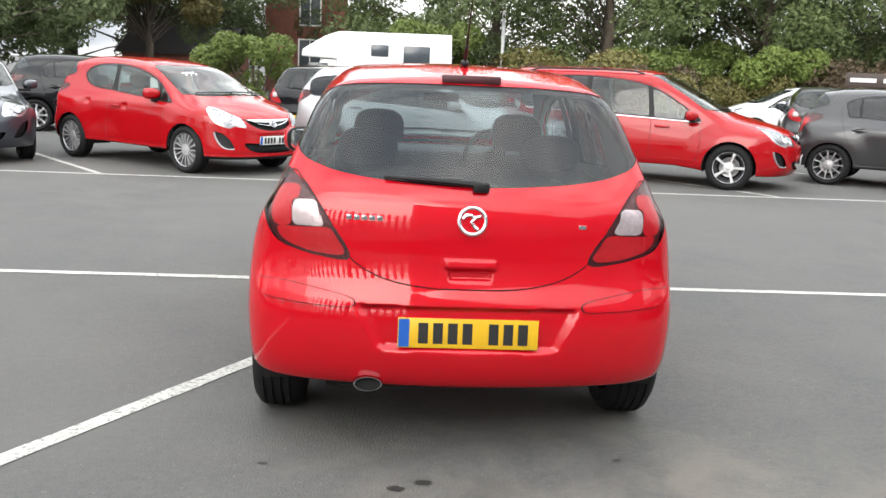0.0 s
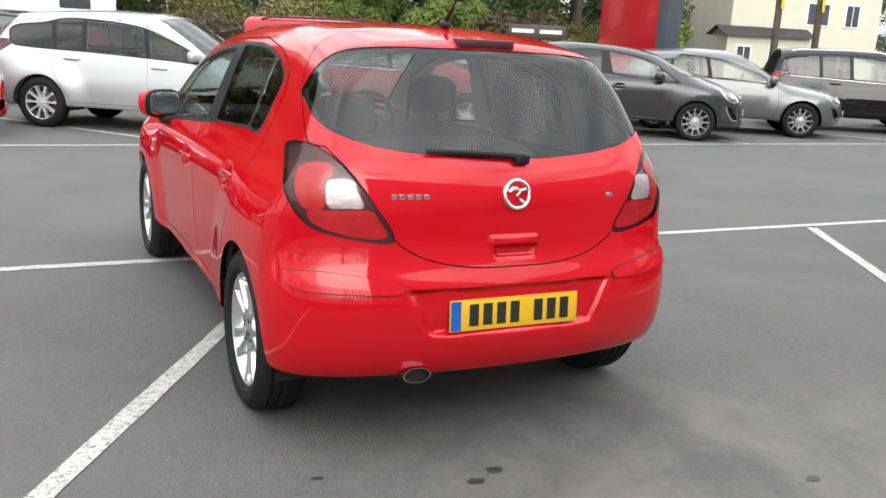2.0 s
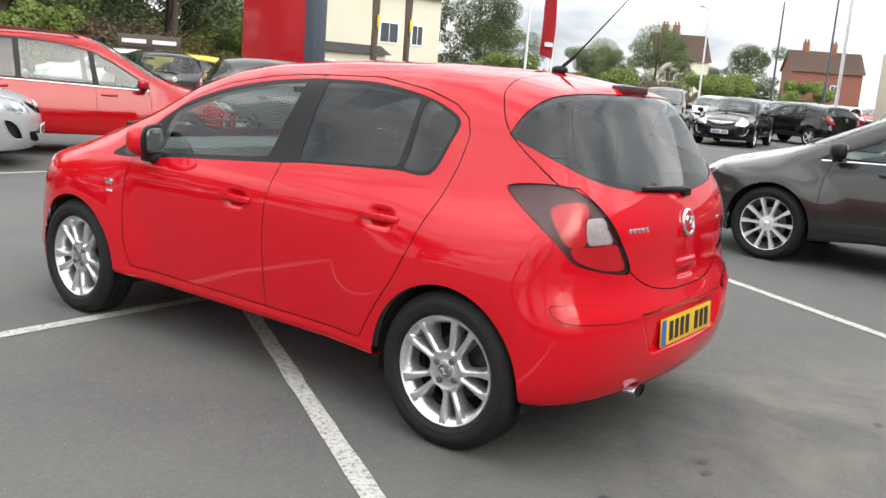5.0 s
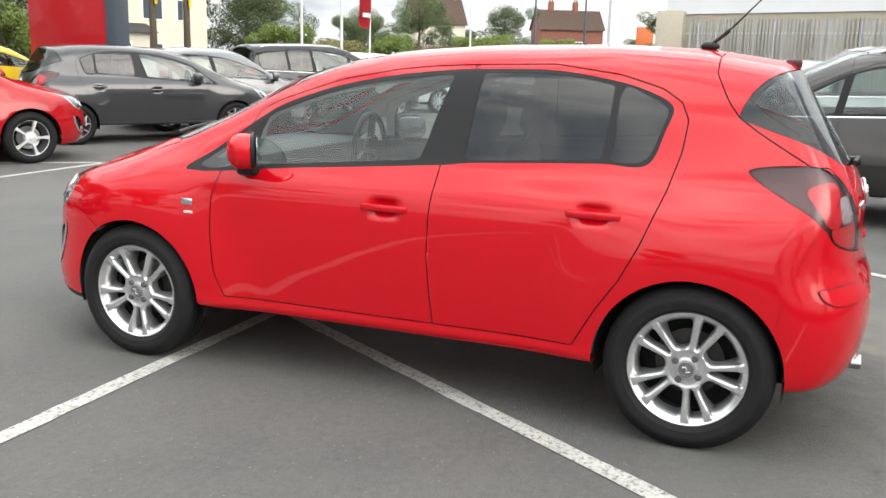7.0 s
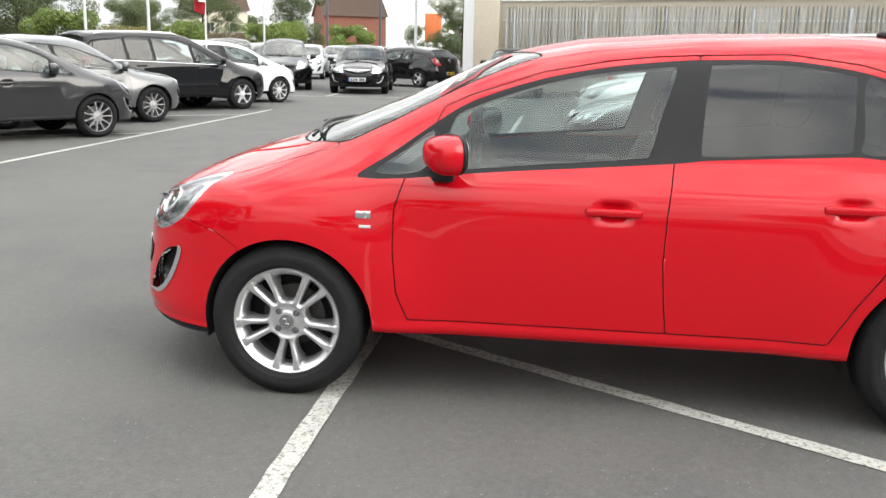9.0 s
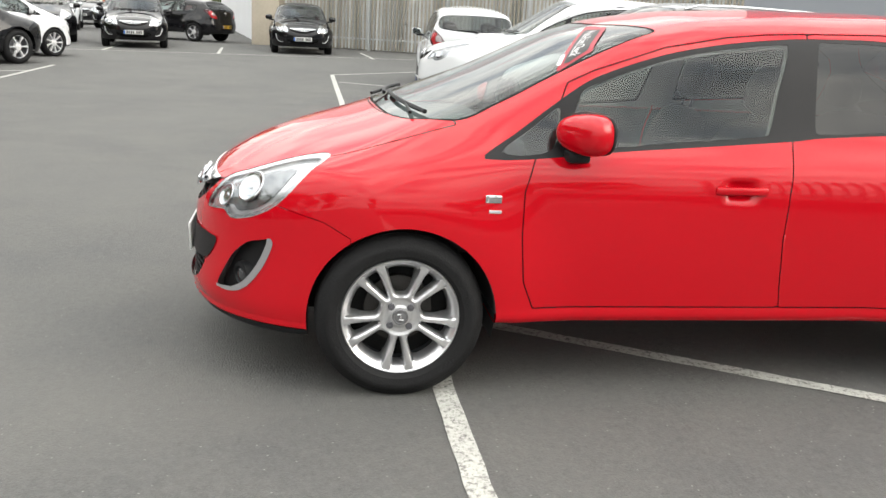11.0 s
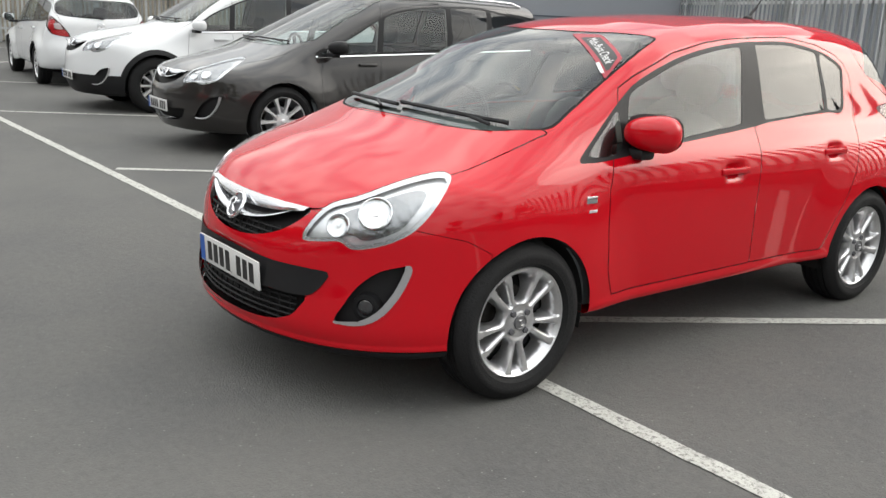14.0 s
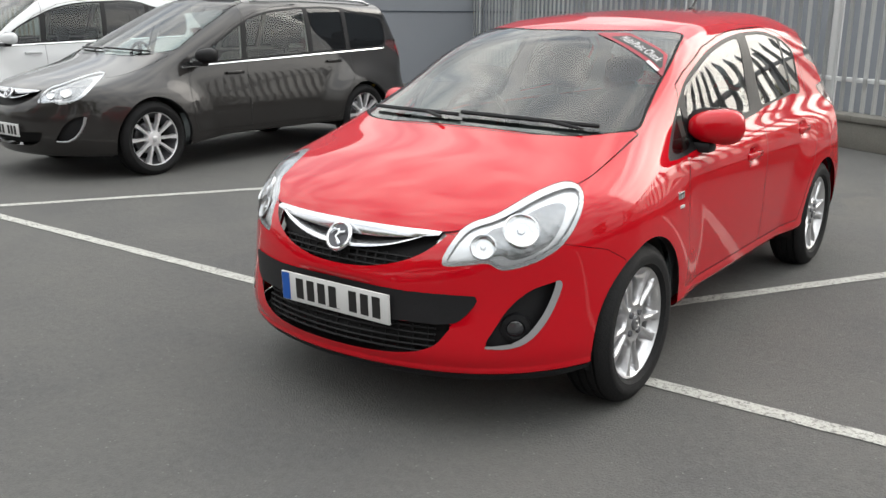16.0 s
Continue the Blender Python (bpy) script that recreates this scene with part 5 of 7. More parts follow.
        part("side_badge", box((min(x - side * 0.004, x + side * 0.004), 2.80, 0.706), (max(x - side * 0.004, x + side * 0.004), 2.845, 0.717), 0.001), SATIN, hero, "small silver side badge")
    # service sticker inside the top corner of the windscreen
    edge = (-.175, 2.345, -.325, 2.305, -.571, 2.435, -.615, 2.583)
    field = (-.262, 2.375, -.345, 2.335, -.557, 2.448, -.598, 2.552)
    flat = lambda poly: (lambda v: np.maximum(poly_sdf(v[:, 0], v[:, 1], poly), 1.0 - v[:, 2]))
    st = hero_shell.patch("sticker", flat(edge), STICKER_RED, -0.002, "red and black service sticker", sides=False)[0]
    hero_shell.patch("sticker_field", flat(field), INK, -0.0035, "", sides=False, parent=st)
    lay_words("Multi-Point Check", 0.058, (-.315, 2.385), (-.875, .485), 0.272, st)
    o = part("lettering_bar", box((0, 0, 0), (0.075, 0.016, 0.0005)), WHITE_INK, st)
    lay(o.data, (-.515, 2.535), (-.875, .485), 1.0)


def lay(me, at, u, k):
    """Lays a flat mesh on the windscreen, its x along u."""
    p = np.array([v.co for v in me.vertices], float)
    q = np.stack([at[0] + u[0] * p[:, 0] * k - u[1] * p[:, 1], at[1] + u[1] * p[:, 0] * k + u[0] * p[:, 1], np.full(len(p), 1.28)], 1)
    for _ in range(12):
        q[:, 2] -= HERO.field(q) * 0.8
    q = q + HERO.normals(q) * 0.0052
    me.vertices.foreach_set("co", q.astype(np.float32).ravel())
    me.update()


def lay_words(text, size, at, u, width, parent):
    o = words(text, size, Matrix.Identity(4), WHITE_INK, parent)
    xs = [v.co.x for v in o.data.vertices]
    lay(o.data, at, u, width / (max(xs) - min(xs)))


hero_details()
hero.location.x = 0.020

# ---------------------------------------------------------------- other cars
def place(root, local, world, heading):
    """Stands a car so that its local point lies at world and its nose points along heading (degrees from +x)."""
    root.matrix_world = Matrix.Translation((world[0], world[1], 0)) @ pose(0, 0, 0, 0, 0, heading - 90) @ Matrix.Translation((-local[0], -local[1], 0))
    return root


def pillar_glass(dlo, a, b, half):
    """The window between two leaning pillars, each (y at the belt, y at the roof, belt z, roof z)."""
    reg = side_region(rounded(dlo, 5))

    def at(p, z):
        return p[0] + (p[1] - p[0]) * (z - p[2]) / (p[3] - p[2])
    return lambda v: np.maximum(np.maximum(reg(v) + 0.018, at(a, v[:, 2]) + half - v[:, 1]), v[:, 1] - at(b, v[:, 2]) + half)


def car_shape(L, H, wb, fo, W, belt0, belt1, screen_base, screen_top, cowl, nose, rear_base, roof_end, rear_h, dlo_rear, pillars, head_z=0.75, tail_z=0.92,
              tyre=0.315, tail_tall=1.0, three=False, bulge=0.05):
    """A body and its outlines from a few sizes: lengths along y are from the nose."""
    yb, wt, hf = L - screen_base, L - screen_top, L - fo
    hr = hf - wb
    top = (-1, rear_h - 0.02, roof_end, rear_h, roof_end + 0.5, rear_h + 0.4 * (H - rear_h) + 0.01, wt - 0.9, H, wt - 0.25, H - 0.015, wt, H - 0.065, yb, cowl, yb + 0.12, cowl - 0.04,
           L - 0.35, nose + 0.10, L - 0.16, nose + 0.02, L - 0.05, nose - 0.1, L + 0.3, nose - 0.4)
    front = (0, L - 0.25, 0.22, L - 0.12, 0.32, L - 0.05, 0.42, L - 0.03, 0.55, L - 0.03, nose, L - 0.06, nose + 0.1, L - 0.11, 1.1, L - 0.25, 2, L - 0.6)
    rear = (0, 0.25, 0.24, 0.13, 0.34, 0.05, 0.48, 0.015, 0.62, 0.015, 0.68, 0.04, 0.76, 0.06, rear_base - 0.08, 0.075, rear_base, 0.11, rear_h - 0.07, roof_end - 0.06, rear_h, roof_end - 0.02, 2.2, roof_end + 0.05)
    k = W / 0.868
    g = (H - 0.97) / (1.497 - 0.97)
    zz = lambda z: z if z < 0.74 else 0.74 + (z - 0.74) * (belt1 - 0.74) / (0.99 - 0.74) if z < 0.99 else belt1 + (z - 0.99) * (H - belt1) / (1.497 - 0.99)
    width = []
    for z, w in ((0, .74), (.20, .765), (.28, .795), (.36, .81), (.5, .822), (.62, .818), (.74, .80), (.84, .782), (.90, .765), (.97, .745), (1.1, .712), (1.25, .667), (1.4, .605), (1.5, .55), (2.2, .3)):
        width += [zz(z), w * k]
    body = Body(top, front, rear, tuple(width), L, (hr, hf), arch=tyre + 0.022, hub_z=tyre - 0.01, flare=bulge, nose=(0.42, 0.42), tail=(0.12, 0.6), soft=0.04)
    tip = yb - 0.30
    dlo = (tip, belt0, wt + 0.40, belt0 + (H - 0.33 - belt0) * 0.5, wt + 0.02, H - 0.30, wt - 0.22, H - 0.215, wt - 0.5, H - 0.165, wt - 0.9, H - 0.135, (wt + dlo_rear) / 2 - 0.3, H - 0.13,
           dlo_rear + 0.45, rear_h - 0.125, dlo_rear + 0.12, rear_h - 0.165, dlo_rear, rear_h - 0.23, dlo_rear + 0.03, belt1 + 0.06, dlo_rear + 0.12, belt1, (tip + dlo_rear) / 2, (belt0 + belt1) / 2 + 0.005, tip - 0.3, belt0 + 0.005)
    ps = [(dlo_rear - 1, dlo_rear - 1, belt1, H)] + [(a, b, belt1, H - 0.15) for a, b in pillars] + [(L, L, belt1, H)]
    glass_list = [(pillar_glass(dlo, ps[i], ps[i + 1], 0.035 if i not in (0,) else 0.03), i < len(ps) - 3) for i in range(len(ps) - 1)]
    sx = lambda y: yb + (y - 3.2) * (yb - wt) / (3.2 - 2.318)
    bx = lambda y: L - 0.128 + (y - 3.872) * (L - 0.128 - yb) / (3.872 - 3.2)
    scr, bon = list(HERO_SPEC["windscreen"]), list(HERO_SPEC["bonnet"])
    scr = [v * k if i % 2 == 0 else sx(v) for i, v in enumerate(scr)]
    bon = [v * k if i % 2 == 0 else (bx(v) if v > 3.2 else yb + v - 3.2) for i, v in enumerate(bon)]
    rw = [v * k if i % 2 == 0 else rear_base + (v - 1.026) * (rear_h - 0.09 - rear_base) / (1.395 - 1.026) for i, v in enumerate(HERO_SPEC["rear_window"])]
    up = lambda poly, dz, s=1.0, c=0.92: tuple(v if i % 2 == 0 else c + (v - c) * s + dz for i, v in enumerate(poly))
    yB = pillars[-1] if not three else pillars[-1]
    b_lo, b_hi = yB
    yF = hf - 0.43
    zb = (belt0 + belt1) / 2
    fd = (yF - 0.05, .345, yF, .45, yF + 0.01, .65, yF, .80, yF - 0.04, belt0 - 0.01, wt + 0.10, H - 0.315, wt - 0.22, H - 0.185, wt - 0.5, H - 0.138, wt - 0.9, H - 0.108, b_hi, H - 0.104, b_lo, zb, b_lo + 0.01, .62, b_lo, .345)
    doors = [("front_door", fd)]
    if not three:
        q = pillars[0][0] if len(pillars) > 2 else dlo_rear
        q = max(dlo_rear - 0.05, q - 0.02)
        doors.append(("rear_door", (b_lo, .345, b_lo + 0.01, .62, b_lo, zb, b_hi, H - 0.104, q + 0.5, rear_h - 0.09, q + 0.12, rear_h - 0.115, q, rear_h - 0.2, q + 0.02, belt1 - 0.03, hr + 0.16, .76, hr + 0.28, .60, hr + 0.38, .44, hr + 0.42, .345)))
    spec = dict(arch_c=(hr, hf), arch_r=(tyre + 0.042, tyre + 0.048), dlo=dlo, glass=glass_list, windscreen=scr, screen_low=belt0 - 0.02, screen_top=wt, roof=H,
                rear_window=rw, rear_most=roof_end + 0.4, head=up(HEAD, head_z - 0.75, 1.0, 0.75), tail=up(TAIL, tail_z - 0.92, tail_tall), bulbs=((0.585 * k, L - 0.42, head_z - 0.03, 0.055), (0.49 * k, L - 0.31, head_z - 0.055, 0.042)),
                tail_cells=[(up(c, tail_z - 0.92, tail_tall), m, n) for c, m, n in HERO_SPEC["tail_cells"]],
                front_holes=[(n, up(c, (nose - 0.73) if n == "upper_grille" else 0.0), l, m, d) for n, c, l, m, d in HERO_SPEC["front_holes"]],
                fog=HERO_SPEC["fog"], doors=doors, bonnet=bon, tailgate=(-.5, .64, .38, .65, .50, .70, .55, .85, .60, rear_base - 0.02, .64 * k, rear_base + 0.12, .60 * k, rear_h - 0.15, .5 * k, rear_h + 0.3, -.5, rear_h + 0.3),
                cabin_end=yb - 0.1, belt=zb, cabin=(wt - 0.42, wt - 1.28), dash=yb - 0.48, track=0.742 * k, tyre=tyre, rim=0.215,
                mirror=(0.90 * k, yF - 0.12, zb + 0.04), mirror_size=0.9, handles=[((b_lo + 0.17), zb - 0.135)] + ([] if three else [(hr + 0.42, belt1 - 0.125)]), plates=(0.52, 0.44), badges=(rear_base - 0.11, nose - 0.045),
                wiper=(yb - 0.03, cowl), rear_wiper=(0.10, rear_base + 0.02))
    return body, spec


def corsa_three():
    s = dict(HERO_SPEC)
    s["glass"] = (HERO_SPEC["glass"][0], ((2.50, 1.125, 2.44, 1.165, 2.17, 1.265, 1.92, 1.322, 1.60, 1.352, 1.572, 1.345, 1.60, 1.17, 1.64, 1.01, 1.66, 1.0, 2.15, .967, 2.52, .935, 2.54, .945), False),
                  ((1.47, 1.355, 1.20, 1.355, 1.0, 1.325, .88, 1.275, .84, 1.22, .90, 1.14, 1.05, 1.07, 1.30, 1.03, 1.50, 1.014), False))
    s["dlo"] = (2.865, .893, 2.74, .985, 2.50, 1.155, 2.40, 1.205, 2.17, 1.288, 1.92, 1.342, 1.665, 1.373, 1.53, 1.38, 1.26, 1.378, 1.02, 1.347, .88, 1.30, .81, 1.22, .88, 1.12, 1.05, 1.045, 1.3, 1.012, 1.55, 1.0, 1.67, .985, 2.3, .935)
    s["doors"] = (("front_door", (2.655, .345, 2.70, .45, 2.716, .62, 2.714, .78, 2.68, .89, 2.60, 1.04, 2.545, 1.165, 2.44, 1.215, 2.17, 1.315, 1.92, 1.367, 1.75, 1.387, 1.50, 1.397, 1.53, 1.0, 1.50, .7, 1.45, .345)),)
    s["glass"] = (s["glass"][0],) + tuple((ease(p), t) for p, t in s["glass"][1:])
    s["dlo"] = ease(s["dlo"])
    s["doors"] = tuple((n, ease(p)) for n, p in s["doors"])
    s["handles"] = ((1.70, .80),)
    return s


PALE = 0.030
# the row across the lane, noses towards it
far_dir = -35.0
red_three, _ = build_car("red_hatchback_three_door", HERO, corsa_three(), RED_B, PALE, "red three-door hatchback parked across the lane", (16, False))
front_dress(red_three, HERO)
place(red_three, (0.742, HERO.hubs[1]), (-2.863, 8.929), -38.3)

mpv_body, mpv_spec = car_shape(4.47, 1.62, 2.70, 0.92, 0.90, 0.92, 1.00, 1.05, 1.98, 1.06, 0.78, 1.06, 0.28, 1.59, 0.42, ((1.15, 1.12), (1.50, 1.46), (2.42, 2.34)), 0.76, 1.0, 0.318, 1.2)
red_mpv, _ = build_car("red_people_carrier", mpv_body, mpv_spec, RED_B, PALE, "red people carrier with silver trim strip", (5, False))
front_dress(red_mpv, mpv_body, 0.05)
place(red_mpv, (mpv_spec["track"], mpv_body.hubs[1]), (4.483, 9.168), -27)

est_body, est_spec = car_shape(4.52, 1.535, 2.685, 0.95, 0.905, 0.93, 1.02, 1.22, 2.02, 1.0, 0.76, 1.08, 0.42, 1.46, 0.38, ((1.05, 0.98), (1.46, 1.42), (2.33, 2.25)), 0.76, 0.96, 0.325)
silver_estate, _ = build_car("silver_estate_car", est_body, est_spec, SILVER, PALE, "silver estate car with alloy wheels", (10, False))
front_dress(silver_estate, est_body, 0.03)
place(silver_estate, (est_spec["track"], est_body.hubs[1]), (1.151, 8.885), -34)

small = dict(HERO_SPEC)
grey_hatch, _ = build_car("dark_grey_hatchback", HERO, small, DARK_GREY, PALE, "dark grey five-door hatchback with multi-spoke wheels", (11, False))
front_dress(grey_hatch, HERO)
place(grey_hatch, (0.742, HERO.hubs[1]), (8.542, 8.931), far_dir)

golf_body, golf_spec = car_shape(4.20, 1.48, 2.578, 0.87, 0.875, 0.92, 0.98, 1.20, 1.95, 0.99, 0.74, 1.04, 0.46, 1.41, 0.62, ((1.02, 1.0), (1.70, 1.62)), 0.72, 0.95, 0.315)
silver_hatch, _ = build_car("grey_silver_hatchback", golf_body, golf_spec, MID_GREY, PALE, "silver-grey hatchback with multi-spoke wheels", (11, False))
place(silver_hatch, (golf_spec["track"], golf_body.hubs[1]), (11.32, 9.36), far_dir)

tour_body, tour_spec = car_shape(4.66, 1.63, 2.76, 0.96, 0.92, 0.96, 1.06, 1.02, 2.12, 1.06, 0.78, 1.10, 0.34, 1.58, 0.40, ((1.08, 1.04), (1.66, 1.62), (2.56, 2.48)), 0.80, 1.0, 0.335)
black_mpv, _ = build_car("black_people_carrier", tour_body, tour_spec, BLACK, PALE, "black people carrier with roof rails and alloy wheels", (6, False))
place(black_mpv, (tour_spec["track"], tour_body.hubs[1]), (15.28, 9.14), far_dir)

white_hatch, _ = build_car("white_hatchback", HERO, small, WHITE, PALE, "white hatchback between black cars", (9, False))
place(white_hatch, (0.742, HERO.hubs[1]), (17.99, 9.16), far_dir)

# the row beside the red hatchback
tour_spec = dict(tour_spec, mirror_paint=TRIM, rim=0.238)
tourer, _ = build_car("dark_people_carrier", tour_body, tour_spec, BROWN_GREY, 0.022, "dark brown-grey people carrier with chrome window strip", (10, False))
front_dress(tourer, tour_body, 0.05)
place(tourer, (-tour_spec["track"], tour_body.hubs[1]), (4.87, 1.18), 88)

suv_body, suv_spec = car_shape(4.60, 1.70, 2.707, 0.92, 0.925, 1.05, 1.12, 1.22, 2.02, 1.15, 0.88, 1.15, 0.42, 1.62, 0.50, ((1.15, 1.08), (1.80, 1.74), (2.62, 2.56)), 0.88, 1.08, 0.355)
white_suv, suv_shell = build_car("white_off_roader", suv_body, suv_spec, WHITE, 0.026, "white off-road car with black lower bumper", (10, False))
front_dress(white_suv, suv_body, 0.15)
suv_shell.patch("bumper_cladding", lambda v: np.maximum(v[:, 2] - 0.47, suv_body.hubs[1] + 0.44 - v[:, 1]), TRIM, -0.004, "black lower bumper", sides=False)
for hub in suv_body.hubs:
    lip = lambda v: np.maximum(np.maximum(np.hypot(v[:, 1] - hub, v[:, 2] - suv_body.hub_z) - 0.462, 0.400 - np.hypot(v[:, 1] - hub, v[:, 2] - suv_body.hub_z)), 0.5 - np.abs(v[:, 0]))
    suv_shell.patch("arch_cladding", lip, TRIM, -0.006, "black wheel arch cladding")
place(white_suv, (-suv_spec["track"], suv_body.hubs[1]), (8.5, 1.06), 87)

white_estate, _ = build_car("white_estate_car", est_body, est_spec, WHITE, PALE, "white estate car seen from its tailgate", (10, False))
place(white_estate, (0, 0), (11.9, 0.62), -5)

coupe_body, coupe_spec = car_shape(4.46, 1.48, 2.695, 0.95, 0.92, 0.93, 1.02, 1.22, 2.02, 1.0, 0.74, 1.08, 0.52, 1.38, 0.75, ((1.25, 1.2), (1.75, 1.65)), 0.75, 0.96, 0.325)
black_coupe, _ = build_car("black_hatchback", coupe_body, coupe_spec, BLACK, PALE, "black hatchback facing the lane", (5, False))
front_dress(black_coupe, coupe_body, 0.01)
place(black_coupe, (0, 4.46), (22.8, 8.25), 188)
black_coupe2 = copy_thing(black_coupe, Matrix())
place(black_coupe2, (0, 4.46), (23.3, 3.62), 183)
tagged(black_coupe2, "black hatchback facing the lane before a fence")

black_small = copy_thing(black_coupe, Matrix())
tagged(black_small, "black hatchback seen from its side")
place(black_small, (0, 2.2), (30.5, 8.2), 62)
black_mpv2 = copy_thing(black_mpv, Matrix())
tagged(black_mpv2, "black people carrier parked nose to the lane")
place(black_mpv2, (0, 4.6), (24.0, 10.9), 196)

# cars behind the far row
dark_hatch, _ = build_car("black_five_door_hatchback", HERO, small, BLACK, PALE, "black five-door hatchback parked in a back row", (9, False))
place(dark_hatch, (0.742, HERO.hubs[0]), (-7.0, 14.8), 14)
b2 = copy_thing(dark_hatch, Matrix()); tagged(b2, "black hatchback showing its tailgate in a back row")
place(b2, (0, 0), (-1.85, 13.6), 70)
w2 = copy_thing(white_hatch, Matrix()); tagged(w2, "white hatchback in a back row")
place(w2, (0, 2), (-8.0, 22.6), -8)
w3 = copy_thing(white_hatch, Matrix()); tagged(w3, "white hatchback under the trees")
place(w3, (0, 2), (10.5, 20.5), 168)
blue_hatch, _ = build_car("blue_grey_hatchback", coupe_body, coupe_spec, BLUE_GREY, PALE, "dark blue-grey hatchback with its nose to the lane", (9, False))
place(blue_hatch, (-coupe_spec["track"], coupe_body.hubs[1]), (-5.35, 9.95), -62)
r2 = copy_thing(red_three, Matrix()); tagged(r2, "red three-door hatchback in a back row")
place(r2, (0, 2), (-0.6, 21.8), 170)
g2 = copy_thing(grey_hatch, Matrix()); tagged(g2, "dark grey hatchback in a back row")
place(g2, (0, 0), (8.6, 14.8), 68)
yellow, _ = build_car("yellow_hatchback", coupe_body, coupe_spec, YELLOW_CAR, PALE, "yellow hatchback in a back row", (5, False))
place(yellow, (0, 2.2), (12.3, 18.3), -20)
for src, x, y, a in ((white_hatch, 36, 13.5, 190), (black_coupe, 40, 11.5, 170), (grey_hatch, 44, 14.2, 185), (white_hatch, 47, 11.0, 10), (silver_hatch, 52, 13.0, 180), (black_coupe, 56, 16.0, 200),
                     (white_hatch, 33, 17.0, 250), (silver_hatch, 38, 18.5, 240), (black_mpv, 29, 14.5, 215), (red_three, 61, 12, 190), (white_hatch, 66, 15, 170), (grey_hatch, 27.5, 12.5, 205)):
    c = copy_thing(src, Matrix())
    place(c, (0, 2), (x, y), a)
    tagged(c, group="cars in the far rows")


def mpv_trim(root, body, spec, rails=True, metal=None):
    """Bright strip under the windows and rails on the roof."""
    L = body.length
    d = spec["dlo"]
    for side in (-1, 1):
        pts = []
        y0, y1 = d[0] - 0.02, d[18] + 0.1
        for i in range(14):
            y = y0 + (y1 - y0) * i / 13
            z0, z1 = d[1], d[23]
            z = z0 + (z1 - z0) * i / 13 - 0.014
            pts.append((on_side(body, y, z, side) + side * 0.001, y, z))
        part("window_strip", tube(pts, 0.010, 6), CHROME, root, "bright strip under the windows")
        if rails:
            pts = []
            for i in range(14):
                y = spec["screen_top"] - 0.25 - (spec["screen_top"] - 0.75) * i / 13
                p = body.snap(np.array([[side * 0.60, y, spec["roof"]]]), 6)[0]
                pts.append((p[0], p[1], p[2] + (0.035 if 0 < i < 13 else 0.005)))
            part("roof_rail", tube(pts, 0.013, 6), metal or SATIN, root, "silver roof rail")


def windscreen_marks():
    """Price figures on the red three-door car's screen and a paper in its side window."""
    p = HERO.snap(np.array([[0.36, 2.62, 1.26]]), 6)
    n = HERO.normals(p)[0]
    up = np.array([0, -0.84, 0.54]); ax = np.cross(up, n); ax /= np.linalg.norm(ax); ay = np.cross(n, ax)
    m = Matrix(((ax[0], ay[0], n[0], 0), (ax[1], ay[1], n[1], 0), (ax[2], ay[2], n[2], 0), (0, 0, 0, 1)))
    m = Matrix.Translation(Vector(p[0]) + Vector(n) * 0.004) @ m
    o = words("995", 0.15, m, WHITE_INK, red_three)
    tagged(o, "white price figures")
    x = on_side(HERO, 2.28, 1.10, 1)
    part("paper", box((x - 0.09, 2.20, 0.98), (x - 0.086, 2.36, 1.20), 0, None), WHITE_INK, red_three, "white paper in the window")


windscreen_marks()
mpv_trim(tourer, tour_body, tour_spec)
mpv_trim(red_mpv, mpv_body, mpv_spec, True, TRIM)
mpv_trim(black_mpv, tour_body, tour_spec)
mpv_trim(white_suv, suv_body, suv_spec)

# ---------------------------------------------------------------- fence, buildings, trees
GALV = mat("galvanised_steel", (0.56, 0.57, 0.57), 0.5, 0.2, 0.18, 3.0, 0.1, 60, island=True)
CONCRETE = mat("stained_concrete", (0.125, 0.12, 0.105), 0.9, 0.0, 0.25, 2.5, 0.5, 40)
GREY_CLAD = mat("grey_cladding", (0.26, 0.275, 0.30), 0.5, 0.2, 0.06, 0.8)
PALE_CLAD = mat("pale_cladding", (0.70, 0.71, 0.72), 0.5, 0.1, 0.06, 0.8)
TAN_BRICK = mat("buff_brick", (0.40, 0.355, 0.285), 0.9, 0.0, 0.22, 3.0, 0.4, 30, fine=12, island=True)
RED_BRICK = mat("red_brick", (0.20, 0.08, 0.055), 0.9, 0.0, 0.22, 3.0, 0.4, 30, fine=12)
CREAM = mat("cream_render", (0.56, 0.53, 0.43), 0.9, 0.0, 0.06, 1.0)
SLATE = mat("grey_roof_slate", (0.09, 0.083, 0.083), 0.8, 0.0, 0.2, 4, 0.5, 20)
BROWN_ROOF = mat("brown_roof_tile", (0.13, 0.085, 0.065), 0.85, 0.0, 0.25, 4, 0.5, 20)
WINDOW = mat("dark_window_pane", (0.05, 0.06, 0.07), 0.08, 0.0, 0.2, 2)
WHITE_PAINT = mat("white_window_frame", (0.80, 0.80, 0.78), 0.5, 0.0, 0.05)
TOTEM_RED = mat("red_sign_panel", (0.34, 0.005, 0.010), 0.30, 0.0, 0.05, 1.0, coat=0.5)
TOTEM_GREY = mat("slate_grey_sign_edge", (0.065, 0.078, 0.098), 0.4, 0.2, 0.05)
WOOD_POLE = mat("weathered_wood_pole", (0.09, 0.07, 0.05), 0.9, 0.0, 0.3, 6, 0.6, 40)
YELLOW_TAG = mat("yellow_tag", (0.55, 0.43, 0.014), 0.5)
ORANGE = mat("orange_sign", (0.55, 0.14, 0.04), 0.5)
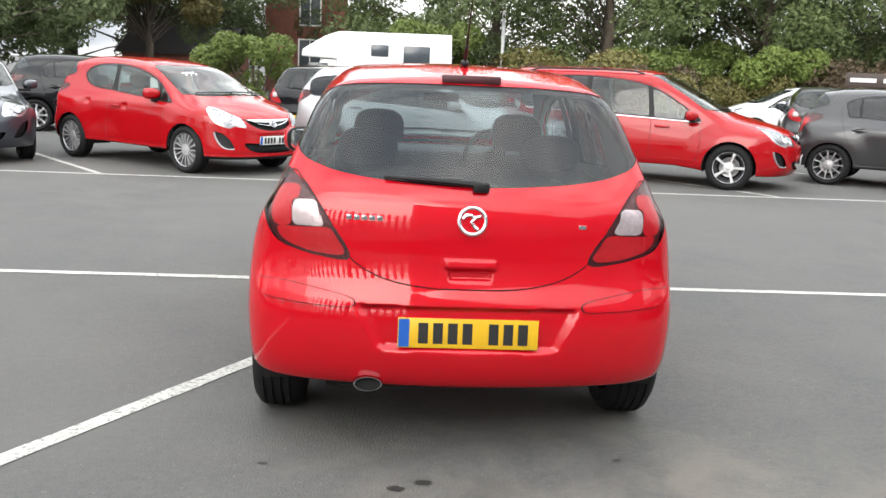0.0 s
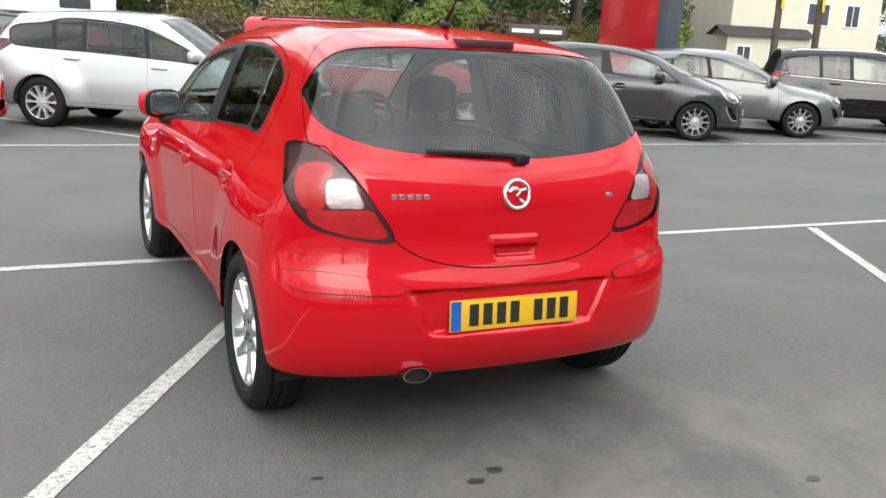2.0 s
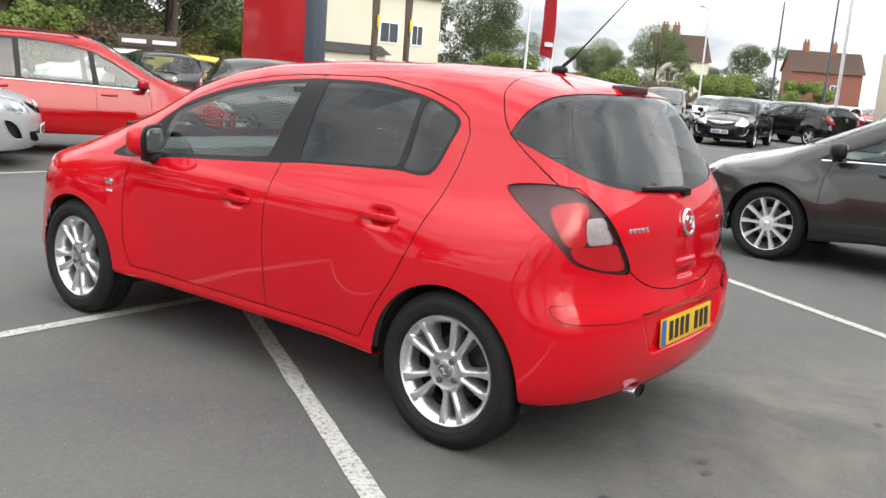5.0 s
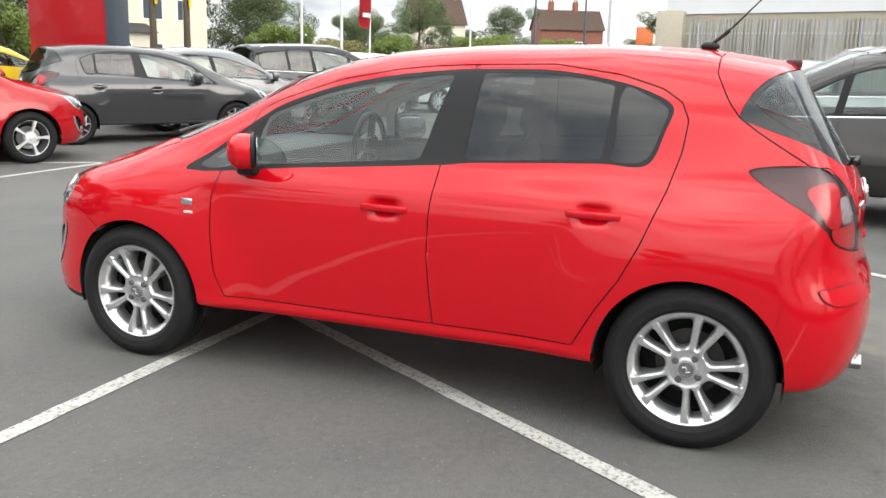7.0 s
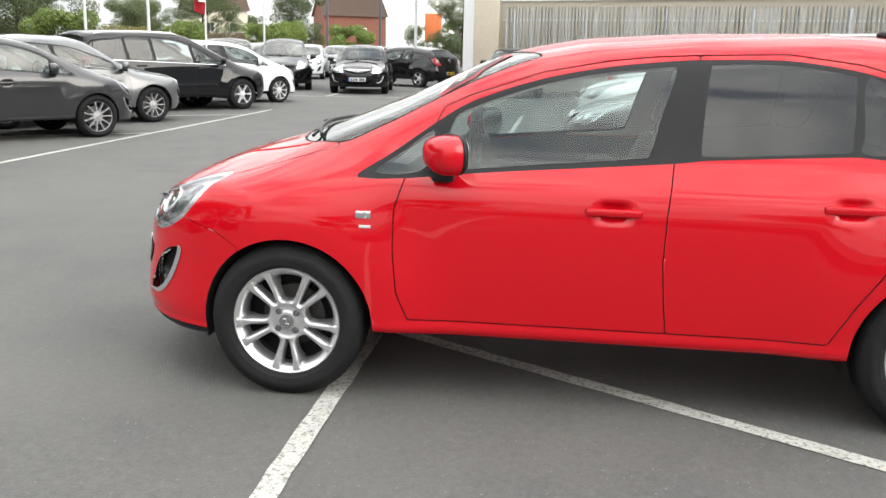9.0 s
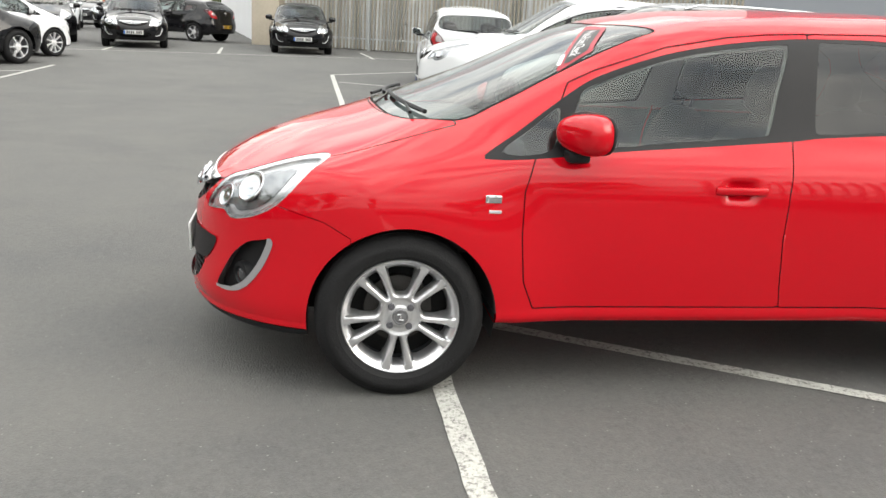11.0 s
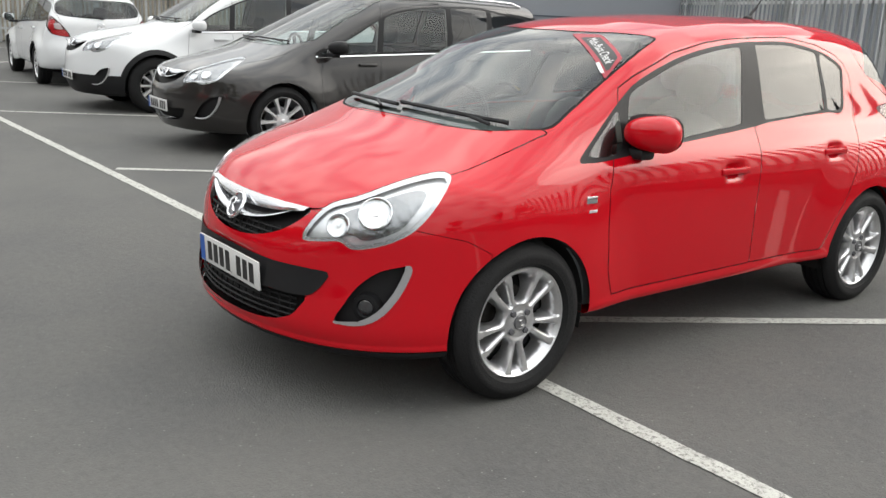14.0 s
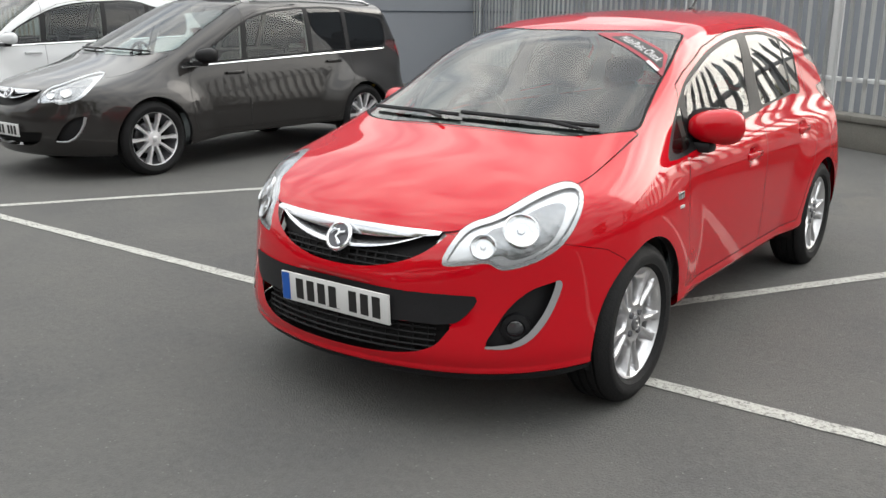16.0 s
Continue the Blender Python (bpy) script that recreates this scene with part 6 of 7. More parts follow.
FLAG_RED = mat("red_flag_cloth", (0.37, 0.010, 0.02), 0.8, 0.0, 0.1, 3)
BROWN_SIGN = mat("dark_brown_sign", (0.05, 0.035, 0.03), 0.6)
BARK = mat("tree_bark", (0.075, 0.06, 0.045), 0.95, 0.0, 0.3, 6, 0.8, 25)


def leaf_mat(name, c, spread=0.45):
    m = mat(name, c, 0.65, 0.0, spread, 0.6, 0.0, fine=3.0, island=True)
    n, l = m.node_tree.nodes, m.node_tree.links
    b, out = n["Principled BSDF"], n["Material Output"]
    t, x = n.new("ShaderNodeBsdfTranslucent"), n.new("ShaderNodeMixShader")
    x.inputs[0].default_value = 0.35
    l.new(b.inputs["Base Color"].links[0].from_socket, t.inputs["Color"])
    l.new(b.outputs[0], x.inputs[1]), l.new(t.outputs[0], x.inputs[2]), l.new(x.outputs[0], out.inputs["Surface"])
    return m


LEAF = leaf_mat("green_leaves", (0.105, 0.140, 0.048))
LEAF_BRIGHT = leaf_mat("bright_green_leaves", (0.145, 0.195, 0.045))
LEAF_DARK = leaf_mat("dark_green_leaves", (0.085, 0.110, 0.044))
LEAF_GOLD = leaf_mat("yellowing_leaves", (0.165, 0.15, 0.048))
LEAF_RUST = leaf_mat("rusty_brown_leaves", (0.125, 0.092, 0.056))


def palisade(name, a, b, base, top, pitch, label, wall=True):
    root = empty(name, Matrix(), label, "fence")
    a, b = Vector(a), Vector(b)
    d = (b - a).normalized()
    ang = math.degrees(math.atan2(d.y, d.x))
    n = int((b - a).length / pitch)
    me = None
    for i in range(n):
        p = a + d * pitch * (i + 0.5)
        if me is None:
            bm = bmesh.new()
            w, h = 0.034, top - base
            prof = [(-w, 0.010), (-w * 0.45, -0.008), (0, 0.004), (w * 0.45, -0.008), (w, 0.010)]
            rows = []
            for z, k in ((0, 1), (h - 0.12, 1), (h, 0.12)):
                rows.append([bm.verts.new((x * k, y, z)) for x, y in prof])
            for r0, r1 in zip(rows, rows[1:]):
                for j in range(4):
                    bm.faces.new((r0[j], r0[j + 1], r1[j + 1], r1[j]))
            bmesh.ops.solidify(bm, geom=bm.faces[:], thickness=0.003)
            ob = part("pale", bm, GALV, root)
            me = ob.data
        else:
            ob = new("pale", me)
            ob.parent = root
        ob.matrix_local = Matrix.Translation((p.x, p.y, base)) @ pose(0, 0, 0, 0, random.uniform(-0.4, 0.4), ang)
    nrm = Vector((-d.y, d.x)) * 0.03
    for z in (base + 0.35, top - 0.45):
        m = Matrix.Translation((a.x - nrm.x, a.y - nrm.y, z)) @ pose(0, 0, 0, 0, 0, ang)
        part("rail", box((0, -0.025, -0.025), ((b - a).length, 0.025, 0.025), 0.004, m), GALV, root, "steel fence rail")
    for i in range(int((b - a).length / 2.75) + 1):
        p = a + d * 2.75 * i - nrm * 2.5
        part("post", box((p.x - 0.05, p.y - 0.05, 0), (p.x + 0.05, p.y + 0.05, top - 0.1), 0.004), GALV, root, "steel fence post")
    return root


F0, F1 = Vector((-13.6, 3.9)), Vector((10.3, -10.99))
palisade("palisade_fence", F0.lerp(F1, 0.30), F1, 0.40, 2.28, 0.155, "grey galvanised palisade fence on a low concrete wall")
fd = (F1 - F0).normalized()
fa = math.degrees(math.atan2(fd.y, fd.x))
wallm = Matrix.Translation((F0.x, F0.y, 0)) @ pose(0, 0, 0, 0, 0, fa)
kerb = tagged(part("low_wall", box((0, -0.16, 0), ((F1 - F0).length, 0.05, 0.30), 0.01, wallm), CONCRETE), "stained low concrete wall under the fence", "wall", kind="structure")
for i in range(int((F1 - F0).length / 0.9)):
    part("coping_slab", box((i * 0.9 + 0.004, -0.19, 0.302), (i * 0.9 + 0.896, 0.08, 0.37), 0.008, wallm), CONCRETE, kerb)

# grey shed behind the fence and beside the lane
def wall(name, a, b, z0, z1, thick, material, label):
    a, b = Vector(a), Vector(b)
    d = b - a
    m = Matrix.Translation((a.x, a.y, 0)) @ pose(0, 0, 0, 0, 0, math.degrees(math.atan2(d.y, d.x)))
    return tagged(part(name, box((0, 0, z0), (d.length, thick, z1), 0, m), material, smooth=False), label, "wall", kind="structure"), m, d.length


gw, gm, gl = wall("wall_shed", (8.05, -12.45), (12.3, -4.4), 0, 6.5, -0.25, GREY_CLAD, "smooth grey clad wall of a shed")
for z in (1.45, 2.6, 3.75):
    part("panel_joint", box((0, 0.001, z), (gl, 0.012, z + 0.025), 0, gm), TOTEM_GREY, gw)
wall("wall_shed_back", (-1.0, -7.6), (17.0, -18.6), 0, 6.3, -0.3, GREY_CLAD, "dark grey clad wall behind the fence")
wall("wall_shed_side", (12.3, -4.4), (17.6, -7.6), 0, 6.5, -0.25, GREY_CLAD, "smooth grey clad wall of a shed")

# buff brick building with a pale clad upper storey
bw, bm_, bl = wall("wall_brick", (30.6, 5.3), (21.6, -14.7), 0, 3.15, 0.4, TAN_BRICK, "buff brick wall of a long building")
wall("wall_upper", (30.56, 5.32), (21.56, -14.68), 3.15, 8.5, 0.5, PALE_CLAD, "pale grey clad upper wall of a long building")
wall("wall_brick_end", (30.6, 5.3), (58, 9.0), 0, 8.5, -0.4, PALE_CLAD, "pale end wall of a long building")
for k in range(14):
    for c in range(40):
        if c * 0.55 + (k % 2) * 0.27 < bl - 0.6:
            part("brick_course", box((c * 0.55 + (k % 2) * 0.27, -0.012, 0.06 + k * 0.22), (c * 0.55 + (k % 2) * 0.27 + 0.53, -0.002, 0.06 + k * 0.22 + 0.2), 0, bm_), TAN_BRICK, bw) if k * 40 + c < 300 else None
palisade("palisade_gate_fence", (21.0, -13.6), (29.1, 4.4), 0.05, 2.9, 0.125, "tall grey palisade fence before a brick building")
part_pier = tagged(part("brick_pier", box((28.9, 4.5, 0), (29.6, 5.4, 3.2), 0.01), TAN_BRICK), "buff brick gate pier beside the fence", "pier")


def window(parent, m, w, h, bars=1):
    f = part("window", box((-w / 2 - 0.06, -0.05, -0.06), (w / 2 + 0.06, 0.02, h + 0.06), 0.008, m), WHITE_PAINT, parent, "white framed window")
    for i in range(bars + 1):
        x0 = -w / 2 + i * w / (bars + 1) + 0.025
        part("pane", box((x0, -0.065, 0.03), (x0 + w / (bars + 1) - 0.05, -0.052, h - 0.03), 0, m), WINDOW, f)


def house(name, a, b, depth, eaves, ridge, wall_m, roof_m, label, windows=(), chimneys=()):
    a, b = Vector(a), Vector(b)
    d = b - a
    L = d.length
    root = empty(name, Matrix.Translation((a.x, a.y, 0)) @ pose(0, 0, 0, 0, 0, math.degrees(math.atan2(d.y, d.x))), label, "house")
    bm = bmesh.new()
    v = [bm.verts.new(p) for p in ((0, 0, 0), (L, 0, 0), (L, 0, eaves), (0, 0, eaves), (0, depth, 0), (L, depth, 0), (L, depth, eaves), (0, depth, eaves), (0, depth / 2, ridge), (L, depth / 2, ridge))]
    for f in ((0, 1, 2, 3), (5, 4, 7, 6), (4, 0, 3, 8, 7), (1, 5, 6, 9, 2)):
        bm.faces.new([v[i] for i in f])
    part("wall", bm, wall_m, root, smooth=False)
    for s in (0, 1):
        bm = bmesh.new()
        y0, y1 = (-0.35, depth / 2) if s == 0 else (depth + 0.35, depth / 2)
        z0 = eaves - 0.35 * (ridge - eaves) / (depth / 2)
        q = [bm.verts.new(p) for p in ((-0.3, y0, z0), (L + 0.3, y0, z0), (L + 0.3, y1, ridge), (-0.3, y1, ridge))]
        bm.faces.new(q)
        bmesh.ops.solidify(bm, geom=bm.faces[:], thickness=0.15)
        part("roof", bm, roof_m, root, "sloping tiled roof", smooth=False)
    for x, z, w, h in windows:
        window(root, Matrix.Translation((x, 0, z)), w, h)
    for x in chimneys:
        c = part("chimney", box((x - 0.4, depth / 2 - 0.4, ridge - 0.6), (x + 0.4, depth / 2 + 0.4, ridge + 1.2), 0.02), RED_BRICK, root, "red brick chimney")
        for k in (-0.2, 0.2):
            part("chimney_pot", tube([(x + k, depth / 2, ridge + 1.2), (x + k, depth / 2, ridge + 1.6)], 0.12, 10), BROWN_ROOF, c)
    return root


house("cream_house", (36.0, 38.2), (44.6, 35.4), 8, 6.4, 9.3, CREAM, SLATE, "cream rendered two-storey house with a slate roof",
      ((5.2, 3.2, 1.3, 1.2), (7.3, 3.2, 0.8, 1.2), (1.2, 0.7, 1.0, 1.0), (5.2, 0.7, 1.2, 1.1), (7.3, 0.7, 0.8, 1.0)))
house("cream_porch", (34.6, 36.8), (39.2, 35.3), 2.0, 2.5, 2.9, CREAM, SLATE, "low cream porch with a dark roof", ((1.0, 0.9, 0.8, 0.9), (3.0, 0.9, 1.0, 0.9)))
house("brick_house", (-7.1, 49), (-2.6, 49.3), 8, 9.5, 12.5, RED_BRICK, SLATE, "red brick house with white sash windows", ((2.45, 3.7, 1.1, 2.2), (2.45, 0.9, 1.2, 2.0)))
house("brick_cottage", (131, 38), (135.5, 29.5), 7, 6.2, 9.0, RED_BRICK, BROWN_ROOF, "red brick terraced house with chimneys", ((2, 3, 1, 1.2), (6, 3, 1, 1.2), (2, 0.8, 1, 1.2)), (2.2, 6.0))
house("cream_cottage", (109, 49), (113, 43.4), 7, 6.0, 9.2, CREAM, BROWN_ROOF, "cream terraced house with a chimney", ((2, 3, 1, 1.1), (5, 3, 1, 1.1)), (1.5, 3.0))
house("grey_outbuilding", (-12.4, 40), (-7.8, 39.6), 5, 1.9, 3.1, RED_BRICK, SLATE, "low outbuilding with a grey roof")


def motorhome(x, y, a):
    root = empty("motorhome", Matrix.Translation((x, y, 0)) @ pose(0, 0, 0, 0, 0, a), "white motorhome with an over-cab bed", "motorhome")
    def extrude(prof, y0, y1):
        bm = bmesh.new()
        rings = [[bm.verts.new((px, y, pz)) for px, pz in prof] for y in (y0, y1)]
        for i in range(len(prof)):
            j = (i + 1) % len(prof)
            bm.faces.new((rings[0][i], rings[0][j], rings[1][j], rings[1][i]))
        bm.faces.new(rings[0][::-1]), bm.faces.new(rings[1])
        bmesh.ops.recalc_face_normals(bm, faces=bm.faces)
        bmesh.ops.bevel(bm, geom=bm.edges[:], offset=0.06, segments=2, profile=0.5, affect="EDGES")
        return bm
    part("body", extrude(((-2.85, 1.80), (-2.80, 2.05), (-2.0, 2.55), (-1.5, 2.72), (2.5, 2.75), (2.55, 0.45), (-1.5, 0.45), (-1.6, 1.75)), -1.05, 1.05), WHITE, root, "white coach-built body with over-cab bed")
    part("cab", extrude(((-3.0, 0.40), (-3.0, 0.95), (-2.6, 1.15), (-2.1, 1.77), (-1.58, 1.77), (-1.53, 0.35)), -0.93, 0.93), WHITE, root, "white cab")
    for x0, x1, z0, z1 in ((-0.36, 0.26, 1.90, 2.30), (0.80, 1.73, 1.66, 2.29)):
        part("window", box((x0, -1.07, z0), (x1, -1.04, z1), 0.03), WINDOW, root, "dark side window")
    part("cab_window", box((-2.6, -0.97, 1.1), (-1.9, -0.94, 1.6), 0.03), WINDOW, root, "dark cab window")
    for x0 in (-2.2, 1.4):
        for s in (-1, 1):
            wheel(root, (0, 0, 0), s, 6, 0.34, 0.2, 0.2, False).matrix_local = Matrix.Translation((x0, s * 0.95, 0.34)) @ pose(0, 0, 0, 0, 0, s * 90)


motorhome(-0.48, 30.9, -3)

# sign totem, poles, flag, small signs
tt = empty("sign_totem", Matrix.Translation((11.9, 16.6, 0)) @ pose(0, 0, 0, 0, 0, -82.5), "tall red sign totem with a grey edge", "sign")
part("panel", box((0, 0, 0), (1.95, 0.4, 6.5), 0.03), TOTEM_RED, tt, "glossy red sign panel")
part("edge", box((1.955, -0.03, 0), (2.25, 0.43, 6.5), 0.02), TOTEM_GREY, tt, "slate grey edge panel")
for x, y in ((24.7, 23.5), (26.95, 23.65)):
    p = empty("telegraph_pole", Matrix.Translation((x, y, 0)), "weathered wooden telegraph pole with a yellow tag", "pole", "wooden poles")
    part("shaft", tube([(0, 0, 0), (0, 0, 4.5), (0.02, 0, 9)], 0.20, 12, None, 0.14), WOOD_POLE, p)
    part("tag", box((-0.12, -0.23, 3.1), (0.02, -0.20, 3.6), 0.005), YELLOW_TAG, p, "yellow tag")


def lamp_post(x, y, h, r=0.07, arm=False, mat_=None):
    p = empty("street_lamp", Matrix.Translation((x, y, 0)), "slim grey street lamp post", "lamp post", "lamp posts")
    part("shaft", tube([(0, 0, 0), (0, 0, h * 0.5), (0, 0, h)], r, 10, None, r * 0.6), mat_ or GALV, p)
    if arm:
        part("arm", tube([(0, 0, h), (-0.5, 0, h + 0.25), (-1.1, 0, h + 0.3)], 0.035, 8), GALV, p)
        part("lantern", box((-1.7, -0.14, h + 0.22), (-1.05, 0.14, h + 0.36), 0.04), GALV, p)


lamp_post(4.3, 34, 11, 0.08)
lamp_post(44, 28.3, 9, 0.09)
lamp_post(26.6, 16.5, 7, 0.06)
lamp_post(60, 23.5, 7.2, 0.08, True)
lamp_post(70, 21.5, 9, 0.10, False, TOTEM_GREY)
lamp_post(62, 15.5, 9, 0.10, False, TOTEM_GREY)
lamp_post(40, 9.3, 9, 0.09)

fl = empty("feather_flag", Matrix.Translation((16.3, 10.3, 0)), "red feather flag on a slim white pole", "flag")
part("pole", tube([(0, 0, 0), (0, 0, 3), (0.05, 0, 5)], 0.022, 8), WHITE_PAINT, fl, "slim white pole")
bm = bmesh.new()
rows = []
for i in range(13):
    z = 2.0 + 2.9 * i / 12
    w = 0.62 - 0.10 * abs(i - 5) / 5
    rows.append([bm.verts.new((-0.03 - w * j / 4, -0.04 * math.sin(j * 1.3 + i * 0.5), z + (0.10 * j / 4 if i == 0 else 0))) for j in range(5)])
for r0, r1 in zip(rows, rows[1:]):
    for j in range(4):
        bm.faces.new((r0[j], r0[j + 1], r1[j + 1], r1[j]))
bmesh.ops.solidify(bm, geom=bm.faces[:], thickness=0.006)
cl = part("cloth", bm, FLAG_RED, fl, "red cloth with white lettering")
part("lettering_bar", box((-0.50, -0.06, 2.30), (-0.12, -0.045, 2.40), 0), WHITE_INK, cl)

sg = empty("orange_sign", Matrix.Translation((84, 14.8, 0)), "orange and white roadside sign", "sign")
part("board", box((-0.15, -0.8, 2.0), (0.15, 0.8, 4.7), 0.05), ORANGE, sg)
part("base", box((-0.12, -0.8, 0), (0.12, 0.8, 2.0), 0.03), WHITE_PAINT, sg)

hs = empty("name_board", Matrix.Translation((15.2, 25, 0)) @ pose(0, 0, 0, 0, 0, -30), "dark brown board with two pale lettering bars on posts", "sign")
part("board", box((-1.0, -0.04, 1.55), (1.0, 0.04, 1.98), 0.01), BROWN_SIGN, hs)
for x in (-0.48, 0.48):
    part("lettering_bar", box((x - 0.38, -0.055, 1.70), (x + 0.38, -0.042, 1.83), 0), WHITE_INK, hs)
    part("post", tube([(x * 1.8, 0, 0), (x * 1.8, 0, 1.6)], 0.04, 8), WOOD_POLE, hs)


# ---------------------------------------------------------------- trees
def leaf_cloud(blobs, count, size, seed):
    """Many small folded leaf clumps in and round some egg shapes."""
    rng = np.random.default_rng(seed)
    vs, fs = [], []
    vol = np.array([b[3] * b[4] * b[5] for b in blobs]) ** 0.75
    which = rng.choice(len(blobs), count, p=vol / vol.sum())
    d = rng.normal(size=(count, 3)); d /= np.linalg.norm(d, axis=1)[:, None]
    rr = 0.55 + 0.50 * rng.random(count) ** 0.7
    B = np.array(blobs)[which]
    c = B[:, :3] + d * rr[:, None] * B[:, 3:]
    nrm = d * 0.8 + rng.normal(size=(count, 3)) * 0.6; nrm[:, 2] += 0.5
    nrm /= np.linalg.norm(nrm, axis=1)[:, None]
    t = np.cross(nrm, rng.normal(size=(count, 3))); t /= np.linalg.norm(t, axis=1)[:, None]
    b = np.cross(nrm, t)
    s = size * (0.6 + 0.8 * rng.random(count))[:, None]
    q = np.stack([c - t * s, c - b * s * 0.55 + nrm * s * 0.15, c + t * s, c + b * s * 0.55 + nrm * s * 0.15], 1)
    return q.reshape(-1, 3), np.arange(count * 4).reshape(-1, 4)


def tree(x, y, h, spread, leaf, seed, count=34000, size=0.092, low=0.06, label="broad leafy tree with a dark trunk"):
    rng = random.Random(seed)
    root = empty("tree", Matrix.Translation((x, y, 0)), label, "tree")
    bm = tube([(0, 0, -0.1), (0.05, 0.02, h * 0.25), (0.0, 0.1, h * 0.55), (0.1, 0.0, h * 0.8)], 0.04 * h ** 0.9, 10, None, 0.05)
    blobs = []
    for k in range(30):
        a, z = rng.uniform(0, 6.28), h * rng.uniform(low + 0.08, 0.85)
        r = spread * rng.uniform(0.35, 1.0) * (1 - 0.45 * max(0, z / h - 0.6))
        e = (r * math.cos(a), r * math.sin(a), z)
        tube([(0, 0.05, z * 0.55), (e[0] * 0.5, e[1] * 0.5, z * 0.82), e], 0.004 * h, 5, bm, 0.008)
        s = spread * rng.uniform(0.15, 0.29)
        blobs.append((*e, s, s, s * rng.uniform(0.6, 0.85)))
    blobs.append((0, 0, h * 0.72, spread * 0.6, spread * 0.6, h * 0.24))
    part("trunk", bm, BARK, root, "dark trunk and limbs")
    v, f = leaf_cloud(blobs, count, size, seed)
    mesh_object("crown", v, f, leaf, root, None, "crown of leaf clumps", smooth=False)
    return root


def bush(x, y, w, h, leaf, seed, label="dense green bush of small leaves", count=10000, size=0.062):
    rng = random.Random(seed)
    root = empty("bush", Matrix.Translation((x, y, 0)), label, "bush")
    bm = bmesh.new()
    blobs = []
    for k in range(16):
        e = (rng.uniform(-w, w) * 0.8, rng.uniform(-w, w) * 0.5, h * rng.uniform(0.15, 0.85))
        tube([(0, 0, 0), (e[0] * 0.6, e[1] * 0.6, e[2] * 0.6), e], 0.03, 5, bm, 0.01)
        s = w * rng.uniform(0.18, 0.32)
        blobs.append((*e, s, s, s * 0.8))
    part("stem", bm, BARK, root)
    v, f = leaf_cloud(blobs, count, size, seed)
    mesh_object("foliage", v, f, leaf, root, None, "small leaf clumps", smooth=False)
    return root


T1 = tree(-16, 31, 12, 5.5, LEAF_DARK, 11)
T2 = tree(-10.6, 37.5, 8, 3.0, LEAF_GOLD, 12, low=0.36, label="yellowing tree with a slim trunk")
T3 = tree(9, 36, 13, 6.0, LEAF, 13)
T4 = tree(22, 33, 13, 6.0, LEAF_DARK, 14)
for src, x, y, s, a in ((T1, -24, 34, 1.1, 40), (T3, 2.5, 44, 1.15, 80), (T4, 4.5, 38, 0.9, 120), (T3, 15.5, 35, 1.0, 200), (T1, 19, 40, 1.2, 150), (T4, 25.5, 36.5, 0.9, 260), (T3, 26, 41, 1.0, 20), (T1, 33, 44, 0.9, 10),
                        (T4, -13, 44, 1.2, 300), (T1, -20, 40, 1.1, 210), (T3, -17, 47, 1.2, 130), (T4, -9.5, 43, 0.9, 20), (T1, -5, 54, 1.2, 70), (T3, -32, 28, 1.1, 90), (T4, 50, 36, 0.68, 70), (T3, 64, 43.5, 0.55, 30), (T1, 70, 38, 0.42, 60), (T4, 86, 38.6, 0.68, 130), (T1, 92, 31.2, 0.62, 190), (T3, 100, 52, 0.6, 60), (T4, 112, 58, 0.55, 160), (T1, 125, 48, 0.5, 260),
                        # the five from (-44, 8) to (6, -46) are unseen, added to darken reflected horizons
                        (T1, 128, 24, 0.42, 200), (T1, -44, 8, 0.7, 15), (T3, -40, -10, 0.6, 75), (T4, -36, -27, 0.65, 140), (T1, -14, -42, 0.6, 220), (T3, 6, -46, 0.6, 300), (T3, 120, 16, 0.5, 10), (T1, 72, 10.6, 0.5, 100)):
    t = copy_thing(src, Matrix.Translation((x, y, 0)) @ pose(0, 0, 0, 0, 0, a) @ Matrix.Diagonal((s, s, s, 1)))
    t.scale = (s, s, s)
    tagged(t, group="trees round the car park")
B1 = bush(-4.6, 27.4, 1.8, 2.4, LEAF_BRIGHT, 21, "bright green bush of small leaves")
B2 = bush(6, 31, 2.4, 1.8, LEAF_RUST, 22, "rusty brown hedge bush with small leaves")
B3 = bush(12, 30, 2.6, 2.0, LEAF_GOLD, 23, "yellowing hedge bush with small leaves")
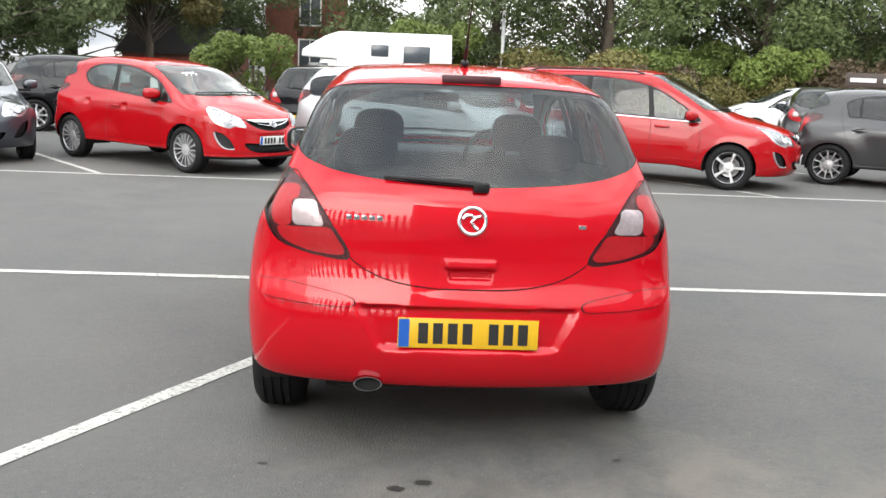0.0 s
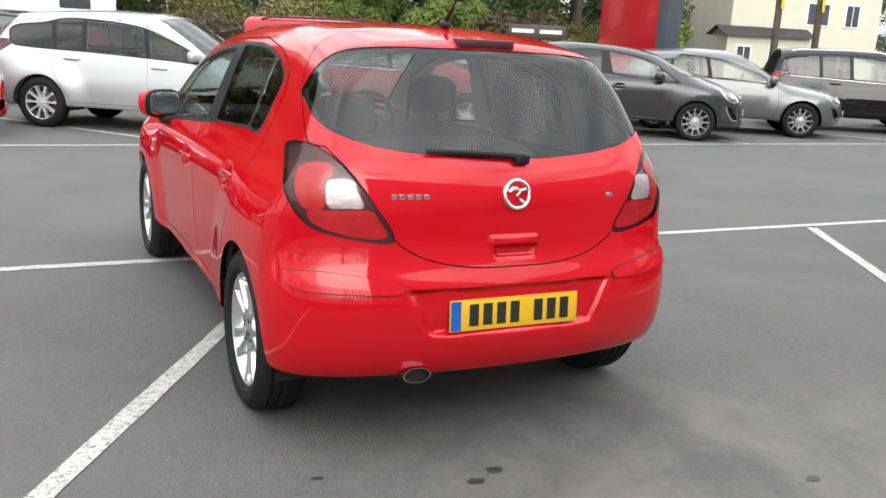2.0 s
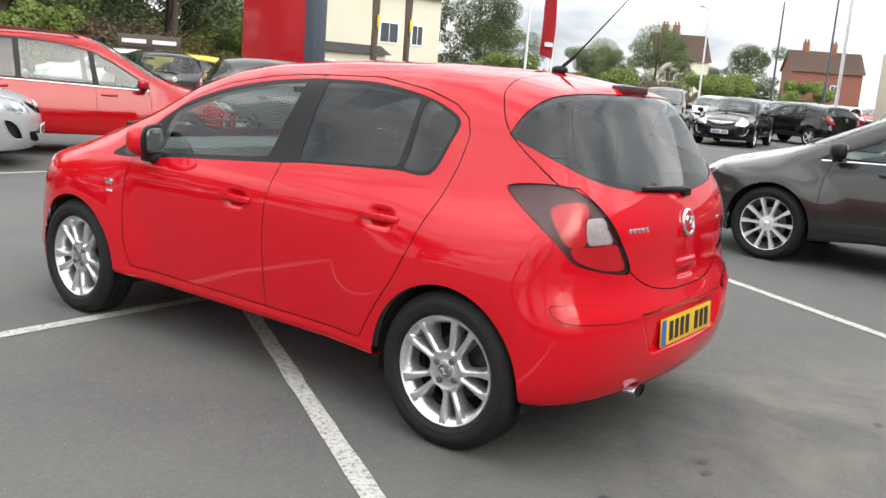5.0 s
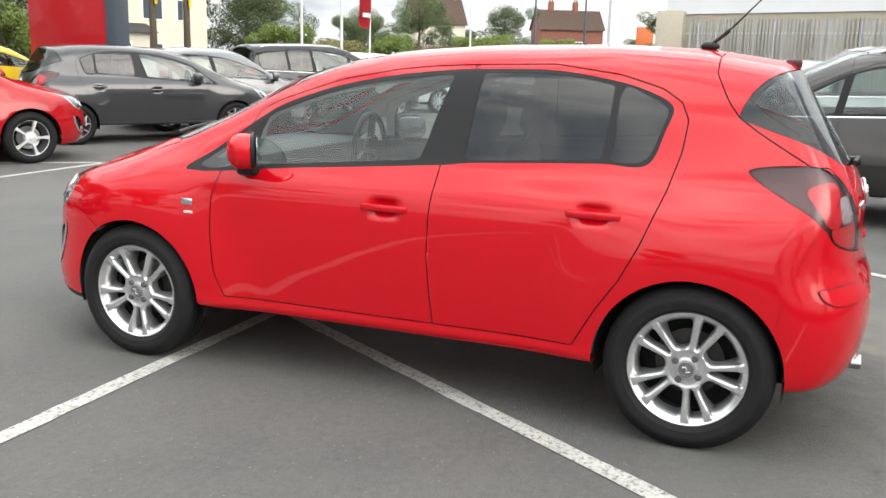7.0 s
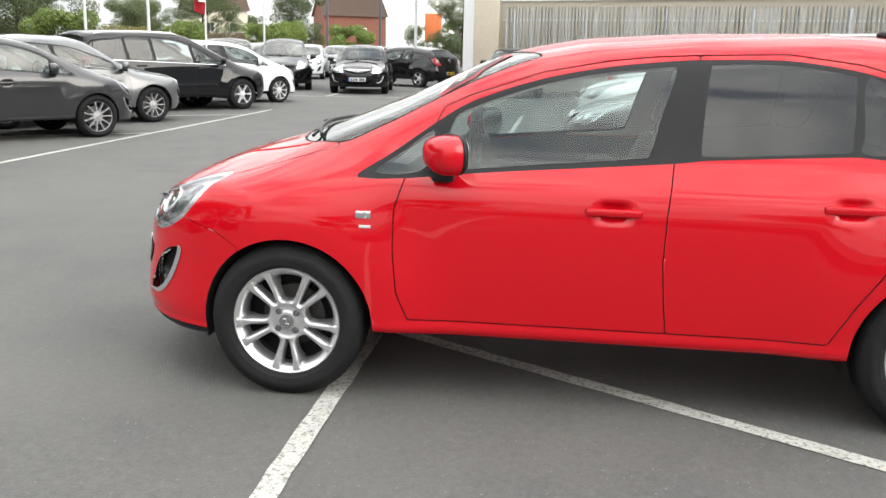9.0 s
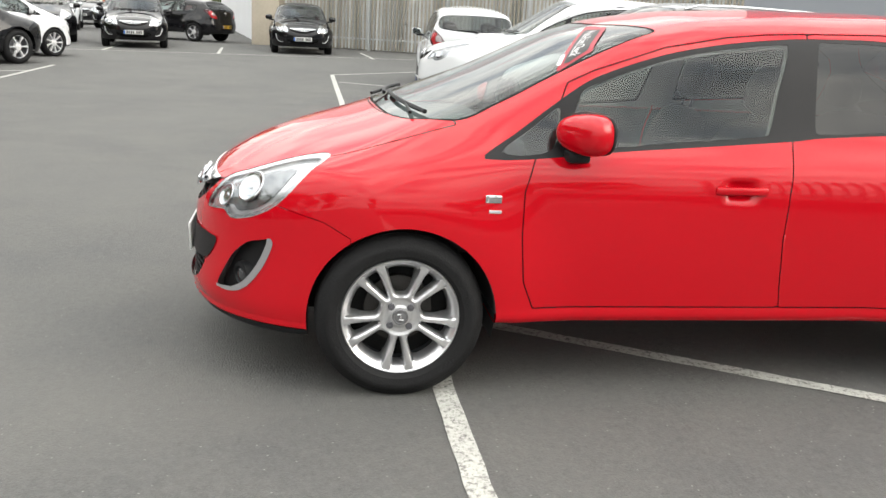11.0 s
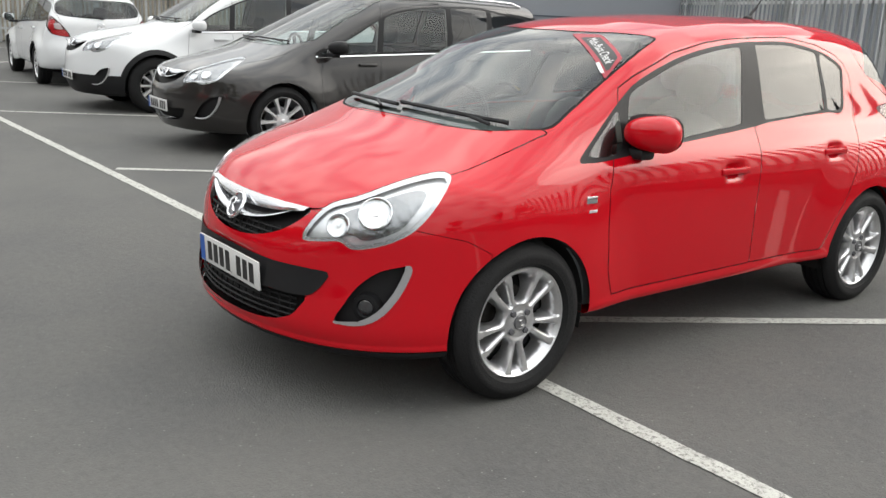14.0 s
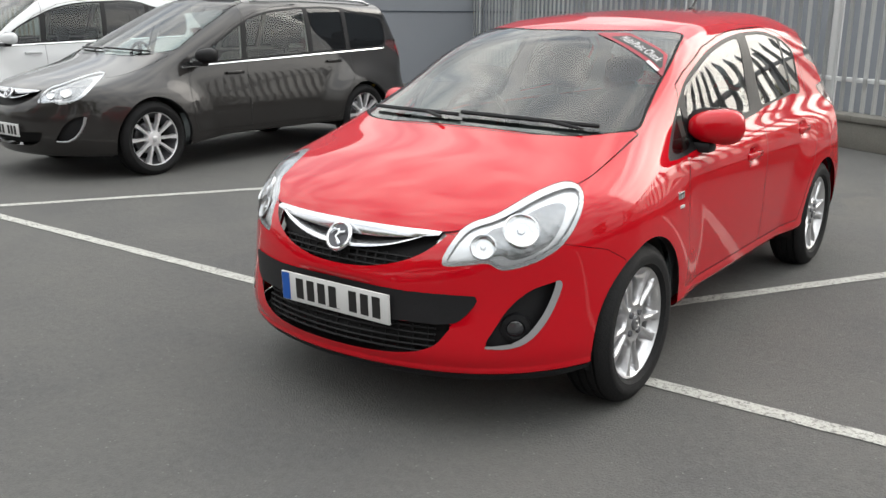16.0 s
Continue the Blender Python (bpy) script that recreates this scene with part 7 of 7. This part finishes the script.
for src, x, y, s, a in ((B2, 9, 30.5, 1.1, 30), (B3, 5.0, 32.6, 0.9, 200), (B1, 14.5, 31, 1.2, 10), (B2, 17.5, 30, 1.1, 70), (B3, 20.5, 30.5, 1.0, 140), (B1, 24, 29.5, 1.3, 220), 
                        (B1, 46, 30.5, 1.3, 300), (B3, 50, 29, 1.3, 15), (B1, 54, 27.5, 1.2, 40), (B1, 66, 26, 1.3, 80), (B2, 60, 27, 1.2, 0), (B1, 78, 28, 1.5, 33), (B1, 88, 24, 1.5, 110)):
    t = copy_thing(src, Matrix.Translation((x, y, 0)) @ pose(0, 0, 0, 0, 0, a))
    t.scale = (s, s, s)
    tagged(t, group="hedge bushes")

for k in range(10):
    src = (B1, B2, B3, B1, B1)[k % 5]
    s = random.Random(k).uniform(1.1, 1.45)
    t = copy_thing(src, Matrix.Translation((1.5 + k * 2.6, 33.5 + 2.2 * math.sin(k * 1.7), 0)) @ pose(0, 0, 0, 0, 0, 47 * k))
    t.scale = (s, s, s)
    tagged(t, group="hedge bushes")


# ---------------------------------------------------------------- stains on the asphalt
OIL = mat("oil_stain", (0.022, 0.021, 0.020), 0.55, 0.0, 0.2)
def stain(x, y, rx, ry, seed, name="oil_stain", material=None, label="small dark oil stain on the asphalt"):
    rng = random.Random(seed)
    bm = bmesh.new()
    vs = []
    for i in range(18):
        a = 2 * math.pi * i / 18
        k = 1 + rng.uniform(-0.18, 0.18)
        vs.append(bm.verts.new((x + rx * k * math.cos(a), y + ry * k * math.sin(a), 0.0025)))
    bm.faces.new(vs)
    tagged(part(name, bm, material or OIL, None, smooth=False), label, "stain", "stains on the asphalt")


for x, y, rx, ry, sd in ((-0.135, -0.165, 0.032, 0.022, 1), (-0.235, -0.215, 0.030, 0.020, 2), (0.62, 0.05, 0.018, 0.012, 3), (-0.72, -0.02, 0.02, 0.012, 4), (0.9, -0.6, 0.03, 0.02, 5), (-2.1, 4.3, 0.02, 0.02, 6)):
    stain(x, y, rx, ry, sd)
